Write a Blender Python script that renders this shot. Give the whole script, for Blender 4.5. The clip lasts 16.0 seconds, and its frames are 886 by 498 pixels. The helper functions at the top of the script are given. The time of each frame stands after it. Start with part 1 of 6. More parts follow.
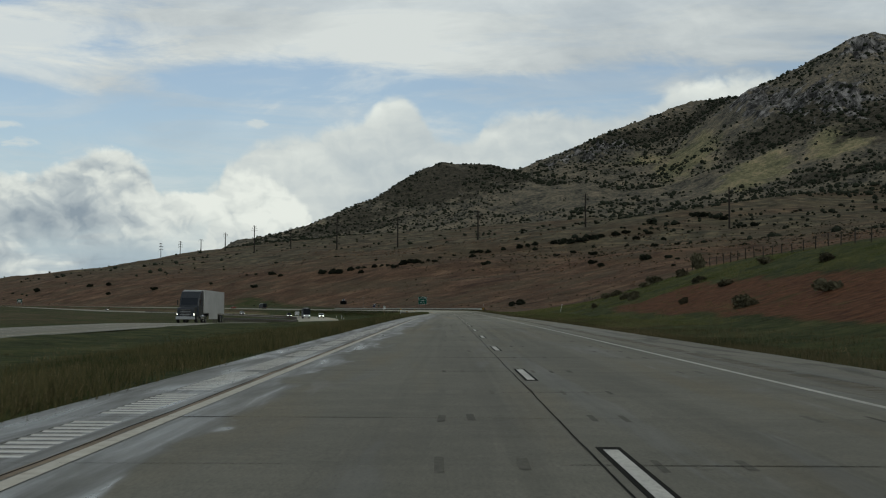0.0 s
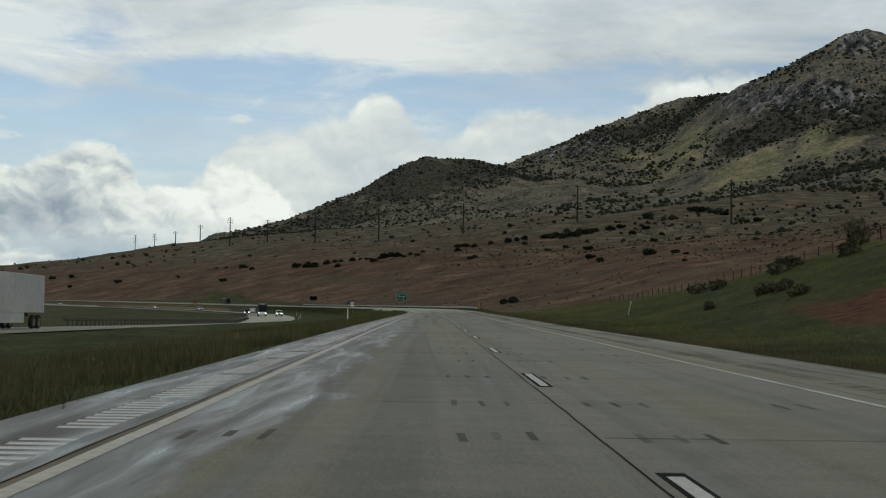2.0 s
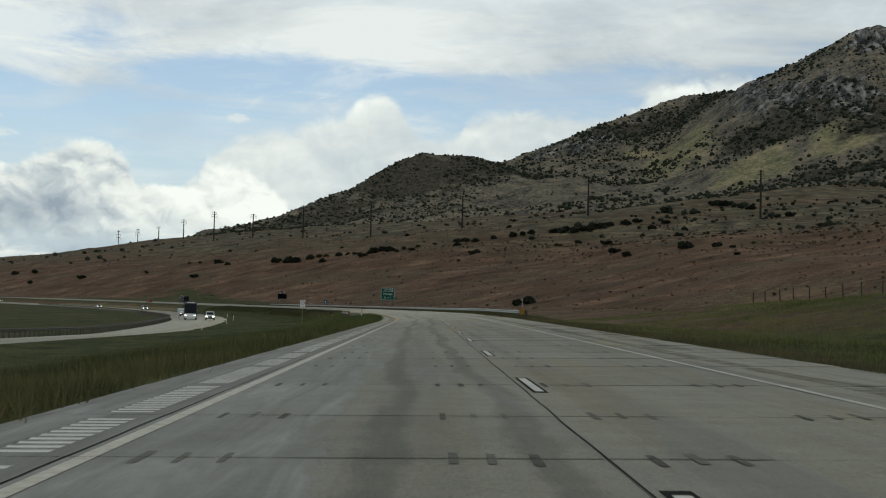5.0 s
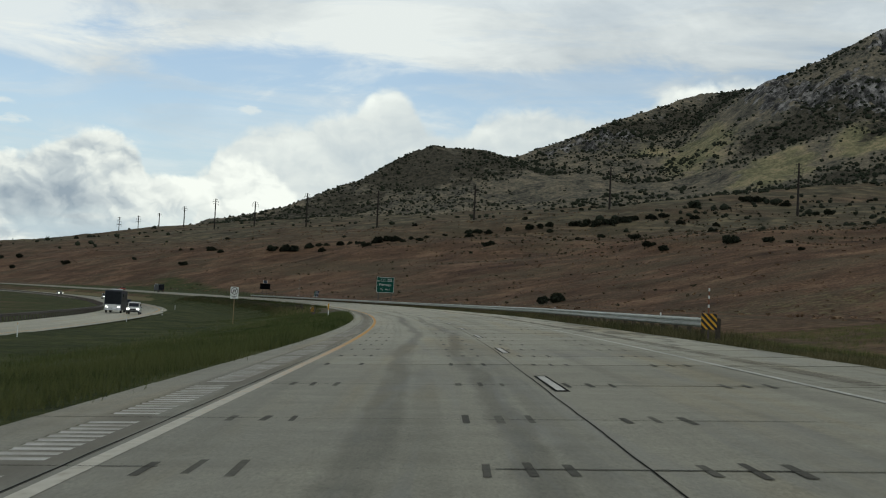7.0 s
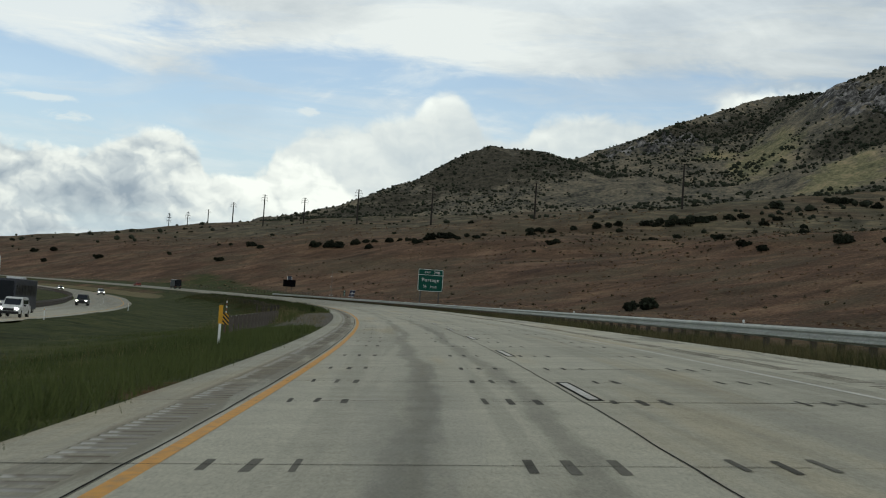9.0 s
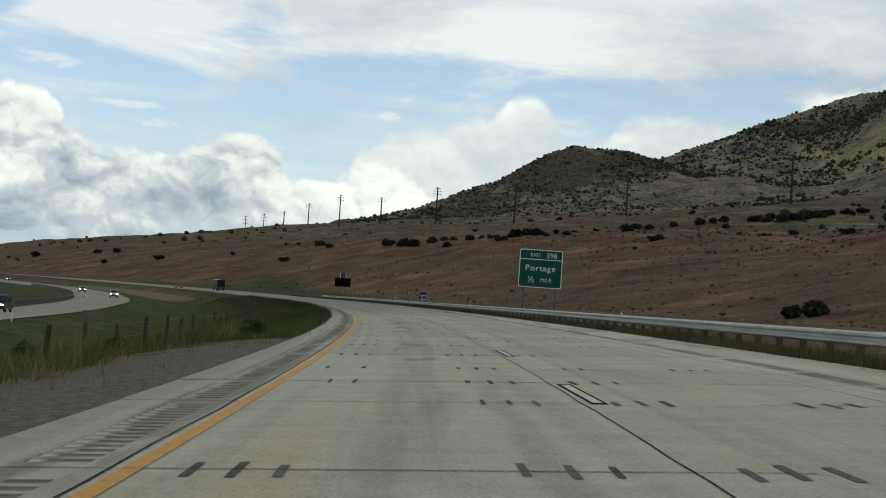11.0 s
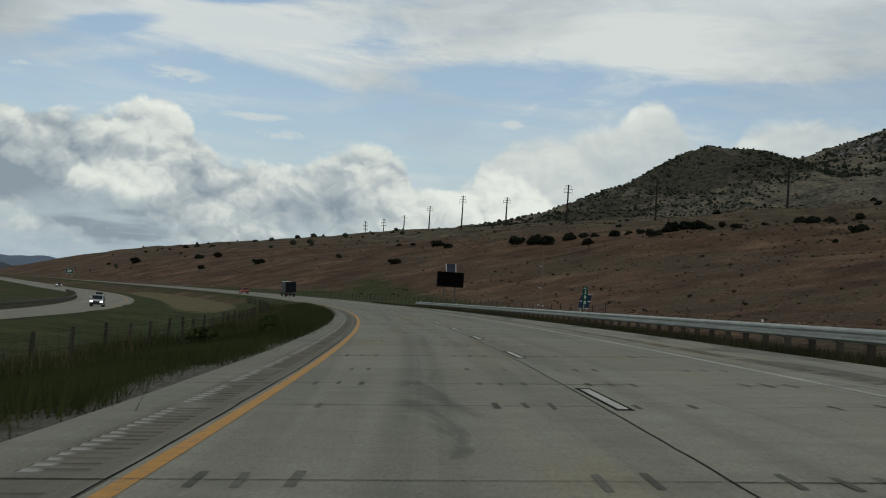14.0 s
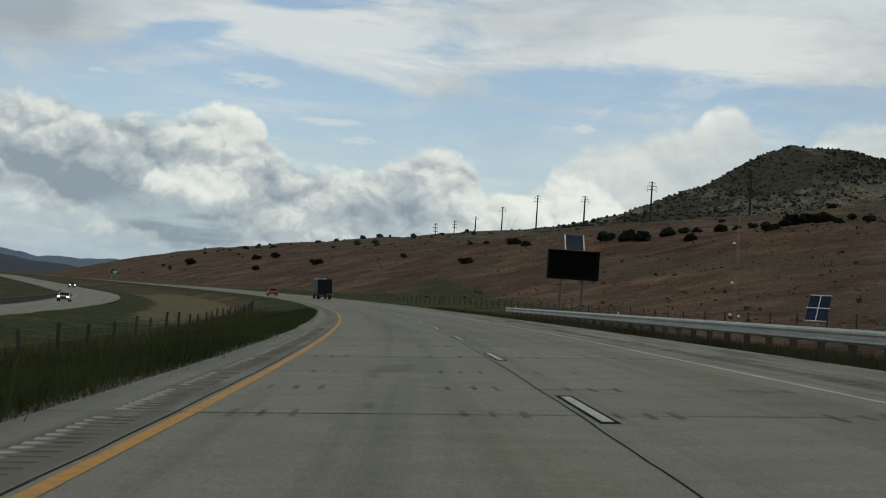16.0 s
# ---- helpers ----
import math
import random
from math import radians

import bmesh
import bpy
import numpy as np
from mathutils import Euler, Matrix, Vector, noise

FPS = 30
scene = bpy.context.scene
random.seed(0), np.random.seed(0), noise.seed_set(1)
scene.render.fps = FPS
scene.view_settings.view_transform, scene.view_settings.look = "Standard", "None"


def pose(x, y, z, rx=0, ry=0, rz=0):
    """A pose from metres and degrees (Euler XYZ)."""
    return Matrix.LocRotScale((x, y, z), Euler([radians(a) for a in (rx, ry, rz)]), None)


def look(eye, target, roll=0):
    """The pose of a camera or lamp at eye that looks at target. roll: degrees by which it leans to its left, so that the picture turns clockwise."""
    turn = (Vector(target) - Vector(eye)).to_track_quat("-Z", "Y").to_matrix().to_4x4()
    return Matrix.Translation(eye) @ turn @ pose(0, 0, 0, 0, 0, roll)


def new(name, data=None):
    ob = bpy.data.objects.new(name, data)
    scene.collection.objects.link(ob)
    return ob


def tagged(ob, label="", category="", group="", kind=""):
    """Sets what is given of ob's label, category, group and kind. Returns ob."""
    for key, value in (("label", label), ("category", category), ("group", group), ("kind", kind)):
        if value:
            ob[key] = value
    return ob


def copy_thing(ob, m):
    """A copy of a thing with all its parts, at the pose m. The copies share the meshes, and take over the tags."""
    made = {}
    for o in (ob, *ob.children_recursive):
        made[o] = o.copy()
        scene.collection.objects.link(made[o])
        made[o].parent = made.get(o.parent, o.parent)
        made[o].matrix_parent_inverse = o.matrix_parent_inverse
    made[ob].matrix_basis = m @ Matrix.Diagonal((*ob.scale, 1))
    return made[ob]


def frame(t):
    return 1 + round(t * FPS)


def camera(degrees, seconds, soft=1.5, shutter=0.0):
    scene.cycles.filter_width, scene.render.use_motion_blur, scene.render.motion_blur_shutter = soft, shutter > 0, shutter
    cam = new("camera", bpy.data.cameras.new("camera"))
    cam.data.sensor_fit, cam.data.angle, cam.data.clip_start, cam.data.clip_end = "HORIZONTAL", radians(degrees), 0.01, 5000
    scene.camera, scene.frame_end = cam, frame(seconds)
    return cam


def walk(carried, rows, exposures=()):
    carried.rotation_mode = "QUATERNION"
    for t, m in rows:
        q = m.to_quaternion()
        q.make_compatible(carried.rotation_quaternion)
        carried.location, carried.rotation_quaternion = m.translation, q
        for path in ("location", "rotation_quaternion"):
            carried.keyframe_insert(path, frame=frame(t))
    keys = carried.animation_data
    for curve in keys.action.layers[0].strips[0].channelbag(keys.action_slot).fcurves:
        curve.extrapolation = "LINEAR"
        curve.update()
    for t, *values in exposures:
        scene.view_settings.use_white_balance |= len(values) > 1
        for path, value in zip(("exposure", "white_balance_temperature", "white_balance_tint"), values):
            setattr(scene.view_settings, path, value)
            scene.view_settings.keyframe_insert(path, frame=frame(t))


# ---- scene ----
from mathutils.bvhtree import BVHTree

# ---------------------------------------------------------------- camera
cam = camera(37.58, 16.0, soft=1.1, shutter=0.05)
ROWS = [
    (0.0, -1.051, 0.312, 0.796, 0.183, 3.130, 0.277),
    (0.5, -1.135, 18.844, 0.984, 0.085, 3.258, 0.634),
    (1.0, -1.193, 37.669, 1.221, -0.126, 3.014, 0.639),
    (1.5, -1.273, 56.427, 1.407, -0.306, 3.093, 0.723),
    (2.0, -1.376, 75.062, 1.608, -0.567, 3.019, 0.858),
    (2.5, -1.350, 93.340, 1.783, -0.863, 3.068, 0.358),
    (3.0, -1.330, 112.062, 1.966, -1.041, 2.979, 0.636),
    (3.5, -1.291, 130.267, 2.138, -0.926, 2.832, 0.494),
    (4.0, -1.275, 148.583, 2.304, -0.846, 3.085, 0.906),
    (4.5, -1.300, 167.030, 2.459, -0.799, 3.126, 1.088),
    (5.0, -1.312, 185.478, 2.612, -0.742, 3.075, 1.332),
    (5.5, -1.324, 203.926, 2.766, -0.675, 2.983, 1.609),
    (6.0, -1.346, 222.373, 2.919, -0.598, 2.899, 1.897),
    (6.5, -1.390, 240.821, 3.072, -0.513, 2.871, 2.171),
    (7.0, -1.477, 259.016, 3.227, -0.368, 2.902, 2.681),
    (7.5, -1.565, 277.489, 3.390, 0.035, 2.899, 3.092),
    (8.0, -1.780, 295.711, 3.534, 0.499, 2.906, 3.097),
    (8.5, -2.239, 314.396, 3.673, 1.199, 2.890, 3.514),
    (9.0, -2.875, 333.185, 3.852, 2.068, 2.927, 3.783),
    (9.5, -3.825, 351.570, 4.008, 2.953, 2.923, 3.810),
    (10.0, -5.016, 369.941, 4.163, 3.836, 2.907, 3.818),
    (10.5, -6.484, 388.292, 4.318, 4.725, 2.885, 3.818),
    (11.0, -8.265, 406.615, 4.473, 5.626, 2.865, 3.816),
    (11.5, -10.393, 424.901, 4.628, 6.546, 2.852, 3.822),
    (12.0, -12.762, 443.464, 4.784, 7.509, 2.862, 3.861),
    (12.5, -15.376, 460.870, 4.915, 8.297, 2.749, 3.813),
    (13.0, -18.300, 479.017, 5.076, 9.201, 2.752, 3.835),
    (13.5, -21.618, 497.585, 5.214, 10.226, 2.847, 3.771),
    (14.0, -25.199, 515.827, 5.377, 11.119, 2.877, 3.679),
    (14.5, -29.065, 534.020, 5.534, 11.891, 2.900, 3.941),
    (15.0, -33.191, 552.352, 5.705, 12.610, 2.856, 3.772),
    (15.5, -37.540, 570.427, 5.858, 13.370, 2.837, 3.790),
    (16.0, -42.147, 588.576, 6.000, 14.250, 2.875, 3.912),
]


def heading_pose(x, y, z, yaw, pitch, roll):
    a, p = radians(yaw), radians(pitch)
    e = Vector((x, y, z))
    return look(e, e + 100 * Vector((-math.sin(a) * math.cos(p), math.cos(a) * math.cos(p), math.sin(p))), roll)


walk(cam, [(r[0], heading_pose(*r[1:])) for r in ROWS],
     [(t, e, 6500, 1.5) for t, e in ((0, -0.14), (2, 0.0), (3.5, 0.12), (6.5, 0.12), (8, 0.12), (9.5, 0.18), (11.5, 0.2), (12.5, -0.05), (13, -0.18), (14.5, -0.17), (16, -0.12))])

# ---------------------------------------------------------------- road line
# straight, a left-hand curve, then straight again; s runs along the lane line, o to its right
S0, RAD, S1 = 284.6, 1163.0, 1050.0
CX, CY = -RAD, S0
TURN = (S1 - S0) / RAD
GRADE = 0.00835


def road_xy(s, o=0.0):
    """Place and heading (left of +y) on the road line; works on arrays."""
    s, o = np.broadcast_arrays(np.asarray(s, float), np.asarray(o, float))
    a = np.clip((s - S0) / RAD, 0, TURN)
    ex = np.maximum(s - S1, 0)
    b = np.minimum(s - S0, 0)
    x = CX + (RAD + o) * np.cos(a) - np.sin(a) * ex
    y = CY + (RAD + o) * np.sin(a) + np.cos(a) * ex + b
    return x, y, a


def road_z(s):
    s = np.asarray(s, float)
    far = np.maximum(s - 700, 0)
    dip = np.interp(s, [-60, 0, 40, 80, 120, 160, 200, 240], [-0.453, -0.280, -0.161, -0.065, -0.018, -0.002, -0.001, 0.000])
    return GRADE * s + dip + 0.0022 * np.minimum(far, 900)


def bank(s):
    """Cross slope: level at first, right side raised in the curve."""
    s = np.asarray(s, float)
    return np.interp(s, [0, 140, 230, 345, 430, 600, 1000, 1200], [0.0005, 0.0020, 0.0277, 0.0592, 0.0556, 0.0576, 0.0576, 0.0])


def deck(s, o):
    """Height of the pavement plane."""
    return road_z(s) + (np.asarray(o, float) + 1.4) * bank(s)


def put(s, o, up=0.0, yaw=0.0, level=True):
    """Pose beside the road: x to the right of travel, y along it. Level, or tipped with the pavement."""
    x, y, a = road_xy(s, o)
    z = float(deck(s, o)) if not level else 0.0
    m = Matrix.Translation((float(x), float(y), z)) @ Matrix.Rotation(float(a), 4, "Z")
    if not level:
        m = m @ Matrix.Rotation(-math.atan(float(bank(s))), 4, "Y") @ Matrix.Rotation(math.atan(float(road_z(s + 2) - road_z(s - 2)) / 4), 4, "X")
    return m @ Matrix.Translation((0, 0, up)) @ Matrix.Rotation(radians(yaw), 4, "Z")


MED_S = [-200, 200, 400, 500, 610, 720, 880, 1300, 2600]
MED_O = [-25, -25.5, -29, -29.5, -31.8, -30.8, -30.5, -34, -34]


def near_edge(s):
    """Offset of the other carriageway's nearer edge."""
    return np.interp(s, MED_S, MED_O)


HILL_O = [6.3, 8.5, 14, 22, 30, 60, 83, 120, 150, 212, 310, 400, 700, 1000, 1600]
HILL_Z = [-0.06, -0.25, -1.3, -0.4, 0.4, 1.1, 1.7, 11, 18.7, 32, 44, 56, 96, 130, 175]
KNOLL_O = [6.3, 9, 14, 20, 27, 35, 50, 70, 100, 150]
KNOLL_Z = [-0.06, -0.15, 0.1, 1.3, 3.2, 5.2, 7.2, 8.0, 5.0, 0.0]


def smooth(a, b, v):
    t = np.clip((v - a) / (b - a), 0, 1)
    return t * t * (3 - 2 * t)


def land(s, o):
    """Height of the open ground, s along the road and o to the right of it."""
    s, o = np.broadcast_arrays(np.asarray(s, float), np.asarray(o, float))
    rz, bk = road_z(s), bank(s)
    # hillside on the right
    brink = np.maximum(2090, 1690 + 0.9 * o)
    end = 1 - smooth(0, 260, s - brink)
    hill = np.interp(o, HILL_O, HILL_Z) * np.where(o > 30, end, 1)
    lift = np.interp(s, [0, 900, 1050, 1300], [1, 1, 1.25, 1.1])
    hill = np.where(o > 60, hill * lift, hill)
    near = bk * (np.clip(o, 6.3, 13) + 1.4) * (1 - smooth(10, 60, o)) + bk * 8 * smooth(10, 60, o) * (1 - smooth(60, 150, o))
    kn = np.interp(o, KNOLL_O, KNOLL_Z)
    rise = np.interp(s, [-60, 40, 150, 180, 195, 215, 240, 270, 317, 345], [0, 1.2, 1.32, 1.28, 1.12, 0.9, 0.66, 0.5, 0.26, 0])
    w = np.clip(rise, 0, 1)
    right = rz + near + hill * (1 - w * (o < 60)) * 1.0 + kn * rise * np.where(o < 60, 1, 1 - smooth(60, 100, o))
    # median, other carriageway and fields on the left
    ne = near_edge(s)
    u = np.clip((-5.15 - o) / (-5.15 - ne), 0, 1)
    ditch = -0.05 - 0.75 * smooth(0, 1, u) - (0.5 + 0.85 * smooth(385, 460, s)) * np.sin(np.pi * u) ** 2
    left = rz + (np.maximum(o, ne - 13) + 1.4) * bk + ditch
    beyond = np.maximum(ne - 13 - o, 0)
    left = left - 0.35 * smooth(0, 12, beyond) - 0.004 * beyond
    z = np.where(o > 0, right, left)
    on = (o > -5.1) & (o < 6.25)
    z = np.where(on, rz + (o + 1.4) * bk - 0.25, z)
    on2 = (o < ne - 0.3) & (o > ne - 11.7)
    return np.where(on2, z - 0.2, z)


def land_z(s, o):
    return float(land(s, o))


# ---------------------------------------------------------------- sky, sun
def nodes_of(tree):
    """Short hand for building node trees: returns add(type, inputs, **settings)."""
    def add(kind, *ins, **settings):
        n = tree.nodes.new("ShaderNode" + kind)
        for k, v in settings.items():
            if k == "op":
                n.operation = v
            elif k == "stops":
                r = n.color_ramp
                while len(r.elements) < len(v):
                    r.elements.new(0.5)
                for e, (p, c) in zip(r.elements, v):
                    e.position = p
                    e.color = (*c, 1) if isinstance(c, tuple) else (c, c, c, 1)
            elif k == "blend":
                n.blend_type = v
            elif k == "dims":
                n.noise_dimensions = v
            elif k == "feature":
                n.feature = v
        for i, v in enumerate(ins):
            if v is None:
                continue
            if isinstance(v, bpy.types.NodeSocket):
                tree.links.new(v, n.inputs[i])
            else:
                n.inputs[i].default_value = v
        return n
    return add


SUN_EL, SUN_AZ = 52, 150      # degrees; azimuth clockwise from +y
world = bpy.data.worlds.new("world")
scene.world = world
world.use_nodes = True
wt = world.node_tree
A = nodes_of(wt)
sky = A("TexSky")
sky.sky_type, sky.sun_disc = "NISHITA", False
sky.sun_elevation, sky.sun_rotation = radians(SUN_EL), radians(SUN_AZ)
sky.air_density, sky.dust_density = 1.2, 1.0
way = A("TexCoord").outputs["Generated"]
sep = A("SeparateXYZ", way)
az = A("Math", sep.outputs[0], sep.outputs[1], op="ARCTAN2").outputs[0]
el = A("Math", sep.outputs[2], op="ARCSINE").outputs[0]


def wm(op, a, b=None, c=None):
    return A("Math", a, b, c, op=op).outputs[0]


def wnoise(sx, sy, detail, rough, ox=0.0, lac=2.0, dist=0.0):
    v = A("CombineXYZ", wm("MULTIPLY_ADD", az, sx, ox), wm("MULTIPLY", el, sy), 3.7 + ox).outputs[0]
    n = A("TexNoise", v)
    n.inputs["Scale"].default_value, n.inputs["Detail"].default_value = 1.0, detail
    n.inputs["Roughness"].default_value, n.inputs["Lacunarity"].default_value = rough, lac
    n.inputs["Distortion"].default_value = dist
    return n.outputs[0]


def step(a, b, v):
    n = A("MapRange", v, a, b, 0.0, 1.0)
    n.interpolation_type = "SMOOTHSTEP"
    return n.outputs[0]


# cumulus banks along the horizon, a bright near one before a softer far one
def top_line(pts):
    """Height of a cloud bank's heads along the horizon, both in radians."""
    n = A("FloatCurve", 1.0, A("MapRange", az, -0.75, 0.45, 0.0, 1.0).outputs[0])
    crv = n.mapping.curves[0]
    for q, h in pts[1:-1]:
        crv.points.new((q + 0.75) / 1.2, h * 4)
    crv.points[0].location, crv.points[-1].location = (0, pts[0][1] * 4), (1, pts[-1][1] * 4)
    n.mapping.update()
    return wm("MULTIPLY", n.outputs[0], 0.25)


def patch(ca, ce, ra, re, height, tilt=0.0):
    """Soft oval in the sky, leaning by tilt."""
    u = wm("SUBTRACT", az, ca)
    v = wm("SUBTRACT", wm("SUBTRACT", el, ce), wm("MULTIPLY", u, tilt))
    u, v = wm("DIVIDE", u, ra), wm("DIVIDE", v, re)
    return wm("MULTIPLY", wm("EXPONENT", wm("MULTIPLY", wm("ADD", wm("MULTIPLY", u, u), wm("MULTIPLY", v, v)), -1.0)), height)


def total(*items):
    out = items[0]
    for q in items[1:]:
        out = wm("ADD", out, q)
    return out


def heads(sx, sy, octaves, ox, rise=0.0, drift=0.0):
    """Cauliflower heads: rounded cells at several sizes, each warped by noise."""
    wx = wm("MULTIPLY", wm("SUBTRACT", wnoise(40, 46, 3, 0.5, ox + 2.2), 0.5), 0.030)
    wy = wm("MULTIPLY", wm("SUBTRACT", wnoise(40, 46, 3, 0.5, ox + 8.1), 0.5), 0.020)
    out, amp = None, 0.5
    for k in range(octaves):
        f = 2.2 ** k
        v = A("CombineXYZ", wm("MULTIPLY", wm("ADD", wm("ADD", az, drift), wx), sx * f), wm("MULTIPLY", wm("ADD", wm("ADD", el, rise), wy), sy * f), ox + 3.1 * k).outputs[0]
        c = A("TexVoronoi", v)
        c.inputs["Scale"].default_value = 1.0
        d = wm("SUBTRACT", 0.85, wm("MULTIPLY", c.outputs["Distance"], c.outputs["Distance"]))
        out = wm("MULTIPLY", d, amp) if out is None else wm("MULTIPLY_ADD", d, amp, out)
        amp *= 0.46
    return out


NEAR_BANK = [(-0.75, 0.11), (-0.66, 0.122), (-0.585, 0.136), (-0.53, 0.136), (-0.483, 0.128), (-0.455, 0.135), (-0.425, 0.147), (-0.398, 0.137), (-0.38, 0.117), (-0.35, 0.102), (-0.324, 0.105), (-0.29, 0.115),
             (-0.262, 0.127), (-0.24, 0.121), (-0.225, 0.108), (-0.213, 0.094), (-0.19, 0.098), (-0.152, 0.113), (-0.132, 0.105), (-0.119, 0.094), (-0.105, 0.078), (-0.09, 0.05), (0, 0.03), (0.45, 0.03)]
FAR_BANK = [(-0.75, 0.0), (-0.20, 0.05), (-0.17, 0.116), (-0.161, 0.124), (-0.147, 0.133), (-0.096, 0.144), (-0.068, 0.149), (-0.058, 0.161), (-0.045, 0.171), (-0.03, 0.167), (-0.018, 0.154), (-0.003, 0.138),
            (0.02, 0.138), (0.03, 0.153), (0.052, 0.159), (0.1, 0.155), (0.122, 0.154), (0.156, 0.164), (0.18, 0.177), (0.223, 0.183), (0.3, 0.17), (0.45, 0.15)]
puff = wnoise(15, 20, 9, 0.52, 2.0, 2.1, 0.15)
ragged = wm("MULTIPLY", wm("SUBTRACT", wnoise(60, 70, 6, 0.6, 14.0), 0.5), 0.016)
cells = heads(19, 24, 4, 4.0)
cells_up = heads(19, 24, 4, 4.0, 0.007, 0.003)
edge = wm("ADD", wm("MULTIPLY", wm("SUBTRACT", cells, 0.52), 0.030), ragged)
in_near = wm("ADD", wm("SUBTRACT", top_line(NEAR_BANK), el), edge)
in_far = wm("ADD", wm("SUBTRACT", top_line(FAR_BANK), el), wm("MULTIPLY", edge, 0.75))
near_bank = step(-0.004, 0.004, in_near)
far_bank = wm("MULTIPLY", step(-0.005, 0.006, in_far), 0.94)
# lone small clouds under the veil
lone = total(patch(-0.402, 0.167, 0.030, 0.0065, 1.0, -0.05), patch(-0.345, 0.141, 0.036, 0.004, 0.8), patch(-0.147, 0.148, 0.011, 0.005, 0.9), patch(-0.325, 0.128, 0.024, 0.006, 0.9), patch(-0.52, 0.163, 0.025, 0.003, 0.7))
lone = wm("MULTIPLY", step(0.35, 0.85, wm("MULTIPLY", lone, wm("MULTIPLY_ADD", wnoise(38, 90, 6, 0.62, 19.0, 2.0, 0.6), 3.2, -0.6))), 0.62)
# the lowest strip opens to hazy blue here and there
low = wm("MULTIPLY", step(0.076, 0.048, wm("ADD", el, wm("MULTIPLY", wm("SUBTRACT", puff, 0.5), 0.05))), step(0.37, 0.50, wnoise(7, 46, 4, 0.5, 11.0)))
near_bank = wm("MULTIPLY", near_bank, wm("SUBTRACT", 1.0, wm("MULTIPLY", low, 0.85)))
# veil of high cloud, thick overhead, streaked and holed with blue
veil_n = wm("ADD", wm("MULTIPLY", wnoise(4.2, 15, 7, 0.55, 0.6, 2.1, 0.7), 0.62), wm("MULTIPLY", wnoise(12, 40, 6, 0.62, 5.0, 2.0, 0.5), 0.38))
forms = total(patch(-0.25, 0.172, 0.10, 0.012, 0.13, -0.08), patch(-0.37, 0.205, 0.10, 0.017, 0.16), patch(-0.56, 0.212, 0.085, 0.028, 0.2), patch(0.06, 0.222, 0.32, 0.022, 0.12),
              patch(-0.455, 0.201, 0.032, 0.008, -0.34, 0.1), patch(-0.36, 0.231, 0.045, 0.007, -0.34, 0.1), patch(-0.45, 0.157, 0.13, 0.010, -0.16, 0.06), patch(-0.22, 0.148, 0.10, 0.014, -0.10),
              patch(-0.12, 0.187, 0.08, 0.010, -0.15, 0.1), patch(0.05, 0.176, 0.12, 0.012, -0.15), patch(-0.30, 0.150, 0.05, 0.012, -0.08))
veil = step(0.40, 0.60, total(veil_n, forms, wm("MULTIPLY", wm("SUBTRACT", el, 0.178), 1.5)))
wisps = step(0.42, 0.66, wnoise(5, 34, 7, 0.6, 27.0, 2.1, 1.1))
veil = wm("MULTIPLY_ADD", veil, 0.78, wm("MULTIPLY_ADD", wisps, 0.30, 0.10))
# shading of the clouds: bright heads where a heap faces up, grey-blue creases and undersides
facing = wm("SUBTRACT", cells, cells_up)
broad = wm("SUBTRACT", wnoise(9, 22, 4, 0.5, 3.0, 2.1, 0.3), 0.5)
lit = A("ValToRGB", total(wm("MULTIPLY", facing, 1.25), wm("MULTIPLY", broad, 1.3), wm("MULTIPLY", wm("SUBTRACT", cells, 0.5), 0.45), 0.53, wm("MULTIPLY", wm("SUBTRACT", 0.03, in_near), 2.6),
                      patch(-0.54, 0.090, 0.06, 0.022, -0.24), patch(-0.42, 0.055, 0.07, 0.018, -0.26), patch(-0.42, 0.112, 0.05, 0.012, -0.30), patch(-0.30, 0.070, 0.035, 0.010, -0.25), patch(-0.44, 0.082, 0.05, 0.010, 0.20)),
        stops=[(0.08, (0.30, 0.35, 0.42)), (0.40, (0.52, 0.555, 0.595)), (0.58, (0.74, 0.75, 0.745)), (0.82, (0.90, 0.898, 0.87))]).outputs[0]
lit_far = A("ValToRGB", total(wm("MULTIPLY", facing, 0.8), wm("MULTIPLY", broad, 1.0), 0.50, patch(-0.05, 0.163, 0.022, 0.010, 0.25), patch(0.17, 0.17, 0.05, 0.012, 0.25), patch(-0.005, 0.150, 0.02, 0.02, -0.22), wm("MULTIPLY", wm("SUBTRACT", 0.02, in_far), 2.2)),
            stops=[(0.15, (0.50, 0.545, 0.60)), (0.45, (0.63, 0.655, 0.68)), (0.65, (0.74, 0.75, 0.75)), (0.95, (0.90, 0.898, 0.875))]).outputs[0]
grey = A("ValToRGB", total(wnoise(3.0, 9, 6, 0.55, 9.0, 2.0, 0.5), wm("MULTIPLY", wm("SUBTRACT", veil_n, 0.5), 0.9), patch(-0.34, 0.203, 0.12, 0.018, 0.22), patch(-0.57, 0.20, 0.07, 0.035, -0.16), patch(-0.22, 0.185, 0.12, 0.04, 0.12)),
         stops=[(0.30, (0.40, 0.44, 0.50)), (0.5, (0.58, 0.605, 0.645)), (0.68, (0.76, 0.77, 0.785))]).outputs[0]
blue = A("MixRGB", 1.0, sky.outputs[0], (0.112, 0.108, 0.118, 1), blend="MULTIPLY").outputs[0]
haze = A("MixRGB", step(0.16, -0.02, el), blue, (0.36, 0.47, 0.62, 1)).outputs[0]
c1 = A("MixRGB", veil, haze, grey).outputs[0]
c1 = A("MixRGB", lone, c1, (0.74, 0.75, 0.755, 1)).outputs[0]
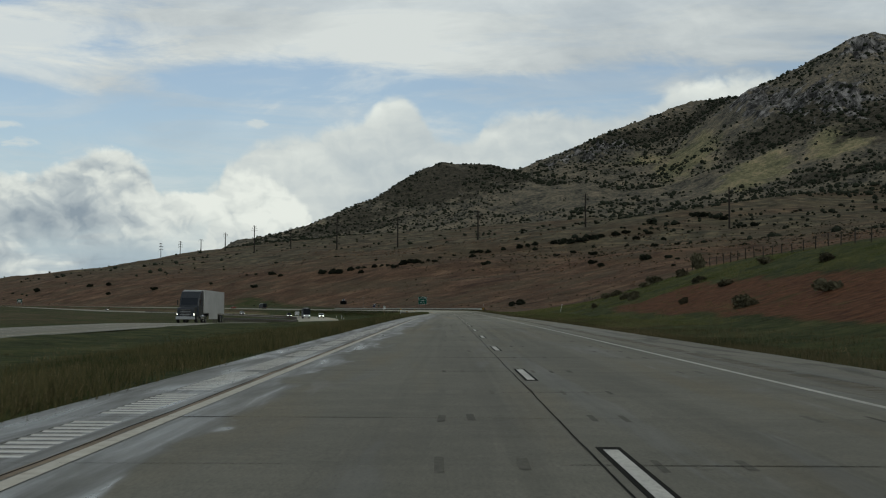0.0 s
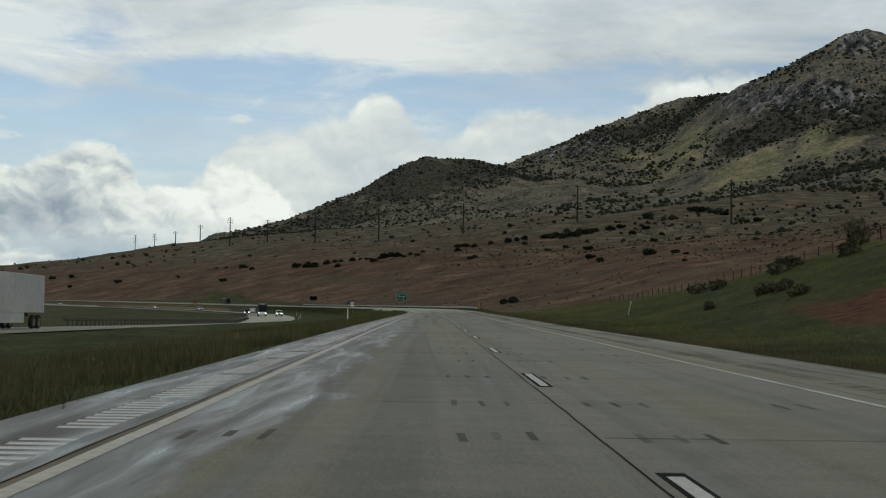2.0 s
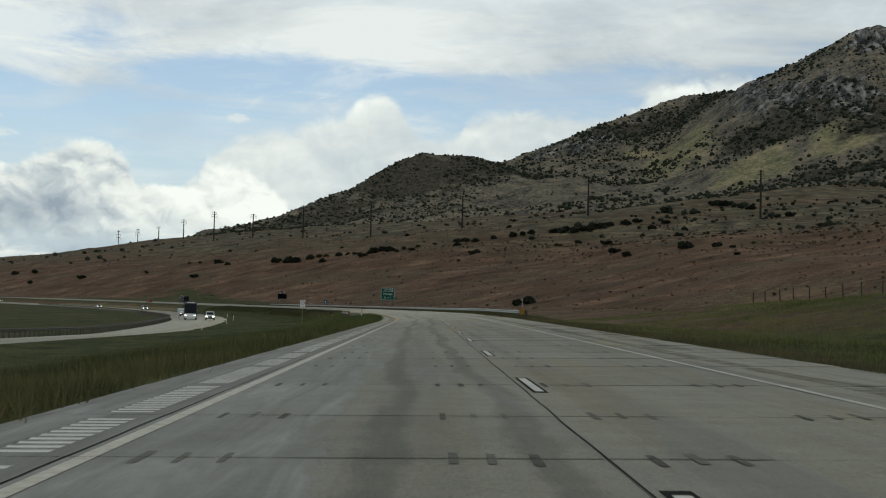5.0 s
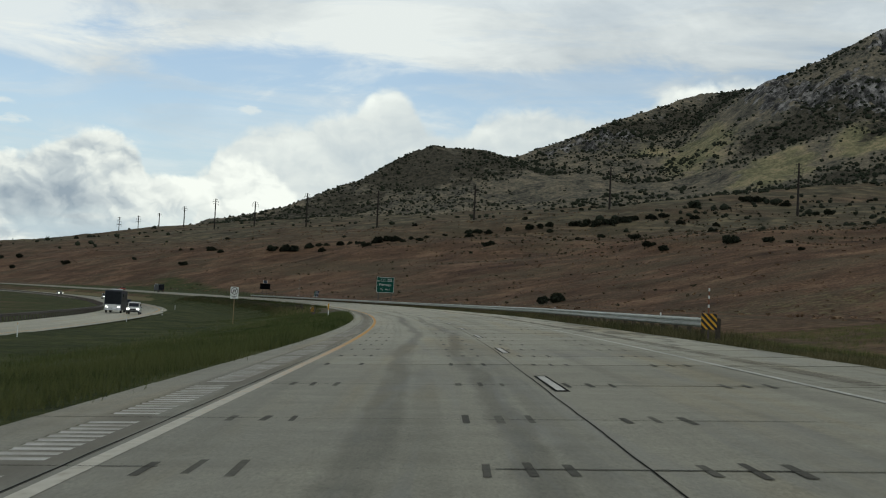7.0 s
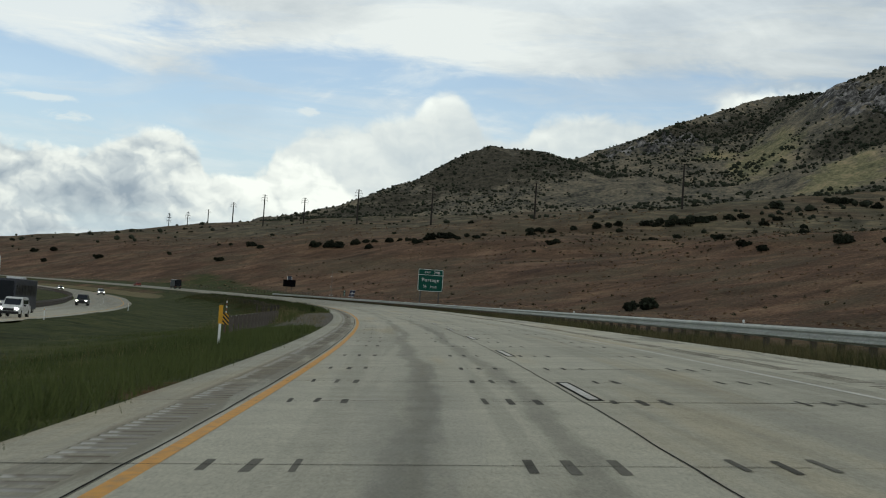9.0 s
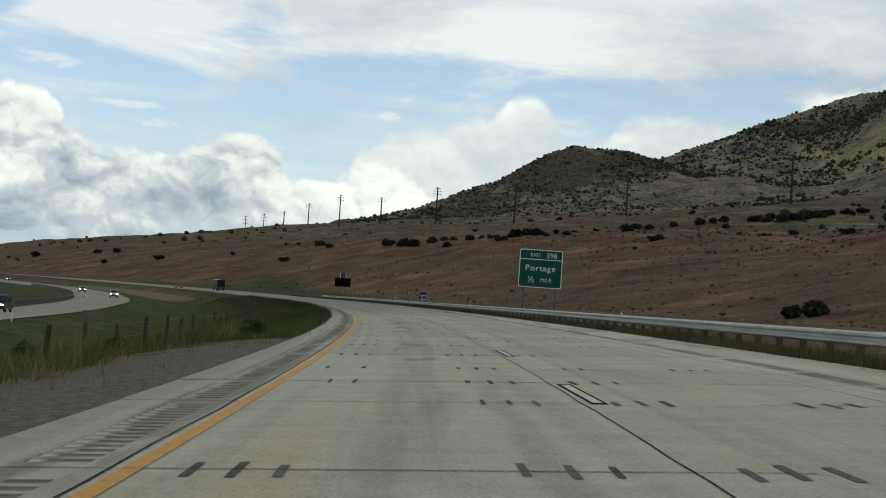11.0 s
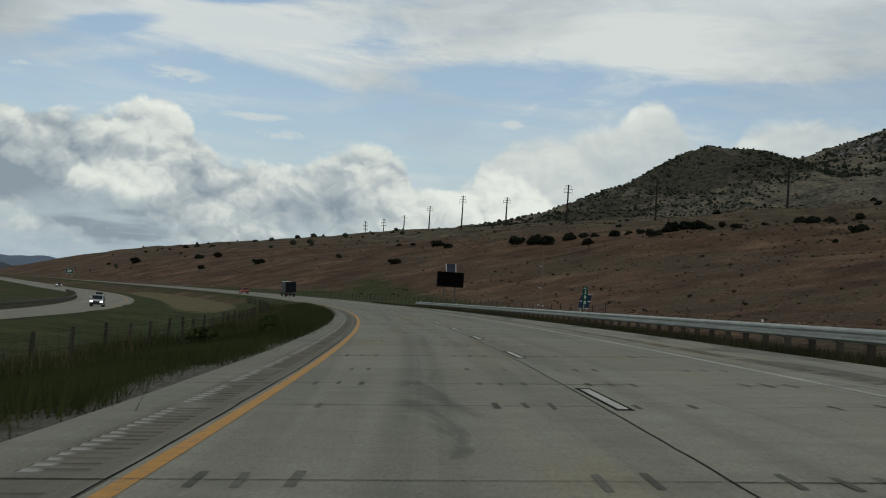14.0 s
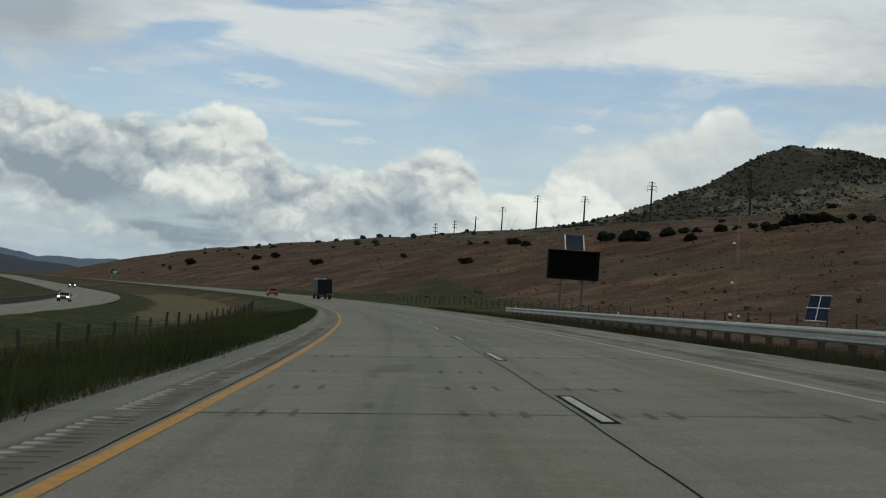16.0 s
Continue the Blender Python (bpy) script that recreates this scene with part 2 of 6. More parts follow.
c1 = A("MixRGB", far_bank, c1, lit_far).outputs[0]
c2 = A("MixRGB", near_bank, c1, lit).outputs[0]
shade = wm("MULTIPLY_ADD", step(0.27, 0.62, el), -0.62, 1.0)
c2 = A("MixRGB", 1.0, c2, shade, blend="MULTIPLY").outputs[0]
bg = wt.nodes["Background"]
wt.links.new(c2, bg.inputs[0])
bg.inputs[1].default_value = 1.0

sun = new("sun", bpy.data.lights.new("sun", "SUN"))
sun.data.energy, sun.data.angle, sun.data.color = 0.5, radians(14), (1.0, 0.95, 0.87)
sd = Vector((math.sin(radians(SUN_AZ)) * math.cos(radians(SUN_EL)), math.cos(radians(SUN_AZ)) * math.cos(radians(SUN_EL)), math.sin(radians(SUN_EL))))
sun.matrix_world = look(sd * 300, (0, 0, 0))


# ---------------------------------------------------------------- materials
def surface(name, stops, scale=6.0, rough=0.8, bump=0.3, metal=0.0, big=0.35, big_scale=0.35, detail=6, coords="Object", rand=0.0, spec=0.4):
    """Mottled surface: fine grain over a broad stain, both in metres."""
    m = bpy.data.materials.new(name)
    m.use_nodes = True
    t = m.node_tree
    B = nodes_of(t)
    p = t.nodes["Principled BSDF"]
    if coords == "World":
        v = B("NewGeometry").outputs["Position"]
    else:
        v = B("TexCoord").outputs[coords]
    n1 = B("TexNoise", v)
    n1.inputs["Scale"].default_value, n1.inputs["Detail"].default_value, n1.inputs["Roughness"].default_value = scale, detail, 0.6
    n2 = B("TexNoise", v)
    n2.inputs["Scale"].default_value, n2.inputs["Detail"].default_value = big_scale, 5
    ramp = B("ValToRGB", n1.outputs[0], stops=stops)
    g = B("MapRange", n2.outputs[0], 0.3, 0.7, 1 - big, 1 + big * 0.6).outputs[0]
    if rand:
        r = B("ObjectInfo").outputs["Random"]
        g = B("Math", g, B("MapRange", r, 0.0, 1.0, 1 - rand, 1 + rand).outputs[0], op="MULTIPLY").outputs[0]
    col = B("MixRGB", 1.0, ramp.outputs[0], g, blend="MULTIPLY").outputs[0]
    t.links.new(col, p.inputs["Base Color"])
    p.inputs["Metallic"].default_value = metal
    p.inputs["Specular IOR Level"].default_value = spec
    rr = B("MapRange", n1.outputs[0], 0.3, 0.7, max(rough - 0.1, 0.03), min(rough + 0.1, 1)).outputs[0]
    t.links.new(rr, p.inputs["Roughness"])
    if bump:
        b = B("Bump", bump, 0.02, None, n1.outputs[0])
        b.inputs["Height"].default_value = 0
        t.links.new(n1.outputs[0], b.inputs["Height"])
        b.inputs["Strength"].default_value, b.inputs["Distance"].default_value = bump, 0.02
        t.links.new(b.outputs[0], p.inputs["Normal"])
    return m


def plain(name, c, rough=0.5, metal=0.0, var=0.12, scale=9.0):
    return surface(name, [(0.3, tuple(v * (1 - var) for v in c)), (0.7, tuple(v * (1 + var) for v in c))], scale, rough, 0.08, metal, 0.12, 1.3)


def glow(name, c, power):
    m = bpy.data.materials.new(name)
    m.use_nodes = True
    p = m.node_tree.nodes["Principled BSDF"]
    p.inputs["Base Color"].default_value = (*c, 1)
    p.inputs["Emission Color"].default_value = (*c, 1)
    p.inputs["Emission Strength"].default_value = power
    return m


def road_axes(B):
    """Sockets for the distance along and across the road line."""
    pos = B("NewGeometry").outputs["Position"]
    q = B("SeparateXYZ", pos)
    dx = B("Math", q.outputs[0], CX, op="SUBTRACT").outputs[0]
    dy = B("Math", q.outputs[1], CY, op="SUBTRACT").outputs[0]
    r = B("Math", B("Math", B("Math", dx, dx, op="MULTIPLY").outputs[0], B("Math", dy, dy, op="MULTIPLY").outputs[0], op="ADD").outputs[0], op="SQRT").outputs[0]
    bend = B("Math", q.outputs[1], CY, op="GREATER_THAN").outputs[0]
    oc = B("Math", r, RAD, op="SUBTRACT").outputs[0]
    sc = B("Math", B("Math", dy, dx, op="ARCTAN2").outputs[0], RAD, CY, op="MULTIPLY_ADD").outputs[0]
    o = B("MixRGB", bend, q.outputs[0], oc).outputs[0]
    s = B("MixRGB", bend, q.outputs[1], sc).outputs[0]
    return s, o, pos


def concrete_material(name, tone=1.0, damp=1.0):
    m = bpy.data.materials.new(name)
    m.use_nodes = True
    t = m.node_tree
    B = nodes_of(t)
    p = t.nodes["Principled BSDF"]
    s, o, pos = road_axes(B)

    def mth(op, a, b=None, c=None):
        return B("Math", a, b, c, op=op).outputs[0]

    def noise_so(ks, ko, detail, off=0.0, dist=0.0):
        n = B("TexNoise", B("CombineXYZ", mth("MULTIPLY", s, ks), mth("MULTIPLY", o, ko), off).outputs[0])
        n.inputs["Scale"].default_value, n.inputs["Detail"].default_value, n.inputs["Distortion"].default_value = 1, detail, dist
        n.inputs["Roughness"].default_value = 0.6
        return n.outputs[0]

    def ease(a, b, v):
        n = B("MapRange", v, a, b, 0.0, 1.0)
        n.interpolation_type = "SMOOTHSTEP"
        return n.outputs[0]
    grain = B("TexNoise", pos)
    grain.inputs["Scale"].default_value, grain.inputs["Detail"].default_value, grain.inputs["Roughness"].default_value = 38, 4, 0.7
    base = B("ValToRGB", grain.outputs[0], stops=[(0.25, (0.133 * tone, 0.129 * tone, 0.105 * tone)), (0.5, (0.278 * tone, 0.268 * tone, 0.218 * tone)), (0.75, (0.388 * tone, 0.373 * tone, 0.303 * tone))]).outputs[0]
    tex = B("MapRange", noise_so(1.6, 0.9, 7, 2.0), 0.25, 0.75, 0.84, 1.12).outputs[0]
    slab = B("MapRange", B("ObjectInfo").outputs["Random"], 0.0, 1.0, 0.93, 1.06).outputs[0]
    # traffic film: long streaks along each lane
    streak = noise_so(0.018, 1.05, 6, 5.0, 0.9)
    film = B("MapRange", ease(0.46, 0.62, streak), 0.0, 1.0, 1.03, 0.86).outputs[0]
    tint = B("MixRGB", ease(0.5, 0.68, noise_so(0.05, 0.6, 5, 8.0)), (1, 1, 1, 1), (1.04, 0.97, 0.86, 1)).outputs[0]
    f = mth("MULTIPLY", mth("MULTIPLY", tex, slab), film)
    f = mth("MULTIPLY", f, B("MapRange", noise_so(7.0, 7.0, 5, 41.0), 0.25, 0.75, 0.93, 1.06).outputs[0])
    # tone along the road: dark at the start, palest in the curve, lower after
    tone_curve = B("FloatCurve", 1.0, B("MapRange", s, 0.0, 700.0, 0.0, 1.0).outputs[0])
    crv = tone_curve.mapping.curves[0]
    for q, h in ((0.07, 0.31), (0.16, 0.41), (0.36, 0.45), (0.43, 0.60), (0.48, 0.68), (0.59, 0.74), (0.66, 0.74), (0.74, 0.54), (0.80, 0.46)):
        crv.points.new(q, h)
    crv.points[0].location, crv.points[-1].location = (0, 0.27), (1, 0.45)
    tone_curve.mapping.update()
    f = mth("MULTIPLY", f, mth("MULTIPLY", tone_curve.outputs[0], 2.25))
    # dirt between the grooves and the edge line
    dirt = mth("MULTIPLY", ease(-4.58, -4.46, o), ease(-3.80, -3.90, o))
    dirt = mth("MULTIPLY", dirt, ease(0.36, 0.52, noise_so(0.16, 1.4, 5, 47.0, 0.6)))
    f = mth("MULTIPLY", f, mth("SUBTRACT", 1.0, mth("MULTIPLY", dirt, 0.24)))
    # damp tyre tracks that wander along the left lane into the curve, and dark patches on the right shoulder
    wob = mth("MULTIPLY", mth("SUBTRACT", noise_so(0.022, 0.0, 3, 21.0), 0.5), 2.6)
    fray = mth("MULTIPLY", mth("SUBTRACT", noise_so(0.5, 2.2, 5, 23.0), 0.5), 0.5)
    span = mth("MULTIPLY", ease(112.0, 170.0, s), ease(470.0, 380.0, s))
    for lane, wide in ((-1.95, 0.22), (-0.75, 0.20)):
        off = mth("ABSOLUTE", mth("ADD", mth("SUBTRACT", mth("SUBTRACT", o, lane), wob), fray))
        f = mth("MULTIPLY", f, mth("SUBTRACT", 1.0, mth("MULTIPLY", mth("MULTIPLY", ease(wide * 1.2, wide * 0.3, off), span), 0.30)))
    f = mth("MULTIPLY", f, mth("SUBTRACT", 1.0, mth("MULTIPLY", mth("MULTIPLY", ease(4.0, 4.5, o), ease(0.50, 0.60, noise_so(0.10, 1.0, 7, 29.0, 0.9))), 0.45)))
    # polished oil band in the middle of each lane
    mid_l = mth("ABSOLUTE", mth("ADD", o, mth("ADD", 1.75, fray)))
    f = mth("MULTIPLY", f, mth("SUBTRACT", 1.0, mth("MULTIPLY", mth("MULTIPLY", ease(0.75, 0.1, mid_l), ease(0.40, 0.62, noise_so(0.011, 0.2, 4, 31.0))), 0.16)))
    # oil spots that dripped on the later stretch
    drip = mth("MULTIPLY", mth("MULTIPLY", ease(0.55, 0.25, mid_l), ease(0.53, 0.60, noise_so(0.16, 0.9, 6, 61.0, 0.7))), mth("MULTIPLY", ease(410.0, 430.0, s), ease(640.0, 600.0, s)))
    f = mth("MULTIPLY", f, mth("SUBTRACT", 1.0, mth("MULTIPLY", drip, 0.30)))
    col = B("MixRGB", 1.0, base, f, blend="MULTIPLY").outputs[0]
    col = B("MixRGB", 1.0, col, tint, blend="MULTIPLY").outputs[0]
    col = B("MixRGB", mth("MULTIPLY", dirt, 0.45), col, (0.165, 0.140, 0.096, 1)).outputs[0]
    # damp, smoother patches that have a shape of their own, mostly on the first stretch
    zone = mth("MULTIPLY", ease(330.0, 120.0, s), ease(-2.75, -3.0, mth("ADD", mth("ADD", o, B("MapRange", s, 20.0, 150.0, 0.15, -0.65).outputs[0]), mth("MULTIPLY", mth("SUBTRACT", noise_so(0.16, 0.5, 7, 1.0, 0.6), 0.5), 2.6))))
    zone2 = mth("MULTIPLY", ease(0.53, 0.60, noise_so(0.055, 0.75, 6, 13.0, 1.2)), ease(430.0, 250.0, s))
    wet = mth("MULTIPLY", mth("MAXIMUM", zone, mth("MULTIPLY", zone2, 0.4)), damp)
    col = B("MixRGB", mth("MULTIPLY", wet, 0.5), col, (0.095, 0.102, 0.108, 1)).outputs[0]
    t.links.new(col, p.inputs["Base Color"])
    rough = B("MapRange", wet, 0.0, 1.0, 0.82, 0.46).outputs[0]
    rough = mth("ADD", rough, mth("MULTIPLY", mth("SUBTRACT", grain.outputs[0], 0.5), 0.25))
    rough = mth("ADD", rough, mth("MULTIPLY", mth("SUBTRACT", noise_so(0.22, 2.6, 6, 71.0, 0.8), 0.5), mth("MULTIPLY", wet, 1.3)))
    t.links.new(rough, p.inputs["Roughness"])
    p.inputs["Specular IOR Level"].default_value = 0.35
    b = t.nodes.new("ShaderNodeBump")
    b.inputs["Strength"].default_value, b.inputs["Distance"].default_value = 0.22, 0.006
    t.links.new(grain.outputs[0], b.inputs["Height"])
    t.links.new(b.outputs[0], p.inputs["Normal"])
    return m


def land_material():
    """Dry brown hillside, green verge, red soil; the kind of growth comes from mesh attributes."""
    m = bpy.data.materials.new("open_land")
    m.use_nodes = True
    t = m.node_tree
    B = nodes_of(t)
    p = t.nodes["Principled BSDF"]
    pos = B("NewGeometry").outputs["Position"]

    def nz(scale, detail, stretch=None, rough=0.6):
        v = pos
        if stretch:
            v = B("VectorMath", pos, stretch, op="MULTIPLY").outputs[0]
        n = B("TexNoise", v)
        n.inputs["Scale"].default_value, n.inputs["Detail"].default_value, n.inputs["Roughness"].default_value = scale, detail, rough
        return n.outputs[0]
    verge = B("Attribute")
    verge.attribute_name = "verge"
    soil = B("Attribute")
    soil.attribute_name = "soil"
    fine, mid, broad = nz(1.3, 8), nz(0.06, 6), nz(0.011, 5)
    bands = nz(0.045, 10, (1.0, 1.0, 1.3), 0.72)
    dry = B("ValToRGB", B("Math", B("Math", fine, 0.5, op="MULTIPLY").outputs[0], B("Math", bands, 0.5, op="MULTIPLY").outputs[0], op="ADD").outputs[0],
            stops=[(0.39, (0.054, 0.033, 0.023)), (0.46, (0.102, 0.061, 0.040)), (0.53, (0.155, 0.094, 0.059)), (0.62, (0.25, 0.166, 0.102))]).outputs[0]
    sage = B("ValToRGB", mid, stops=[(0.38, (0.058, 0.054, 0.038)), (0.5, (0.105, 0.094, 0.064)), (0.62, (0.20, 0.165, 0.105))]).outputs[0]
    up = B("MapRange", B("SeparateXYZ", pos).outputs[2], 42.0, 72.0, 0.0, 1.0).outputs[0]
    sm = B("Math", up, B("MapRange", broad, 0.36, 0.56, 0.35, 1.0).outputs[0], op="MULTIPLY").outputs[0]
    land_c = B("MixRGB", sm, dry, sage).outputs[0]
    blotch = B("MapRange", nz(0.034, 9, (1.0, 1.0, 3.0), 0.74), 0.36, 0.64, 0.52, 1.34).outputs[0]
    land_c = B("MixRGB", 1.0, land_c, blotch, blend="MULTIPLY").outputs[0]
    # greyer, greener growth in drifts
    drift = B("MapRange", nz(0.021, 9, (1.0, 1.0, 3.0), 0.72), 0.47, 0.60, 0.0, 0.62).outputs[0]
    land_c = B("MixRGB", drift, land_c, B("ValToRGB", fine, stops=[(0.36, (0.052, 0.048, 0.033)), (0.64, (0.14, 0.118, 0.074))]).outputs[0]).outputs[0]
    green = B("ValToRGB", B("Math", B("Math", fine, 0.5, op="MULTIPLY").outputs[0], B("Math", nz(0.22, 6), 0.5, op="MULTIPLY").outputs[0], op="ADD").outputs[0],
              stops=[(0.36, (0.020, 0.026, 0.009)), (0.47, (0.042, 0.053, 0.017)), (0.56, (0.068, 0.078, 0.026)), (0.68, (0.12, 0.108, 0.048))]).outputs[0]
    vm = B("MapRange", B("Math", verge.outputs["Fac"], B("Math", B("Math", mid, 0.5, op="SUBTRACT").outputs[0], 0.9, op="MULTIPLY").outputs[0], op="ADD").outputs[0], 0.35, 0.62, 0.0, 1.0).outputs[0]
    c = B("MixRGB", vm, land_c, green).outputs[0]
    for nm, lo, hi in (("straw", (0.11, 0.095, 0.048), (0.22, 0.185, 0.10)), ("gravel", (0.075, 0.068, 0.058), (0.21, 0.195, 0.17))):
        at = B("Attribute")
        at.attribute_name = nm
        grit = nz(7.0, 6, None, 0.75) if nm == "gravel" else fine
        v = B("Math", at.outputs["Fac"], B("Math", B("Math", nz(0.35, 6), 0.5, op="SUBTRACT").outputs[0], 1.3, op="MULTIPLY").outputs[0], op="ADD").outputs[0]
        c = B("MixRGB", B("MapRange", v, 0.42, 0.60, 0.0, 1.0).outputs[0], c, B("ValToRGB", grit, stops=[(0.36, lo), (0.64, hi)]).outputs[0]).outputs[0]
    red = B("ValToRGB", fine, stops=[(0.35, (0.062, 0.026, 0.014)), (0.65, (0.165, 0.078, 0.040))]).outputs[0]
    rm = B("MapRange", B("Math", soil.outputs["Fac"], B("Math", B("Math", nz(0.09, 6), 0.5, op="SUBTRACT").outputs[0], 2.0, op="MULTIPLY").outputs[0], op="ADD").outputs[0], 0.45, 0.65, 0.0, 1.0).outputs[0]
    c = B("MixRGB", rm, c, red).outputs[0]
    t.links.new(c, p.inputs["Base Color"])
    p.inputs["Roughness"].default_value = 0.95
    p.inputs["Specular IOR Level"].default_value = 0.1
    b = t.nodes.new("ShaderNodeBump")
    b.inputs["Strength"].default_value, b.inputs["Distance"].default_value = 0.8, 0.35
    t.links.new(fine, b.inputs["Height"])
    t.links.new(b.outputs[0], p.inputs["Normal"])
    return m


def mountain_material():
    m = bpy.data.materials.new("mountainside")
    m.use_nodes = True
    t = m.node_tree
    B = nodes_of(t)
    p = t.nodes["Principled BSDF"]
    geo = B("NewGeometry")
    pos = geo.outputs["Position"]

    def nz(scale, detail, rough=0.62):
        n = B("TexNoise", pos)
        n.inputs["Scale"].default_value, n.inputs["Detail"].default_value, n.inputs["Roughness"].default_value = scale, detail, rough
        return n.outputs[0]
    fine, mid, broad = nz(0.10, 8), nz(0.016, 7), nz(0.0042, 5)
    mixed = B("Math", B("Math", fine, 0.5, op="MULTIPLY").outputs[0], B("Math", mid, 0.5, op="MULTIPLY").outputs[0], op="ADD").outputs[0]

    def kind_of(nm, soft, scale, lo, hi):
        """Where a kind of cover grows: the mesh's own zone, broken up by noise."""
        at = B("Attribute")
        at.attribute_name = nm
        v = B("Math", at.outputs["Fac"], B("Math", B("Math", nz(scale, 7), 0.5, op="SUBTRACT").outputs[0], soft, op="MULTIPLY").outputs[0], op="ADD").outputs[0]
        return B("MapRange", v, lo, hi, 0.0, 1.0).outputs[0]
    c = B("ValToRGB", mixed, stops=[(0.39, (0.062, 0.062, 0.054)), (0.47, (0.14, 0.131, 0.105)), (0.55, (0.23, 0.20, 0.15)), (0.66, (0.37, 0.31, 0.22))]).outputs[0]
    lowz = B("MapRange", B("SeparateXYZ", pos).outputs[2], 210.0, 120.0, 0.0, 0.7).outputs[0]
    c = B("MixRGB", lowz, c, B("ValToRGB", mixed, stops=[(0.39, (0.050, 0.046, 0.039)), (0.47, (0.110, 0.094, 0.072)), (0.54, (0.175, 0.142, 0.102)), (0.65, (0.31, 0.24, 0.162))]).outputs[0]).outputs[0]
    # dry grass, its colour raised to paint in sun through a cloud break
    sunlit_meadow = B("ValToRGB", mixed, stops=[(0.38, (0.12, 0.122, 0.074)), (0.47, (0.22, 0.212, 0.124)), (0.54, (0.32, 0.285, 0.168)), (0.64, (0.47, 0.37, 0.235))]).outputs[0]
    c = B("MixRGB", kind_of("sunlit_meadow", 1.5, 0.02, 0.36, 0.72), c, sunlit_meadow).outputs[0]
    wood = B("ValToRGB", fine, stops=[(0.35, (0.044, 0.042, 0.034)), (0.65, (0.115, 0.104, 0.079))]).outputs[0]
    c = B("MixRGB", kind_of("wood", 1.3, 0.018, 0.40, 0.58), c, wood).outputs[0]
    flutes = B("TexNoise", B("VectorMath", pos, (1.0, 1.0, 0.22), op="MULTIPLY").outputs[0])
    flutes.inputs["Scale"].default_value, flutes.inputs["Detail"].default_value, flutes.inputs["Roughness"].default_value = 0.045, 8, 0.68
    rock = B("ValToRGB", flutes.outputs[0], stops=[(0.41, (0.036, 0.036, 0.036)), (0.50, (0.12, 0.117, 0.115)), (0.61, (0.36, 0.345, 0.335))]).outputs[0]
    c = B("MixRGB", kind_of("crag", 3.2, 0.026, 0.52, 0.74), c, rock).outputs[0]
    t.links.new(c, p.inputs["Base Color"])
    p.inputs["Roughness"].default_value = 0.95
    p.inputs["Specular IOR Level"].default_value = 0.08
    b = t.nodes.new("ShaderNodeBump")
    b.inputs["Strength"].default_value, b.inputs["Distance"].default_value = 1.0, 9.0
    t.links.new(fine, b.inputs["Height"])
    t.links.new(b.outputs[0], p.inputs["Normal"])
    return m


def patch_material():
    """Mortar slots: each as dark as its own age, fading along the last stretch."""
    m = bpy.data.materials.new("dowel_patch_mortar")
    m.use_nodes = True
    t = m.node_tree
    B = nodes_of(t)
    p = t.nodes["Principled BSDF"]
    s, o, pos = road_axes(B)
    n = B("TexNoise", pos)
    n.inputs["Scale"].default_value, n.inputs["Detail"].default_value, n.inputs["Roughness"].default_value = 16, 6, 0.7
    age = B("Math", B("NewGeometry").outputs["Random Per Island"], B("MapRange", s, 438.0, 470.0, 0.0, 0.7).outputs[0], op="ADD").outputs[0]
    age = B("Math", age, B("MapRange", s, 190.0, 240.0, 0.35, 0.0).outputs[0], op="ADD").outputs[0]
    dark = B("ValToRGB", n.outputs[0], stops=[(0.3, (0.055, 0.052, 0.044)), (0.7, (0.12, 0.116, 0.099))]).outputs[0]
    pale = B("ValToRGB", n.outputs[0], stops=[(0.3, (0.14, 0.134, 0.112)), (0.7, (0.23, 0.222, 0.188))]).outputs[0]
    t.links.new(B("MixRGB", B("MapRange", age, 0.35, 1.35, 0.0, 1.0).outputs[0], dark, pale).outputs[0], p.inputs["Base Color"])
    p.inputs["Roughness"].default_value = 0.9
    p.inputs["Specular IOR Level"].default_value = 0.2
    return m


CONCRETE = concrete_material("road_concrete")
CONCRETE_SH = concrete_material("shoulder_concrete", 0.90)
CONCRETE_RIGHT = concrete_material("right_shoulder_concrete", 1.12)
SEALANT = surface("joint_sealant", [(0.3, (0.010, 0.010, 0.009)), (0.7, (0.03, 0.03, 0.027))], 14, 0.9, 0.4, spec=0.05)
PATCH = patch_material()
BLACKPAINT = surface("contrast_paint", [(0.3, (0.008, 0.008, 0.007)), (0.7, (0.026, 0.026, 0.023))], 25, 0.9, 0.3, spec=0.06)
WHITEPAINT = surface("white_line_paint", [(0.28, (0.33, 0.32, 0.29)), (0.5, (0.62, 0.61, 0.57)), (0.8, (0.70, 0.69, 0.65))], 22, 0.65, 0.3, big=0.2, big_scale=0.8, coords="World")
OLDWHITE = surface("worn_white_line", [(0.28, (0.36, 0.35, 0.31)), (0.5, (0.58, 0.57, 0.52)), (0.8, (0.70, 0.69, 0.63))], 14, 0.7, 0.3, big=0.3, big_scale=0.5, coords="World")
LAND = land_material()
MOUNT = mountain_material()
STEEL = surface("galvanised_steel", [(0.3, (0.36, 0.375, 0.345)), (0.7, (0.54, 0.555, 0.51))], 5, 0.5, 0.1, 0.35, 0.2, 0.7)
DARKSTEEL = surface("weathered_steel", [(0.3, (0.07, 0.06, 0.055)), (0.7, (0.15, 0.13, 0.115))], 6, 0.7, 0.2, 0.2)
POSTWOOD = surface("weathered_post_wood", [(0.3, (0.025, 0.021, 0.017)), (0.7, (0.075, 0.062, 0.05))], 9, 0.85, 0.5, rand=0.3)
POLEWOOD = surface("utility_pole_steel", [(0.3, (0.014, 0.011, 0.009)), (0.7, (0.03, 0.023, 0.018))], 1.5, 0.8, 0.2)
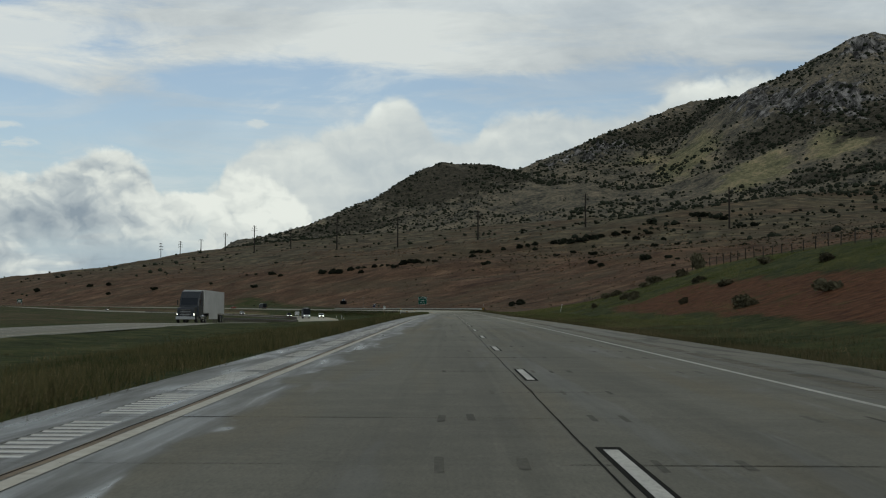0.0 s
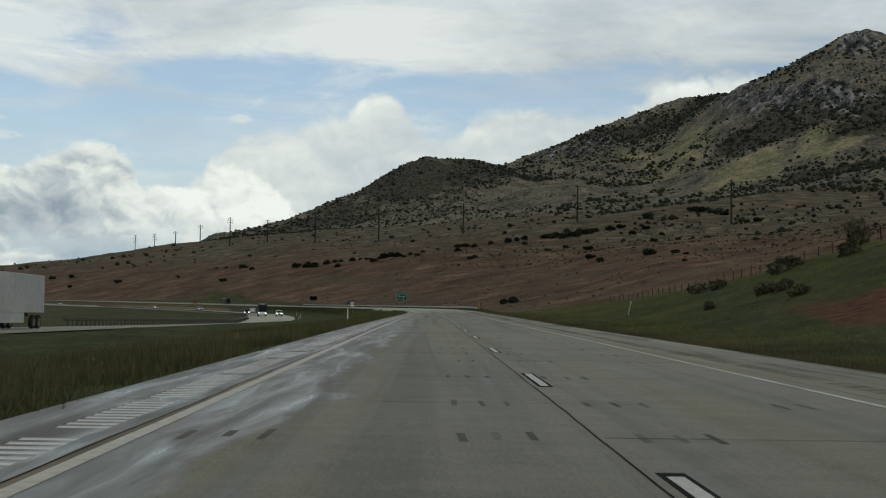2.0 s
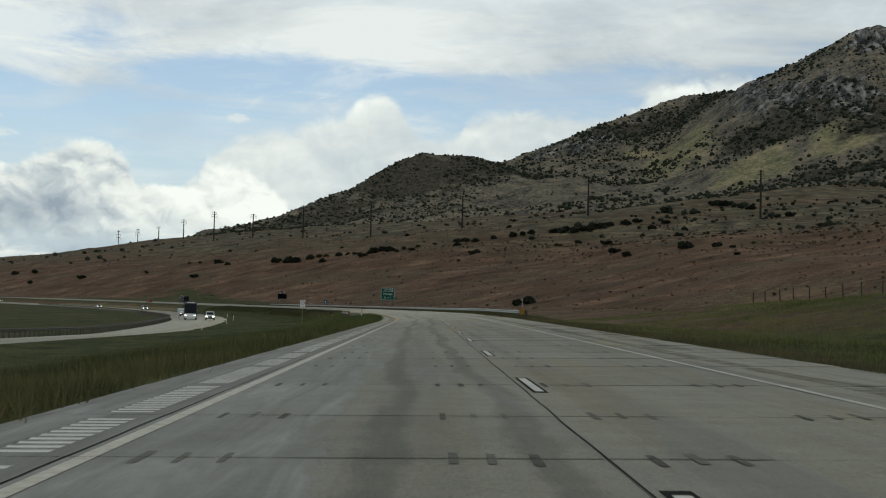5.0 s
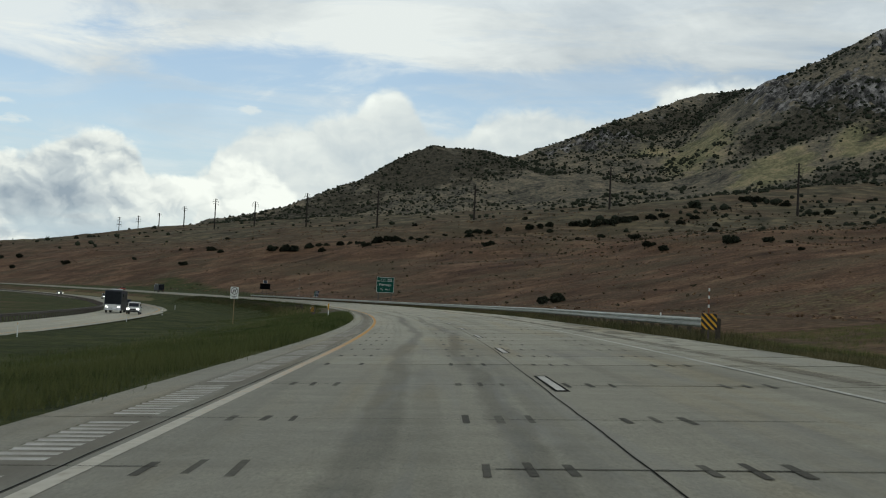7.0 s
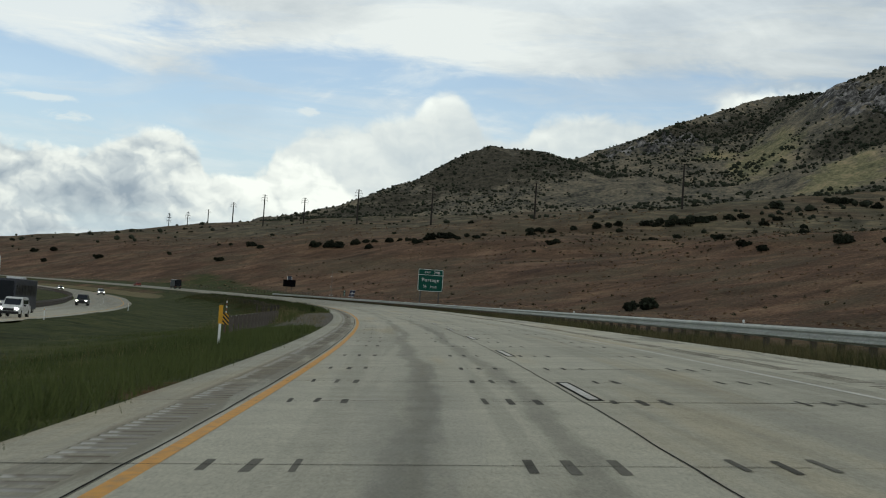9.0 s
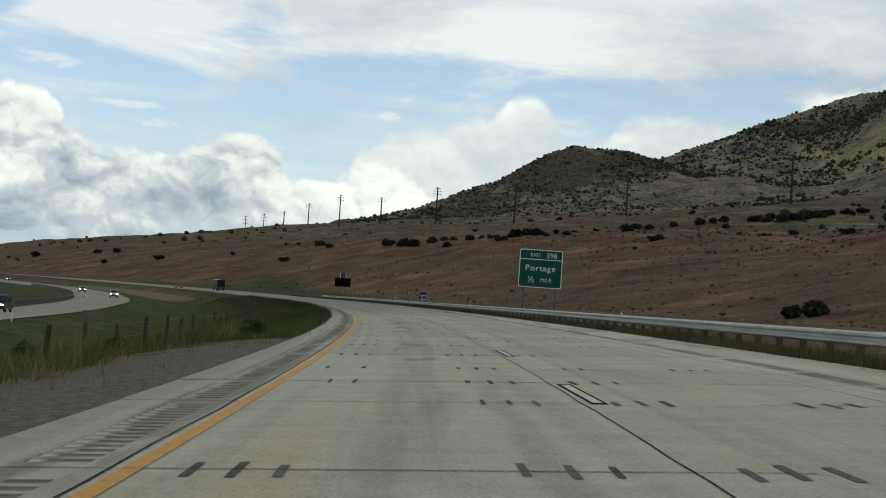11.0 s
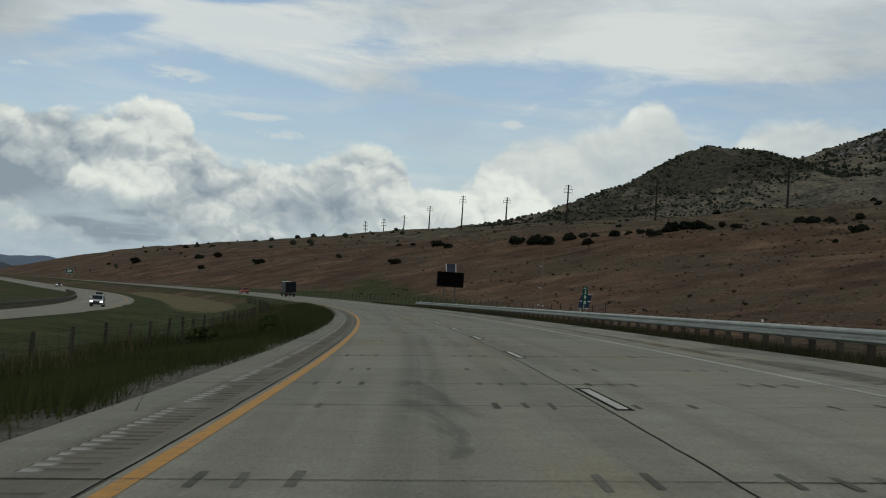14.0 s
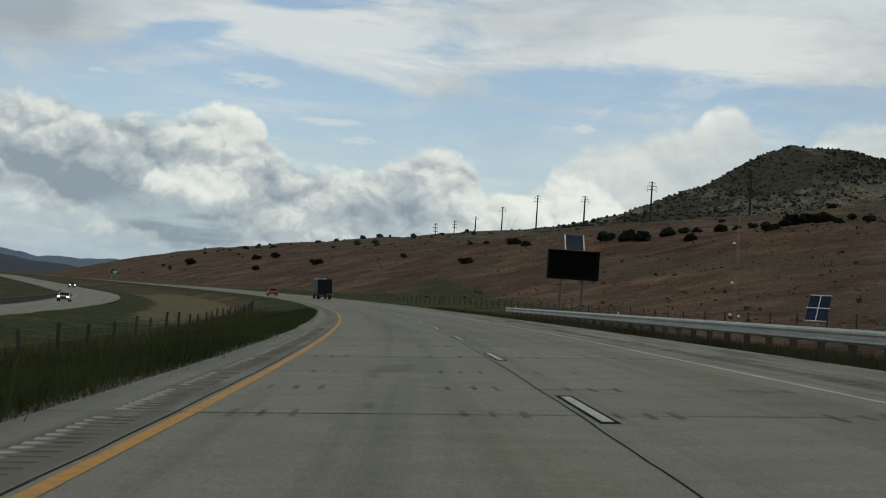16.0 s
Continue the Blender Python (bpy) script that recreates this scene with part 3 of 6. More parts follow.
SIGNGREEN = surface("sign_green", [(0.3, (0.0015, 0.055, 0.040)), (0.7, (0.002, 0.062, 0.045))], 9, 0.6, 0.05, spec=0.2, big=0.1, big_scale=1.3)
DARKPOST = plain("dark_steel_post", (0.085, 0.083, 0.08), 0.65, 0.2)
SIGNWHITE = plain("sign_white", (0.75, 0.77, 0.76), 0.4, 0, 0.03)
SIGNLETTER = plain("sign_lettering", (0.58, 0.60, 0.59), 0.5, 0, 0.05)
ALU = plain("sign_aluminium", (0.35, 0.36, 0.37), 0.45, 0.6)
YELLOW = plain("marker_yellow", (0.62, 0.33, 0.02), 0.5)
BLACK = plain("matt_black", (0.012, 0.012, 0.013), 0.6)
RUBBER = plain("tyre_rubber", (0.018, 0.018, 0.018), 0.85)
GLASS = plain("dark_glass", (0.015, 0.02, 0.028), 0.08)
CHROME = plain("polished_metal", (0.55, 0.56, 0.58), 0.2, 0.9)
LAMPW = glow("headlight_on", (1.0, 0.97, 0.88), 6.0)
LAMPR = plain("tail_lamp_red", (0.45, 0.02, 0.015), 0.3)


def line_material():
    """Edge line: worn pale at first, fresh amber in the curve."""
    m = bpy.data.materials.new("amber_line_paint")
    m.use_nodes = True
    t = m.node_tree
    B = nodes_of(t)
    p = t.nodes["Principled BSDF"]
    s, o, pos = road_axes(B)
    n = B("TexNoise", pos)
    n.inputs["Scale"].default_value, n.inputs["Detail"].default_value = 9, 6
    old = B("ValToRGB", n.outputs[0], stops=[(0.25, (0.34, 0.29, 0.21)), (0.42, (0.50, 0.47, 0.39)), (0.7, (0.60, 0.57, 0.49))]).outputs[0]
    fresh = B("ValToRGB", n.outputs[0], stops=[(0.28, (0.40, 0.22, 0.05)), (0.5, (0.62, 0.285, 0.012)), (0.7, (0.66, 0.31, 0.016))]).outputs[0]
    f = B("MapRange", B("Math", s, B("Math", n.outputs[0], 50.0, op="MULTIPLY").outputs[0], op="ADD").outputs[0], 300.0, 326.0, 0.0, 1.0).outputs[0]
    t.links.new(B("MixRGB", f, old, fresh).outputs[0], p.inputs["Base Color"])
    p.inputs["Roughness"].default_value = 0.6
    return m


AMBER = line_material()


def groove_material():
    """Milled grooves: sheen of standing water painted pale on the first stretch, dull and rusty later."""
    m = bpy.data.materials.new("milled_groove")
    m.use_nodes = True
    t = m.node_tree
    B = nodes_of(t)
    p = t.nodes["Principled BSDF"]
    s, o, pos = road_axes(B)
    n = B("TexNoise", pos)
    n.inputs["Scale"].default_value, n.inputs["Detail"].default_value = 2.3, 4
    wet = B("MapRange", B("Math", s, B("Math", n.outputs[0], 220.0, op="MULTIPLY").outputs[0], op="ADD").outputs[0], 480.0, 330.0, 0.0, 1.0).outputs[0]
    pool_sheen = B("MapRange", B("Math", o, B("Math", n.outputs[0], 0.35, op="MULTIPLY").outputs[0], op="ADD").outputs[0], -4.13, -4.20, 0.0, 0.6).outputs[0]
    wet = B("Math", B("Math", wet, pool_sheen, op="MAXIMUM").outputs[0], B("Math", o, 0.0, op="LESS_THAN").outputs[0], op="MULTIPLY").outputs[0]
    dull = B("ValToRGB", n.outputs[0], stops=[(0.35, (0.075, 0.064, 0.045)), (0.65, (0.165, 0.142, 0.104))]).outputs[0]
    # the pale tone paints the sky's glint on the water into the colour
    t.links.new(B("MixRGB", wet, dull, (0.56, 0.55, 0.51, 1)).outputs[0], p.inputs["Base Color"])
    t.links.new(B("MapRange", wet, 0.0, 1.0, 0.7, 0.35).outputs[0], p.inputs["Roughness"])
    p.inputs["IOR"].default_value = 1.6
    return m


SHEENGROOVE = groove_material()
RUST = surface("rusty_stain", [(0.3, (0.19, 0.15, 0.105)), (0.7, (0.29, 0.23, 0.165))], 8, 0.85, 0.2, big=0.4, big_scale=0.4, coords="World")


# ---------------------------------------------------------------- mesh helpers
def mesh_of(name, bm, material):
    me = bpy.data.meshes.new(name)
    bm.to_mesh(me)
    bm.free()
    for m in material if isinstance(material, (list, tuple)) else [material]:
        me.materials.append(m)
    return me


def part(name, bm, material, parent=None, label=""):
    """Link a bmesh (or a ready mesh) as one object, under a thing or a part."""
    me = bm if isinstance(bm, bpy.types.Mesh) else mesh_of(name, bm, material)
    ob = new(name, me)
    if parent:
        ob.parent = parent
    return tagged(ob, label)


def thing(name, label, category, group="", m=None):
    ob = tagged(new(name), label, category, group)
    if m is not None:
        ob.matrix_basis = m
    return ob


def arrays(name, verts, faces, material, smooth_shade=False):
    me = bpy.data.meshes.new(name)
    me.from_pydata([tuple(v) for v in verts], [], [tuple(f) for f in faces])
    me.materials.append(material)
    if smooth_shade:
        me.shade_smooth()
    return me


def box(sx, sy, sz, at=(0, 0, 0), bevel=0.0, rot=None, bm=None):
    """Box with its centre at the given place; edges broken by bevel."""
    b = bmesh.new()
    bmesh.ops.create_cube(b, size=1)
    bmesh.ops.scale(b, vec=(sx, sy, sz), verts=b.verts)
    if bevel:
        bmesh.ops.bevel(b, geom=list(b.edges), offset=bevel, segments=2, affect="EDGES", profile=0.7)
    if rot is not None:
        bmesh.ops.transform(b, matrix=rot, verts=b.verts)
    bmesh.ops.translate(b, vec=at, verts=b.verts)
    return merge(bm, b) if bm else b


def merge(bm, extra):
    me = bpy.data.meshes.new("tmp")
    extra.to_mesh(me)
    extra.free()
    bm.from_mesh(me)
    bpy.data.meshes.remove(me)
    return bm


def tube(a, b, r0, r1=None, n=10, bm=None):
    """Round bar from a to b."""
    a, b = Vector(a), Vector(b)
    k = bmesh.new()
    d = b - a
    bmesh.ops.create_cone(k, cap_ends=True, segments=n, radius1=r0, radius2=r0 if r1 is None else r1, depth=d.length)
    q = d.to_track_quat("Z", "Y").to_matrix().to_4x4()
    bmesh.ops.transform(k, matrix=Matrix.Translation((a + b) / 2) @ q, verts=k.verts)
    return merge(bm, k) if bm else k


def prism(outline, y0, y1, bm=None, bevel=0.0):
    """Outline in x, z pushed along y."""
    k = bmesh.new()
    f = [k.verts.new((x, y0, z)) for x, z in outline]
    g = [k.verts.new((x, y1, z)) for x, z in outline]
    n = len(outline)
    k.faces.new(f)
    k.faces.new(g[::-1])
    for i in range(n):
        k.faces.new((f[i], g[i], g[(i + 1) % n], f[(i + 1) % n]))
    bmesh.ops.recalc_face_normals(k, faces=k.faces)
    if bevel:
        bmesh.ops.bevel(k, geom=list(k.edges), offset=bevel, segments=2, affect="EDGES", profile=0.7)
    return merge(bm, k) if bm else k


def grid_mesh(name, X, Y, Z, material, smooth_shade=True):
    n, m = X.shape
    v = np.stack([X, Y, Z], -1).reshape(-1, 3)
    i, j = np.meshgrid(np.arange(n - 1), np.arange(m - 1), indexing="ij")
    a = (i * m + j).ravel()
    f = np.stack([a, a + m, a + m + 1, a + 1], 1)
    me = bpy.data.meshes.new(name)
    me.vertices.add(len(v))
    me.vertices.foreach_set("co", v.ravel())
    me.loops.add(f.size)
    me.loops.foreach_set("vertex_index", f.ravel())
    me.polygons.add(len(f))
    me.polygons.foreach_set("loop_start", np.arange(0, f.size, 4))
    me.polygons.foreach_set("loop_total", np.full(len(f), 4))
    me.update()
    me.validate()
    me.materials.append(material)
    if smooth_shade:
        me.shade_smooth()
    return me


def attribute(me, name, values):
    a = me.attributes.new(name, "FLOAT", "POINT")
    a.data.foreach_set("value", np.asarray(values, np.float32).ravel())


def hash2(ix, iy, seed):
    h = (ix.astype(np.int64) * 374761393 + iy.astype(np.int64) * 668265263 + seed * 1442695041) & 0xFFFFFFFF
    h = ((h ^ (h >> 13)) * 1274126177) & 0xFFFFFFFF
    return ((h ^ (h >> 16)) & 0xFFFF) / 65535.0


def vnoise(x, y, seed=0):
    """Smooth value noise, 0 to 1, on arrays."""
    ix, iy = np.floor(x), np.floor(y)
    fx, fy = x - ix, y - iy
    fx, fy = fx * fx * (3 - 2 * fx), fy * fy * (3 - 2 * fy)
    a, b = hash2(ix, iy, seed), hash2(ix + 1, iy, seed)
    c, d = hash2(ix, iy + 1, seed), hash2(ix + 1, iy + 1, seed)
    return (a * (1 - fx) + b * fx) * (1 - fy) + (c * (1 - fx) + d * fx) * fy


def fbm(x, y, octaves=5, seed=0, gain=0.5):
    t, amp, norm = 0, 1.0, 0
    for k in range(octaves):
        t = t + amp * vnoise(x * 2 ** k + 17.3 * k, y * 2 ** k - 9.1 * k, seed + k)
        norm += amp
        amp *= gain
    return t / norm


def ridged(x, y, octaves=5, seed=0):
    t, amp, norm = 0, 1.0, 0
    for k in range(octaves):
        t = t + amp * (1 - np.abs(2 * vnoise(x * 2 ** k + 7.7 * k, y * 2 ** k + 3.3 * k, seed + k) - 1))
        norm += amp
        amp *= 0.5
    return t / norm


# ---------------------------------------------------------------- ground
def line_steps(parts):
    """Rising list from (start, end, step) stretches."""
    out = []
    for a, b, d in parts:
        out += list(np.arange(a, b - 1e-6, d))
    return np.array(out + [parts[-1][1]])


def ground():
    s = line_steps([(-150, 0, 10), (0, 700, 2.5), (700, 1300, 8), (1300, 2700, 20), (2700, 4300, 100)])
    o = line_steps([(-1050, -100, 50), (-100, -52, 6), (-52, -16, 1.5), (-16, -6.2, 0.7), (-6.2, -5.15, 0.35), (-5.15, 6.3, 5.725), (6.3, 9, 0.45),
                    (9, 40, 1.5), (40, 120, 5), (120, 500, 14), (500, 1500, 50)])
    S, O = np.meshgrid(s, o, indexing="ij")
    X, Y, _ = road_xy(S, O)
    Z = land(S, O)
    rough = (fbm(S / 3.1, O / 3.1, 4, 3) - 0.5) * 0.35 * smooth(6.0, 10, np.maximum(O, -5.15 - O + 5))
    rough += (fbm(S / 60, O / 45, 5, 5) - 0.5) * 9 * smooth(60, 220, O)
    rough += (ridged(S / 130 + O / 300, O / 240, 4, 9) - 0.6) * 10 * smooth(110, 300, O)
    rough += (fbm(S / 14, O / 14, 3, 6) - 0.5) * 1.6 * smooth(14, 60, O)
    rough += (fbm(S / 90, O / 90, 3, 8) - 0.5) * 1.2 * smooth(-45, -120, O)
    Z = Z + rough
    me = grid_mesh("ground", X, Y, Z, LAND)
    kn = (1 - smooth(190, 300, S)) * smooth(-100, 0, S)
    verge = np.where(O > 0, 1 - smooth(9, 17, O), 1.0)
    verge = np.where(O > 0, np.maximum(verge, kn * (1 - smooth(30, 52, O))), verge)
    verge = np.where((O > 0) & (S > 690) & (S < 1150), np.maximum(verge, 0.66 - 0.6 * smooth(34, 56, O - 0.24 * (S - 780)) - 0.6 * smooth(1000, 1150, S)), verge)
    far_left = smooth(-60, -140, O)
    verge = np.where(O < near_edge(S) - 13, verge * (0.62 - 0.1 * far_left), verge)
    verge = np.where((O < -8) & (S > 690), verge - 0.55 * smooth(700, 780, S) * (1 - smooth(0.2, 0.5, np.abs((O + 16) / 24))), verge)
    soil = kn * smooth(13.5, 17, O) * (1 - smooth(23, 29, O)) * (1 - smooth(120, 165, S)) * 0.95
    attribute(me, "gravel", smooth(386, 398, S) * (1 - smooth(440, 452, S)) * np.where(O < 0, smooth(-8.6, -6.9, O), 0) + 0.75 * smooth(446, 456, S) * (1 - smooth(640, 660, S)) * np.where(O < 0, smooth(-6.3, -5.6, O), 0))
    straw = smooth(690, 760, S) * (1 - smooth(930, 1000, S)) * np.where(O < 0, smooth(-27, -22, O) * (1 - smooth(-15, -11, O)), 0)
    straw = np.maximum(straw, smooth(400, 410, S) * (1 - smooth(445, 456, S)) * np.where(O < 0, smooth(-13, -10.5, O) * (1 - smooth(-8, -7, O)), 0) * 0.8)
    straw = np.maximum(straw, 0.46 * smooth(330, 400, S) * (1 - smooth(500, 580, S)) * smooth(45, 65, O) * (1 - smooth(110, 150, O)))
    attribute(me, "straw", straw * 0.9)
    attribute(me, "verge", verge)
    attribute(me, "soil", soil)
    tagged(new("ground", me), "dry brown hillside and green road verge", "ground", kind="structure")


ground()

# crest of the mountain from its low left foot to the high right shoulder: x, y, height
CREST = [(-1100, 2900, -60), (-760, 2900, 40), (-500, 2960, 150), (-368, 3280, 232), (-190, 3450, 325), (-60, 3590, 424), (-19, 3600, 442), (40, 3625, 436), (100, 3640, 440),
         (194, 3795, 440), (330, 3810, 492), (476, 3871, 563), (640, 4020, 640), (797, 4225, 722), (845, 3990, 690), (859, 3804, 660), (980, 3650, 715), (1110, 3530, 782), (1160, 3516, 793), (1230, 3500, 770), (1420, 3420, 800), (1800, 3300, 900)]


def crest_field(X, Y):
    """Height of the nearest crest point and the distance to it, on the near side."""
    best, top_, wsum = np.full(X.shape, 1e9), np.zeros(X.shape), np.zeros(X.shape)
    for (ax, ay, az_), (bx, by, bz) in zip(CREST[:-1], CREST[1:]):
        dx, dy = bx - ax, by - ay
        t = np.clip(((X - ax) * dx + (Y - ay) * dy) / (dx * dx + dy * dy), 0, 1)
        d = np.hypot(X - ax - t * dx, Y - ay - t * dy)
        w = math.hypot(dx, dy) / (d + 12) ** 3.2
        top_, wsum = top_ + w * (az_ + t * (bz - az_)), wsum + w
        best = np.minimum(best, d)
    return top_ / wsum, best


def mountain_z(X, Y):
    h, d = crest_field(X, Y)
    foot = 62 + 0.05 * np.clip(Y - 1200, 0, 2500) * smooth(-1300, 200, X) - 120 * smooth(-480, -900, X)
    k = np.exp(-d / (520 + 0.5 * np.clip(h - 300, 0, 500)))
    g = ridged(X / 420 + 0.3 * Y / 420, Y / 620, 5, 21)
    z = foot + (h - foot) * k * (1 + 0.22 * (g - 0.62) * np.clip(d / 120, 0, 1) * (1.4 - k))
    z += (ridged(X / 150, Y / 170, 4, 31) - 0.6) * 26 * np.clip(d / 60, 0.1, 1) * smooth(0.05, 0.4, k)
    z += (fbm(X / 35, Y / 35, 3, 41) - 0.5) * 7 * smooth(0.1, 0.5, k)
    return z, k, d, h


ZONES = []


def mountain():
    x = line_steps([(-1500, -700, 40), (-700, 1300, 8), (1300, 2000, 30)])
    y = line_steps([(1500, 2300, 25), (2300, 4350, 8)])
    x_, y_ = x, y
    X, Y = np.meshgrid(x, y, indexing="ij")
    Z, k, d, h = mountain_z(X, Y)
    Z = Z - 95 * (1 - smooth(1900, 2800, Y))
    def blob(cx, cy, rx, ry, turn=0.0):
        """Soft oval zone in plan."""
        c, s_ = math.cos(turn), math.sin(turn)
        u, v = ((X - cx) * c + (Y - cy) * s_) / rx, (-(X - cx) * s_ + (Y - cy) * c) / ry
        return np.clip(1.25 - np.hypot(u, v) * 0.75, 0, 1)
    # cliffs under the two shoulders of the crest
    crag = np.maximum.reduce([blob(850, 3560, 60, 190, 0.12), blob(905, 3380, 75, 150, 0.6), blob(1000, 3290, 90, 90), blob(420, 3765, 130, 62, 0.12), blob(1110, 3450, 60, 80)])
    crag = np.maximum(crag, 0.30 * smooth(150, 20, d) * smooth(430, 560, h))
    # grassy zones that get the painted-in sunlight
    sunlit_meadow = np.maximum.reduce([blob(640, 3480, 85, 190, -0.2), blob(725, 3060, 85, 135, -0.45), blob(925, 3070, 75, 75), 0.8 * blob(560, 3640, 60, 60)])
    wood = np.maximum.reduce([blob(560, 3850, 190, 50, 0.5), blob(840, 3270, 150, 75, -0.5), blob(1080, 3120, 140, 140), blob(760, 3900, 120, 150), 0.85 * blob(-60, 3480, 220, 150), 0.9 * blob(160, 3580, 140, 110), 0.7 * blob(-250, 3250, 200, 130, 0.6), blob(880, 2865, 120, 50)])
    Z = Z + crag ** 2 * ((ridged(X / 52, Y / 90, 4, 71) - 0.55) * 62 + (ridged(X / 21, Y / 30, 3, 75) - 0.5) * 20) * np.clip(d / 40, 0.12, 1)
    me = grid_mesh("mountain", X, Y, Z, MOUNT)
    attribute(me, "sunlit_meadow", sunlit_meadow)
    attribute(me, "wood", wood)
    ZONES.append(lambda x, y: [float(q[int(np.searchsorted(x_, x)) - 1, int(np.searchsorted(y_, y)) - 1]) for q in (crag, sunlit_meadow, wood)])
    attribute(me, "crag", crag)
    tagged(new("mountain", me), "scrub-covered mountain with grey cliffs near its crest", "mountain", kind="structure")


mountain()


def far_range(name, y0, hts, tone, label):
    """Low far ridge at the end of the valley."""
    n = 160
    x = np.linspace(-3400, -900, n)
    v = np.linspace(0, 1, 12)
    X, V = np.meshgrid(x, v, indexing="ij")
    h = np.interp(X, [p[0] for p in hts], [p[1] for p in hts]) * (0.85 + 0.3 * fbm(X / 160, X * 0 + y0, 4, 77))
    Y = y0 - (1 - V) * 500
    Z = 12 + h * V ** 0.8 + (fbm(X / 60, V * 5, 3, 12) - 0.5) * 14 * V
    tagged(new(name, grid_mesh(name, X, Y, Z, tone)), label, "hills", kind="structure")


# blue air haze of the distance is put into both ridge colours
HAZE1 = plain("far_hill_haze", (0.060, 0.072, 0.095), 0.95, 0, 0.25, 0.01)
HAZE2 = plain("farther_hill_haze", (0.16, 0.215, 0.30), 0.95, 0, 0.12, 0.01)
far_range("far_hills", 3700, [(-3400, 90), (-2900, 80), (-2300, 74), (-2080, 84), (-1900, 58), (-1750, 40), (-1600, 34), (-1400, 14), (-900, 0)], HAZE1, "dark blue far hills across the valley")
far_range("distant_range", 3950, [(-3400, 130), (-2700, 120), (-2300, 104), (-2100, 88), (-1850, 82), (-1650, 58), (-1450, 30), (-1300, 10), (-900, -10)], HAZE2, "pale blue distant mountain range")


# ---------------------------------------------------------------- roads
def ribbon(name, o0, o1, up, s0, s1, ds, material, parent=None, wave=0.0, label="", cols=2):
    s = np.arange(s0, s1 + ds * 0.5, ds)
    u = np.linspace(0, 1, cols)
    S, U = np.meshgrid(s, u, indexing="ij")
    a = o0(S) if callable(o0) else o0
    b = o1(S) if callable(o1) else o1
    O = a + (b - a) * U
    if wave:
        O = O + (fbm(S / 1.7, S * 0 + o0 * 3.1 if not callable(o0) else S * 0, 3, 51) - 0.5) * wave
    X, Y, _ = road_xy(S, O)
    Z = (deck(S, O) if not callable(up) else up(S, O)) + (0 if callable(up) else up)
    return part(name, grid_mesh(name, X, Y, Z, material, True), None, parent, label)


road = tagged(new("road"), "worn grey concrete motorway carriageway with dark joints", "road", kind="structure")
ribbon("joint_bed", -3.805, 4.0, -0.035, -60, 646, 4, SEALANT, road, cols=4)
ribbon("far_pavement", -5.15, 6.3, 0.0, 641.5, 2500, 9, CONCRETE, road, cols=4)

def joint_run(start, gaps, end):
    """Slab joints in a repeating cycle of four lengths."""
    out = [start]
    while out[-1] + gaps[(len(out) - 1) % 4] < end:
        out.append(round(out[-1] + gaps[(len(out) - 1) % 4], 2))
    return out


joints = joint_run(-14.79, (5.73, 3.69, 3.62, 5.15), 290) + joint_run(292.87, (3.67, 3.63, 5.26, 5.80), 645)
joints = [j for j in joints if j > -7]


def slab_mesh(o0, o1, length, material, name):
    """Slab from o0 to o1 with chamfered top edges; its near edge at y = 0."""
    k = bmesh.new()
    c, g = 0.002, 0.002
    ys = (g, length - g)
    top_ = [k.verts.new((x, y, 0)) for x, y in ((o0 + g + c, ys[0] + c), (o1 - g - c, ys[0] + c), (o1 - g - c, ys[1] - c), (o0 + g + c, ys[1] - c))]
    rim = [k.verts.new((x, y, -c)) for x, y in ((o0 + g, ys[0]), (o1 - g, ys[0]), (o1 - g, ys[1]), (o0 + g, ys[1]))]
    low = [k.verts.new((x, y, -0.045)) for x, y in ((o0 + g, ys[0]), (o1 - g, ys[0]), (o1 - g, ys[1]), (o0 + g, ys[1]))]
    k.faces.new(top_)
    for i in range(4):
        j = (i + 1) % 4
        k.faces.new((rim[i], rim[j], top_[j], top_[i]))
        k.faces.new((low[i], low[j], rim[j], rim[i]))
    return mesh_of(name, k, material)


def rumble_slab_mesh(o0, o1, g0, g1, length, name, material):
    """Shoulder slab with a row of milled grooves between g0 and g1."""
    k = bmesh.new()
    e = 0.008

    def quad(x0, y0, z0, x1, y1, z1):
        k.faces.new([k.verts.new(p) for p in ((x0, y0, z0), (x1, y0, z0), (x1, y1, z1), (x0, y1, z1))])
    quad(o0 + e, e, 0, g0, length - e, 0)
    quad(g1, e, 0, o1 - e, length - e, 0)
    y = e
    yy = 0.32
    while yy < length - 0.45:
        quad(g0, y, 0, g1, yy, 0)
        for a, b, z0, z1 in ((0, 0.02, 0, -0.007), (0.02, 0.155, -0.007, -0.007), (0.155, 0.17, -0.007, 0)):
            quad(g0, yy + a, z0, g1, yy + b, z1)
            k.faces.ensure_lookup_table()
            k.faces[-1].material_index = 1
        for gx in (g0, g1):
            k.faces.new([k.verts.new(p) for p in ((gx, yy, 0), (gx, yy + 0.02, -0.007), (gx, yy + 0.155, -0.007), (gx, yy + 0.17, 0))])
        y = yy + 0.17
        yy += 0.30
    quad(g0, y, 0, g1, length - e, 0)
    for x0, x1, y0, y1 in ((o0 + e, o1 - e, e, e), (o0 + e, o1 - e, length - e, length - e), (o0 + e, o0 + e, e, length - e), (o1 - e, o1 - e, e, length - e)):
        k.faces.new([k.verts.new(p) for p in ((x0, y0, 0), (x1, y1, 0), (x1, y1, -0.05), (x0, y0, -0.05))])
    return mesh_of(name, k, [material, SHEENGROOVE])


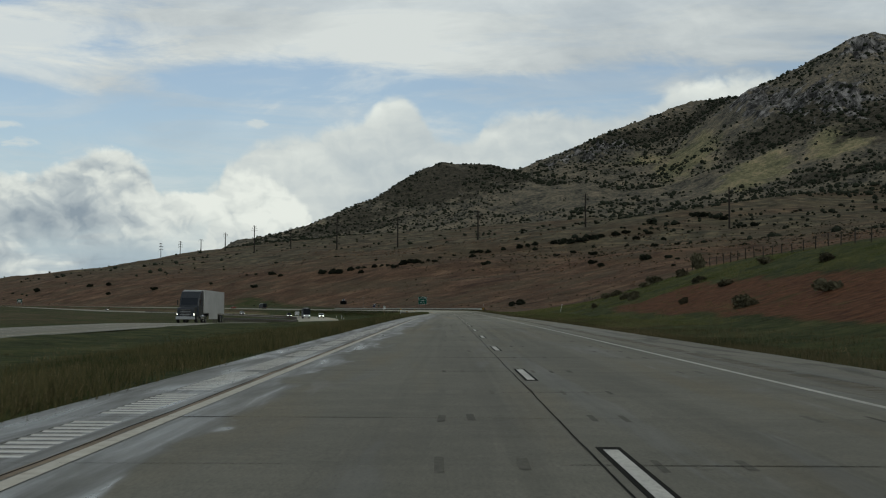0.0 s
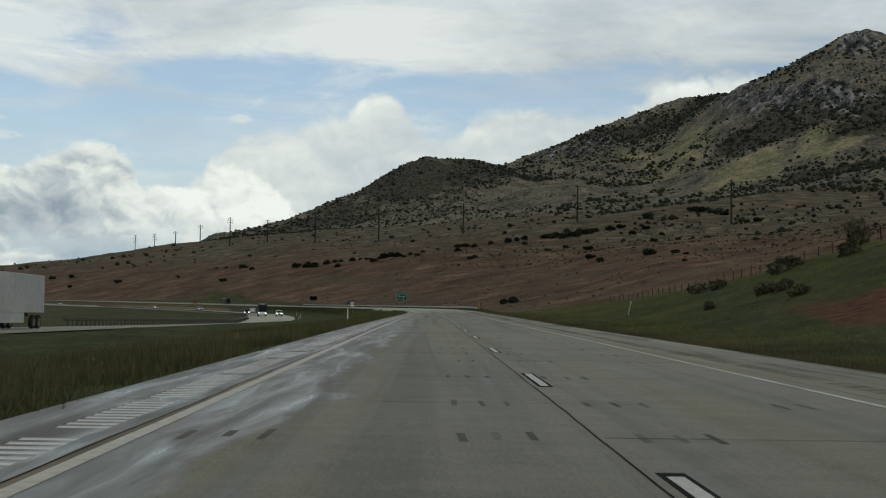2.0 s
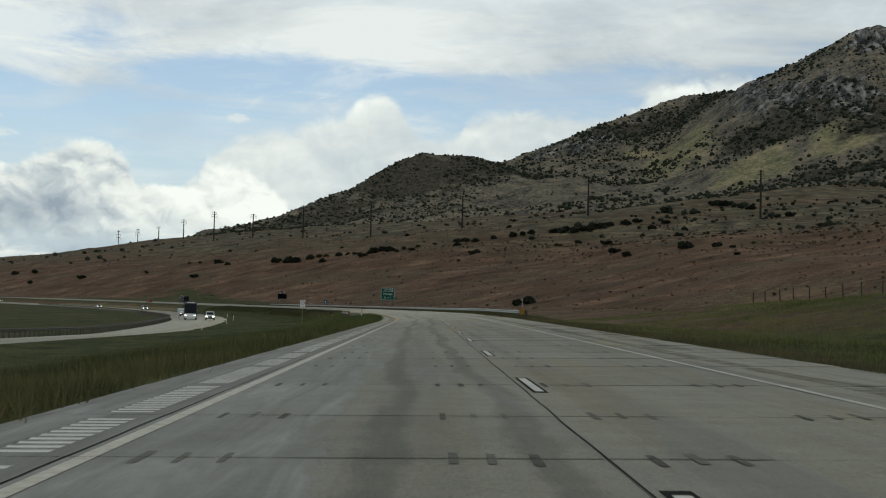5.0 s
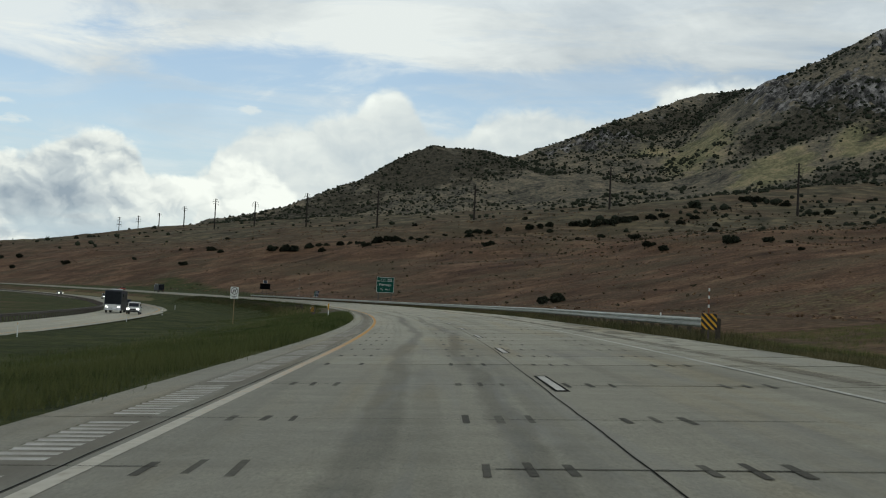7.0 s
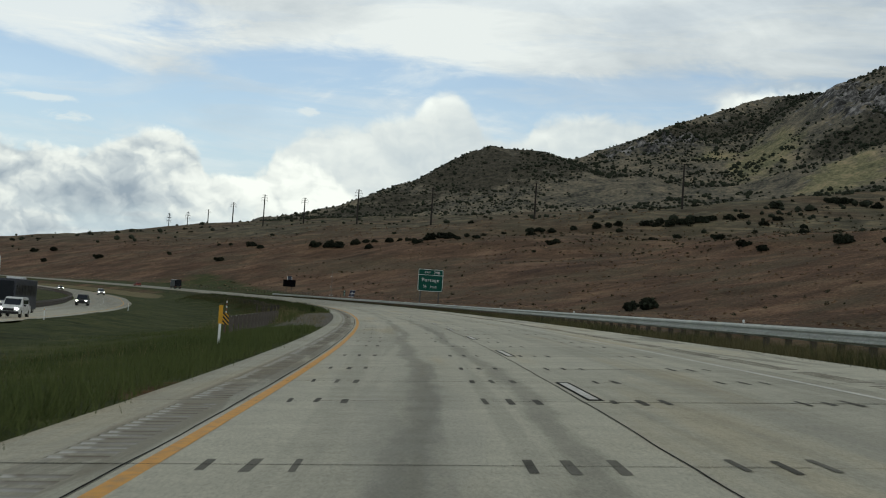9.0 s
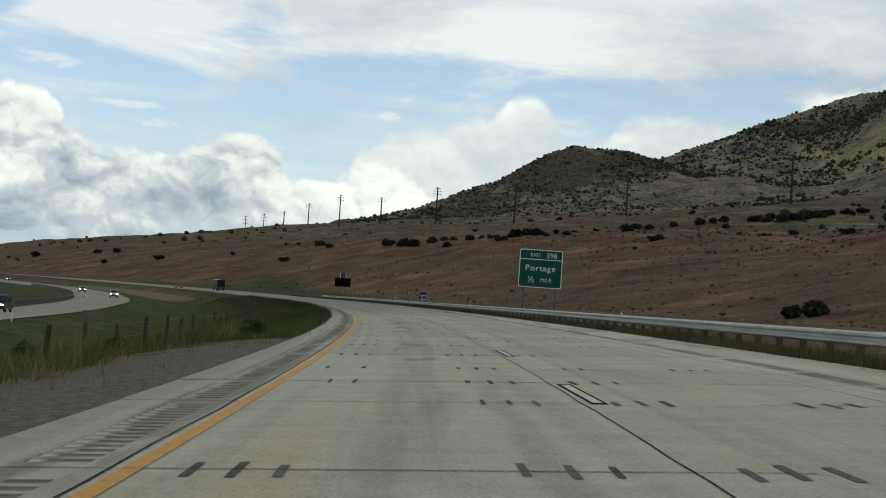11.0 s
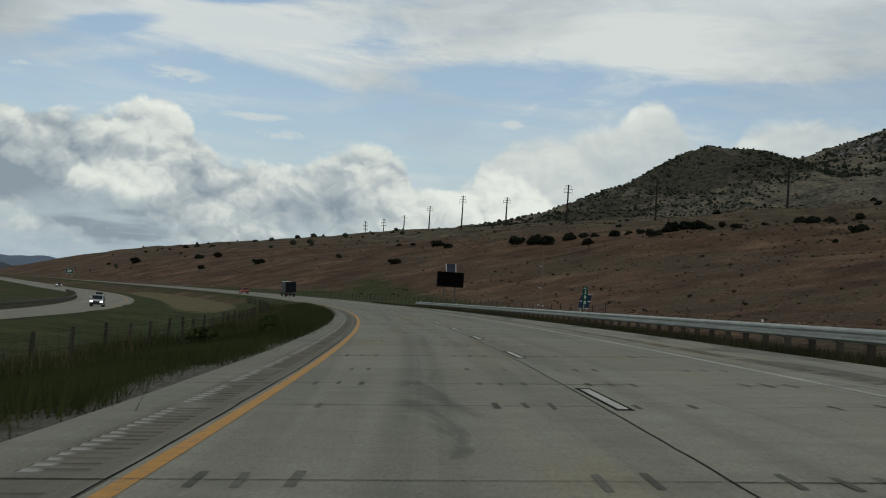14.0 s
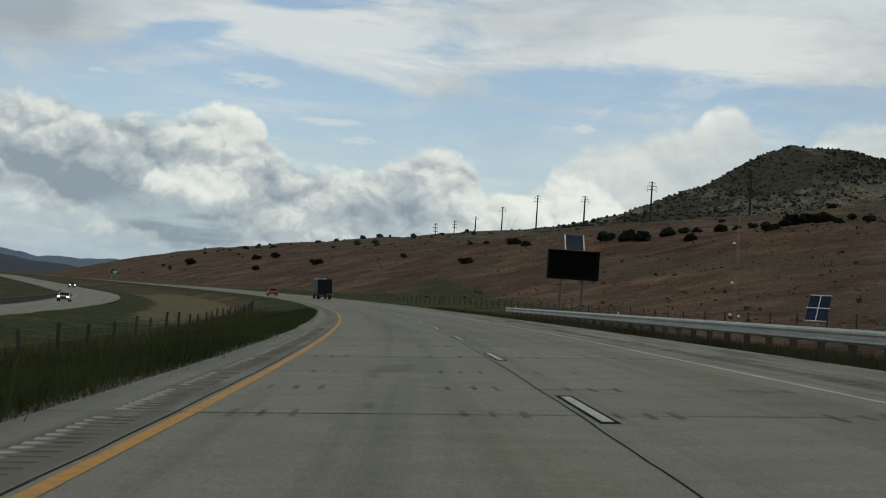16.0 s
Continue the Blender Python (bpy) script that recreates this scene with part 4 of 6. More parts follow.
def lay_slabs():
    left = tagged(new("shoulder_left"), "concrete shoulder with milled rumble grooves beside the median", "shoulder", kind="structure")
    right = tagged(new("shoulder_right"), "concrete shoulder beside the right lane", "shoulder", kind="structure")
    ribbon("joint_bed", -5.07, -3.805, -0.035, -60, 646, 4, SEALANT, left)
    ribbon("joint_bed", 4.0, 6.28, -0.035, -60, 646, 4, SEALANT, right)
    kinds = [("slab", -3.805, 0.0, road, None), ("slab", 0.0, 4.0, road, None), ("slab", -5.09, -3.805, left, (-4.47, -4.02)), ("slab", 4.0, 6.3, right, (4.35, 4.75))]
    made = {}
    for i, (a, b) in enumerate(zip(joints[:-1], joints[1:])):
        for n, (nm, o0, o1, par, grooves) in enumerate(kinds):
            L = round(b - a, 2)
            if (n, L) not in made:
                made[n, L] = slab_mesh(o0, o1, L, CONCRETE, nm) if not grooves else rumble_slab_mesh(o0, o1, *grooves, L, nm, CONCRETE_RIGHT if o0 > 0 else CONCRETE_SH)
            ob = new(nm, made[n, L])
            ob.parent = par
            ob.matrix_basis = put(a, 0, random.uniform(-0.002, 0.0015), 0, False)


# painted lines and joint sealant
ribbon("edge_line_amber", -3.728, -3.593, 0.004, -40, 900, 2.5, AMBER, road, label="amber edge line, worn pale on the first stretch")
ribbon("edge_line_white", 3.588, 3.688, 0.004, -40, 900, 2.5, OLDWHITE, road, label="white edge line")
ribbon("edge_line_amber", -3.728, -3.593, 0.02, 900, 1900, 10, AMBER, road)
ribbon("sealed_joint", -0.010, 0.005, 0.005, -30, 640, 0.2, SEALANT, road, 0.045)
ribbon("sealed_joint", -3.816, -3.799, 0.005, -30, 640, 0.35, SEALANT, road, 0.05)
ribbon("rust_stain", -3.83, -3.735, 0.0025, -20, 95, 1.2, RUST, road, 0.1, "rusty brown stain along the edge line")


def dash_mesh():
    k = bmesh.new()

    def plate(x0, x1, y0, y1, z, mi):
        f = k.faces.new([k.verts.new(p) for p in ((x0, y0, z), (x1, y0, z), (x1, y1, z), (x0, y1, z))])
        f.material_index = mi
        for (ax, ay), (bx, by) in (((x0, y0), (x1, y0)), ((x1, y0), (x1, y1)), ((x1, y1), (x0, y1)), ((x0, y1), (x0, y0))):
            k.faces.new([k.verts.new(p) for p in ((ax, ay, z), (bx, by, z), (bx, by, z - 0.003), (ax, ay, z - 0.003))]).material_index = mi
    return k, plate


def lane_dashes():
    k, plate = dash_mesh()
    plate(0.078, 0.266, -3.42, 0.0, 0.004, 0)
    border = mesh_of("dash_border", k, BLACKPAINT)
    k, plate = dash_mesh()
    plate(0.118, 0.226, -3.25, -0.2, 0.0065, 0)
    stripe = mesh_of("dash_stripe", k, WHITEPAINT)
    s = 10.27 - 12.19
    while s < 880:
        b = part("lane_dash", border, None, road, "white lane dash with a black border")
        b.matrix_basis = put(s, 0, 0, 0, False)
        part("dash_stripe", stripe, None, b)
        s += 12.19


lane_dashes()


def dowel_patches():
    """Dark mortar slots across the joints, three to a wheel path."""
    rnd = random.Random(4)
    v, f = [], []
    for j in joints:
        if j > 636:
            continue
        for base, prob in ((-3.27, 0.93), (-1.1, 0.95), (0.36, 0.96), (2.45, 0.9)):
            if j < 165 and base < -2:
                prob = 0.07
            if rnd.random() > prob:
                continue
            for q in range(3):
                if rnd.random() < 0.06:
                    continue
                o = base + 0.295 * q + rnd.uniform(-0.02, 0.02)
                w, l0, l1 = rnd.uniform(0.024, 0.04), rnd.uniform(0.22, 0.46), rnd.uniform(0.22, 0.46)
                sk = rnd.uniform(-0.015, 0.015)
                n = len(v)
                for ds, do in ((-l0, -w), (-l0, w), (l1, w + sk), (l1, -w + sk)):
                    x, y, _ = road_xy(j + ds, o + do)
                    v.append((float(x), float(y), float(deck(j + ds, o + do)) + 0.0035))
                f.append((n, n + 1, n + 2, n + 3))
    ob = part("dowel_patch", arrays("dowel_patch", v, f, PATCH), None, road, "dark mortar slots across the slab joints")
    tagged(ob, kind="stuff")


dowel_patches()


def cross_seals():
    """Dark sealant across the carriageway at the slab joints, broken here and there."""
    rnd = random.Random(2)
    v, f = [], []
    for j in joints:
        if j > 636:
            continue
        o = -5.1
        while o < 6.2:
            ln = rnd.uniform(0.6, 2.2)
            if rnd.random() < (0.93 if j > 180 else 0.4) * (1 if o < 0.2 else 0.55):
                w = rnd.uniform(0.006, 0.013) * (1 if o < 0.2 else 0.75)
                n = len(v)
                for ds, oo in ((-w, o), (-w, min(o + ln, 6.25)), (w, min(o + ln, 6.25)), (w, o)):
                    x, y, _ = road_xy(j + ds + rnd.uniform(-0.004, 0.004), oo)
                    v.append((float(x), float(y), float(deck(j, oo)) + 0.0045))
                f.append((n, n + 1, n + 2, n + 3))
            o += ln
    tagged(part("cross_seal", arrays("cross_seal", v, f, SEALANT), None, road, "dark sealant lines across the slabs"), kind="stuff")


cross_seals()


def cracks():
    """Tar-filled cracks wandering from the joints."""
    rnd = random.Random(8)
    for s0, o0, turn, n in ((151.0, 0.5, 0.2, 16), (146.5, 2.6, -0.9, 22), (308.6, -2.9, 1.45, 26), (471.9, -0.62, 1.3, 4), (69.0, -2.6, 1.5, 14), (258.0, -1.0, 0.05, 20), (520.0, 1.5, 1.3, 14)):
        v, f = [], []
        s, o, a = s0, o0, turn
        for i in range(n):
            a += rnd.uniform(-0.35, 0.35) * 0.6
            s, o = s + 0.16 * math.cos(a), o + 0.16 * math.sin(a)
            w = 0.008 + 0.012 * rnd.random()
            for d in (-w, w):
                x, y, _ = road_xy(s + d * math.sin(a), o - d * math.cos(a))
                v.append((float(x), float(y), float(deck(s, o)) + 0.003))
            if i:
                m = len(v)
                f.append((m - 4, m - 3, m - 1, m - 2))
        part("sealed_crack", arrays("sealed_crack", v, f, SEALANT), None, road)


cracks()

# the other carriageway
other = tagged(new("road_opposite"), "concrete carriageway of the oncoming traffic", "road", kind="structure")


def opp_z(S, O):
    return land(S, near_edge(S) - 6) + (O - (near_edge(S) - 6)) * bank(S) + 0.22


ribbon("opposite_pavement", lambda s: near_edge(s), lambda s: near_edge(s) - 11.6, opp_z, -150, 2500, 6, concrete_material("old_concrete", 1.05, 0.0), other, cols=5)
for off, wd, mt in ((1.3, 0.14, AMBER), (8.7, 0.12, WHITEPAINT)):
    ribbon("edge_line", lambda s, a=off: near_edge(s) - a, lambda s, a=off + wd: near_edge(s) - a, lambda S, O: opp_z(S, O) + 0.012, -140, 1500, 6, mt, other)
for i in range(60):
    s = -60 + 12.19 * i
    ribbon("lane_dash", lambda q: near_edge(q) - 5.0, lambda q: near_edge(q) - 5.13, lambda S, O: opp_z(S, O) + 0.012, s, s + 3, 1.5, WHITEPAINT, other)


def opp_put(s, lane, yaw=180.0):
    """Pose on the oncoming carriageway; lane is metres from its nearer edge."""
    o = float(near_edge(s)) - lane
    m = put(s, o, 0, yaw)
    m.translation.z = float(opp_z(np.array(float(s)), np.array(o)))
    return m


# ---------------------------------------------------------------- places off the road
def to_road(x, y):
    """Distance along and across the road line for a place in plan."""
    a = math.atan2(y - CY, x - CX)
    if y < CY and a < 0:
        return y, x
    if a < TURN:
        return S0 + RAD * a, math.hypot(x - CX, y - CY) - RAD
    px, py, _ = road_xy(S1, 0)
    dx, dy = x - float(px), y - float(py)
    return S1 - math.sin(TURN) * dx + math.cos(TURN) * dy, math.cos(TURN) * dx + math.sin(TURN) * dy


def height_tree(nm):
    me = bpy.data.objects[nm].data
    co = np.empty(len(me.vertices) * 3)
    me.vertices.foreach_get("co", co)
    ix = np.empty(len(me.polygons) * 4, np.int32)
    me.polygons.foreach_get("vertices", ix)
    return BVHTree.FromPolygons(co.reshape(-1, 3).tolist(), ix.reshape(-1, 4).tolist())


TREES = [height_tree("ground"), height_tree("mountain")]


def drop_z(x, y):
    """Height of the ground or mountain surface under a place."""
    hits = [t.ray_cast(Vector((x, y, 2000)), Vector((0, 0, -1)))[0] for t in TREES]
    hits = [h.z for h in hits if h is not None]
    return max(hits) if hits else 0.0


def stand(s, o, yaw=0.0, sink=0.03):
    """Pose on the open ground beside the road."""
    m = put(s, o, 0, yaw)
    m.translation.z = drop_z(m.translation.x, m.translation.y) - sink
    return m


# ---------------------------------------------------------------- guardrails
def w_beam_mesh(length, material):
    """W-section rail along y with its face towards -x, centre at z = 0."""
    prof = [(0.0, -0.155), (-0.022, -0.135), (-0.078, -0.105), (-0.078, -0.062), (-0.012, -0.018), (-0.012, 0.018), (-0.078, 0.062), (-0.078, 0.105), (-0.022, 0.135), (0.0, 0.155)]
    back = [(x + 0.006, z) for x, z in prof[::-1]]
    return mesh_of("beam", prism(prof + back, -0.02, length + 0.02), material)


def guardrail(name, label, s0, s1, o_of, material, z_of, face=1.0, top=0.70, tabs=False, post_drop=1.1):
    rail = thing(name, label, "guardrail")
    beam = w_beam_mesh(3.81, material)
    pm = mesh_of("post", box(0.15, 0.10, post_drop + 0.62, (0.17, 0, -(post_drop + 0.62) / 2 + 0.16), 0.006), POSTWOOD if material is STEEL else DARKSTEEL)
    bm_ = mesh_of("blockout", box(0.15, 0.12, 0.34, (0.075, 0, 0), 0.006), POSTWOOD if material is STEEL else DARKSTEEL)
    tab = mesh_of("reflector", box(0.055, 0.02, 0.11, (0.06, 0, 0.20), 0.004), SIGNWHITE)
    s, i = s0, 0
    while s < s1 - 0.1:
        o = o_of(s)
        x0, y0, a = road_xy(s, o)
        x1, y1, _ = road_xy(s + 3.81, o_of(s + 3.81))
        z0, z1 = z_of(s, o) + top - 0.155, z_of(s + 3.81, o_of(s + 3.81)) + top - 0.155
        p0, p1 = Vector((float(x0), float(y0), z0)), Vector((float(x1), float(y1), z1))
        d = p1 - p0
        m = Matrix.Translation(p0) @ Matrix.Rotation(math.atan2(-d.x, d.y), 4, "Z") @ Matrix.Rotation(math.atan2(d.z, math.hypot(d.x, d.y)), 4, "X") @ Matrix.Diagonal((face, d.length / 3.81, 1, 1))
        b = part("beam", beam, None, rail)
        b.matrix_basis = m
        for k in range(2):
            m2 = Matrix.Translation(p0 + d * (0.5 * k)) @ Matrix.Rotation(float(a), 4, "Z") @ Matrix.Diagonal((face, 1, 1, 1))
            q = part("post", pm, None, rail)
            q.matrix_basis = m2
            part("blockout", bm_, None, q)
        if tabs and i % 8 == 2:
            part("reflector", tab, None, rail, "small white reflector tab").matrix_basis = Matrix.Translation(p0) @ Matrix.Rotation(float(a), 4, "Z")
        s += 3.81
        i += 1
    return rail


OLDSTEEL = surface("old_galvanised_steel", [(0.3, (0.28, 0.27, 0.245)), (0.7, (0.45, 0.44, 0.40))], 5, 0.65, 0.1, 0.2)


def deck_z(s, o):
    return float(deck(s, min(o, 6.6)))


guardrail("guardrail", "galvanised w-beam guardrail on dark wooden posts", 300.4, 677, lambda s: 7.25 + 0.35 * float(smooth(312, 300, s)), STEEL, deck_z, 1.0, 0.64, True)
guardrail("guardrail", "short weathered guardrail in the grass median", 384, 411, lambda s: -8.6, OLDSTEEL, lambda s, o: land_z(s, o), 1.0, 0.68)
guardrail("guardrail", "dark weathered guardrail along the far side of the opposite road", 205, 905, lambda s: float(near_edge(s)) - 12.0, DARKSTEEL,
          lambda s, o: land_z(s, o) + 0.15, -1.0, 0.75)


def stripes(w, h, n, label_parent):
    """Diagonal black bars over a yellow panel facing -y, cut to its outline."""
    for i in range(n):
        c = -h / 2 - w / 2 + (i + 0.5) * (w + h) / n * 1.0
        t = (w + h) / n * 0.27
        k = bmesh.new()
        # band between lines x + z = c - t and x + z = c + t inside the panel
        poly = [(-w / 2, -h / 2), (w / 2, -h / 2), (w / 2, h / 2), (-w / 2, h / 2)]
        for sign, lim in ((1, c + t), (-1, -(c - t))):
            out = []
            for (x0, z0), (x1, z1) in zip(poly, poly[1:] + poly[:1]):
                a, b = sign * (x0 + z0) - lim, sign * (x1 + z1) - lim
                if a <= 0:
                    out.append((x0, z0))
                if a * b < 0:
                    u = a / (a - b)
                    out.append((x0 + u * (x1 - x0), z0 + u * (z1 - z0)))
            poly = out
            if len(poly) < 3:
                break
        if len(poly) >= 3:
            part("stripe", prism(poly, -0.018, -0.012, k), BLACK, label_parent)


def object_marker(s, o, w, h, low, label, whip=False):
    t = thing("hazard_marker", label, "road marker", "hazard markers", stand(s, o))
    base = low + h / 2
    p = part("panel", box(w, 0.018, h, (0, 0, 0), 0.004), YELLOW, t)
    p.location = (0, 0, base)
    stripes(w, h, 5, p)
    part("post", box(0.06, 0.05, low + h, (0, 0.05, (low + h) / 2 - 0.1), 0.004), DARKSTEEL, t)
    if whip:
        part("rod", tube((0.02, 0.2, 0), (0.02, 0.2, whip), 0.022, 0.018), plain("rod_red_brown", (0.22, 0.07, 0.03), 0.6), t, "thin red-brown rod")
        for z in (0.62, 0.78, 0.92):
            part("band", tube((0.02, 0.2, whip * z), (0.02, 0.2, whip * (z + 0.06)), 0.026), SIGNWHITE, t)


object_marker(299.9, 7.36, 0.50, 0.50, 0.40, "yellow and black striped marker at the guardrail's end", 1.75)
object_marker(383.2, -8.6, 0.32, 0.45, 0.42, "yellow and black striped marker at the median rail", 1.35)


# ---------------------------------------------------------------- signs
def letters(text, height, at, material, parent, name="lettering", squeeze=1.0, bold=0.005, spread=1.0):
    """Raised lettering in the built-in font, facing -y, centred at a place in x and z."""
    cu = bpy.data.curves.new(name, "FONT")
    cu.body, cu.size, cu.extrude, cu.align_x, cu.align_y, cu.offset = text, height * 1.38, 0.004, "CENTER", "CENTER", height * bold
    cu.space_character = spread
    cu.resolution_u = 3
    tmp = new("tmp", cu)
    bpy.context.view_layer.update()
    me = bpy.data.meshes.new_from_object(tmp.evaluated_get(bpy.context.evaluated_depsgraph_get()))
    bpy.data.objects.remove(tmp)
    bpy.data.curves.remove(cu)
    me.transform(Matrix.Translation(at) @ Matrix.Rotation(radians(90), 4, "X") @ Matrix.Diagonal((squeeze, 1, 1, 1)))
    me.materials.clear()
    me.materials.append(material)
    return part(name, me, None, parent)


def rounded(w, h, r, n=5):
    pts = []
    for cx, cz, a0 in ((w / 2 - r, h / 2 - r, 0), (-w / 2 + r, h / 2 - r, 90), (-w / 2 + r, -h / 2 + r, 180), (w / 2 - r, -h / 2 + r, 270)):
        for i in range(n + 1):
            a = radians(a0 + 90 * i / n)
            pts.append((cx + r * math.cos(a), cz + r * math.sin(a)))
    return pts


def ring_plate(w, h, r, t, y0, y1):
    """Flat border frame of width t."""
    k = bmesh.new()
    a, b = rounded(w, h, r), rounded(w - 2 * t, h - 2 * t, max(r - t, 0.01))
    n = len(a)
    vo = [[k.verts.new((x, y, z)) for x, z in pts] for pts in (a, b) for y in (y0, y1)]
    for i in range(n):
        j = (i + 1) % n
        k.faces.new((vo[0][i], vo[0][j], vo[2][j], vo[2][i]))
        k.faces.new((vo[1][i], vo[3][i], vo[3][j], vo[1][j]))
        k.faces.new((vo[0][i], vo[1][i], vo[1][j], vo[0][j]))
        k.faces.new((vo[2][i], vo[2][j], vo[3][j], vo[3][i]))
    bmesh.ops.recalc_face_normals(k, faces=k.faces)
    return k


def exit_sign():
    s, o = 505.2, 10.55
    m = stand(s, o, -1.0)
    t = thing("exit_sign", "green exit sign with white border and lettering on two steel posts", "road sign", "", m)
    zc = GRADE * s + 4.19 - m.translation.z
    W, H = 3.36, 2.96
    panel = part("panel", prism([(x, z + zc) for x, z in rounded(W, H, 0.2)], -0.03, 0.03), SIGNGREEN, t)
    b = part("border", ring_plate(W - 0.06, H - 0.06, 0.18, 0.05, -0.036, -0.028), SIGNWHITE, panel)
    b.location = (0, 0, zc)
    part("divider", box(W - 0.12, 0.006, 0.045, (0, -0.034, zc + H / 2 - 0.78)), SIGNWHITE, panel)
    letters("EXIT", 0.26, (-0.42, -0.034, zc + 1.02), SIGNLETTER, panel, spread=1.12)
    letters("398", 0.38, (0.80, -0.034, zc + 1.02), SIGNLETTER, panel, spread=1.08)
    letters("Portage", 0.45, (-0.02, -0.034, zc + 0.03), SIGNLETTER, panel, squeeze=1.06, spread=1.14)
    letters("\u00bd", 0.50, (-0.68, -0.034, zc - 0.86), SIGNLETTER, panel)
    letters("MILE", 0.28, (0.44, -0.034, zc - 0.86), SIGNLETTER, panel, bold=0.0, spread=1.12)
    for x in (-1.24, 1.22):
        gz = drop_z(*(m @ Vector((x, 0.12, 0))).xy) - m.translation.z
        part("post", box(0.15, 0.2, zc + H / 2 - gz, (x, 0.14, (zc + H / 2 + gz) / 2 - 0.1), 0.01), DARKPOST, t)
        for dz in (-1.0, 0, 1.0):
            part("bracket", box(0.3, 0.05, 0.06, (x, 0.055, zc + dz)), ALU, t)


exit_sign()


def matt(name, c):
    """Dark cells under dull glass."""
    return surface(name, [(0.3, tuple(v * 0.8 for v in c)), (0.7, tuple(v * 1.2 for v in c))], 6, 0.45, 0.05, spec=0.15)


BOARDBLACK = surface("board_black", [(0.3, (0.005, 0.005, 0.006)), (0.7, (0.010, 0.010, 0.011))], 5, 0.8, 0.1, spec=0.06)


def message_board():
    s, o = 672.6, 10.55
    m = stand(s, o, -4)
    t = thing("message_board", "black switched-off message board under a small solar panel", "message sign", "", m)
    zc = GRADE * s + 3.98 - m.translation.z
    cab = part("cabinet", box(3.2, 0.55, 1.78, (0, 0, zc), 0.05), BOARDBLACK, t)
    part("display", box(2.9, 0.02, 1.46, (0, -0.285, zc), 0.003), surface("dark_display", [(0.3, (0.003, 0.003, 0.004)), (0.7, (0.006, 0.006, 0.007))], 6, 0.8, 0, spec=0.03), cab)
    for r in range(9):
        part("louvre", box(2.9, 0.05, 0.012, (0, -0.31, zc - 0.65 + 0.162 * r)), BOARDBLACK, cab)
    part("visor", box(3.24, 0.24, 0.04, (0, -0.36, zc + 0.87), 0.006), BOARDBLACK, cab)
    for x in (-0.72, 0.62):
        gz = drop_z(*(m @ Vector((x, 0, 0))).xy) - m.translation.z
        part("post", box(0.14, 0.16, zc - 0.85 - gz, (x, 0, (zc - 0.85 + gz) / 2), 0.012), DARKSTEEL, t)
    tilt = Matrix.Rotation(radians(48), 4, "X")
    pan = part("solar_panel", box(1.05, 1.25, 0.04, (0, 0, 0), 0.005, tilt), matt("solar_cell", (0.03, 0.04, 0.06)), t, "blue-grey solar panel")
    pan.location = (0.0, 0.0, zc + 1.42)
    for x in (-0.58, 0.58):
        part("rail", box(0.07, 1.3, 0.07, (x, 0, 0), 0.006, tilt), SIGNWHITE, pan, "white support rail")
    for x in (-0.4, 0.4):
        part("strut", tube((x, 0.25, zc + 0.85), (x, 0.25, zc + 1.62), 0.03), ALU, t)


message_board()


def solar_rack():
    s, o = 679.0, 28.9
    m = stand(s, o, -40)
    t = thing("solar_array", "tilted array of four solar panels on a steel post", "solar panel", "", m)
    zc = GRADE * s + 2.5 - m.translation.z
    tilt = Matrix.Rotation(radians(62), 4, "X")
    cell = matt("solar_cell_blue", (0.018, 0.026, 0.055))
    for ix in (-1, 1):
        for iz in (-1, 1):
            p = part("panel", box(0.72, 0.98, 0.035, (ix * 0.37, iz * 0.5, 0), 0.004, None), cell, t)
            p.matrix_basis = Matrix.Translation((0, 0, zc)) @ tilt
    fr = [((0, 0, 0.03), (1.62, 0.06, 0.05)), ((0, 0, 0.03), (0.05, 2.02, 0.03)), ((0, 1.0, 0.02), (1.55, 0.05, 0.05)), ((0, -1.0, 0.02), (1.55, 0.05, 0.05))]
    for at, sz in fr:
        f = part("frame", box(*sz, at, 0.004), SIGNWHITE, t, "white frame bar")
        f.matrix_basis = Matrix.Translation((0, 0, zc)) @ tilt
    part("post", tube((0, 0.1, -0.3), (0, 0.1, zc), 0.08), ALU, t)


solar_rack()


MASTSTEEL = surface("rusty_mast_steel", [(0.3, (0.20, 0.175, 0.16)), (0.7, (0.33, 0.295, 0.27))], 6, 0.7, 0.1, 0.1)


def weather_mast():
    s, o = 680.4, 23.5
    m = stand(s, o)
    H = GRADE * s + 8.1 - m.translation.z
    t = thing("weather_mast", "slender lattice weather mast with small instruments", "mast", "", m)
    r = 0.16
    legs = [Vector((r * math.cos(a), r * math.sin(a), 0)) for a in (0.3, 0.3 + 2.094, 0.3 + 4.189)]
    for p in legs:
        part("leg", tube(p, (p.x * 0.5, p.y * 0.5, H), 0.012, n=6), MASTSTEEL, t)
    k = bmesh.new()
    n = 22
    for i in range(n):
        for j in range(3):
            a, b = legs[j] * (1 - 0.5 * i / n), legs[(j + 1) % 3] * (1 - 0.5 * (i + 1) / n)
            tube((a.x, a.y, H * i / n), (b.x, b.y, H * (i + 1) / n), 0.007, n=4, bm=k)
    part("lacing", k, MASTSTEEL, t)
    for z, dx in ((0.80, -0.28), (0.44, -0.26), (0.14, 0.3), (0.15, -0.3), (0.05, 0.2)):
        arm = part("arm", tube((0, 0, H * z), (dx, 0, H * z), 0.014, n=6), STEEL, t)
        part("sensor", box(0.18, 0.14, 0.16, (dx, 0, H * z + 0.03), 0.03), SIGNWHITE, arm, "small white sensor housing")
    part("rod", tube((0, 0, H), (0.0, 0, H + 0.5), 0.009, n=5), STEEL, t)


weather_mast()


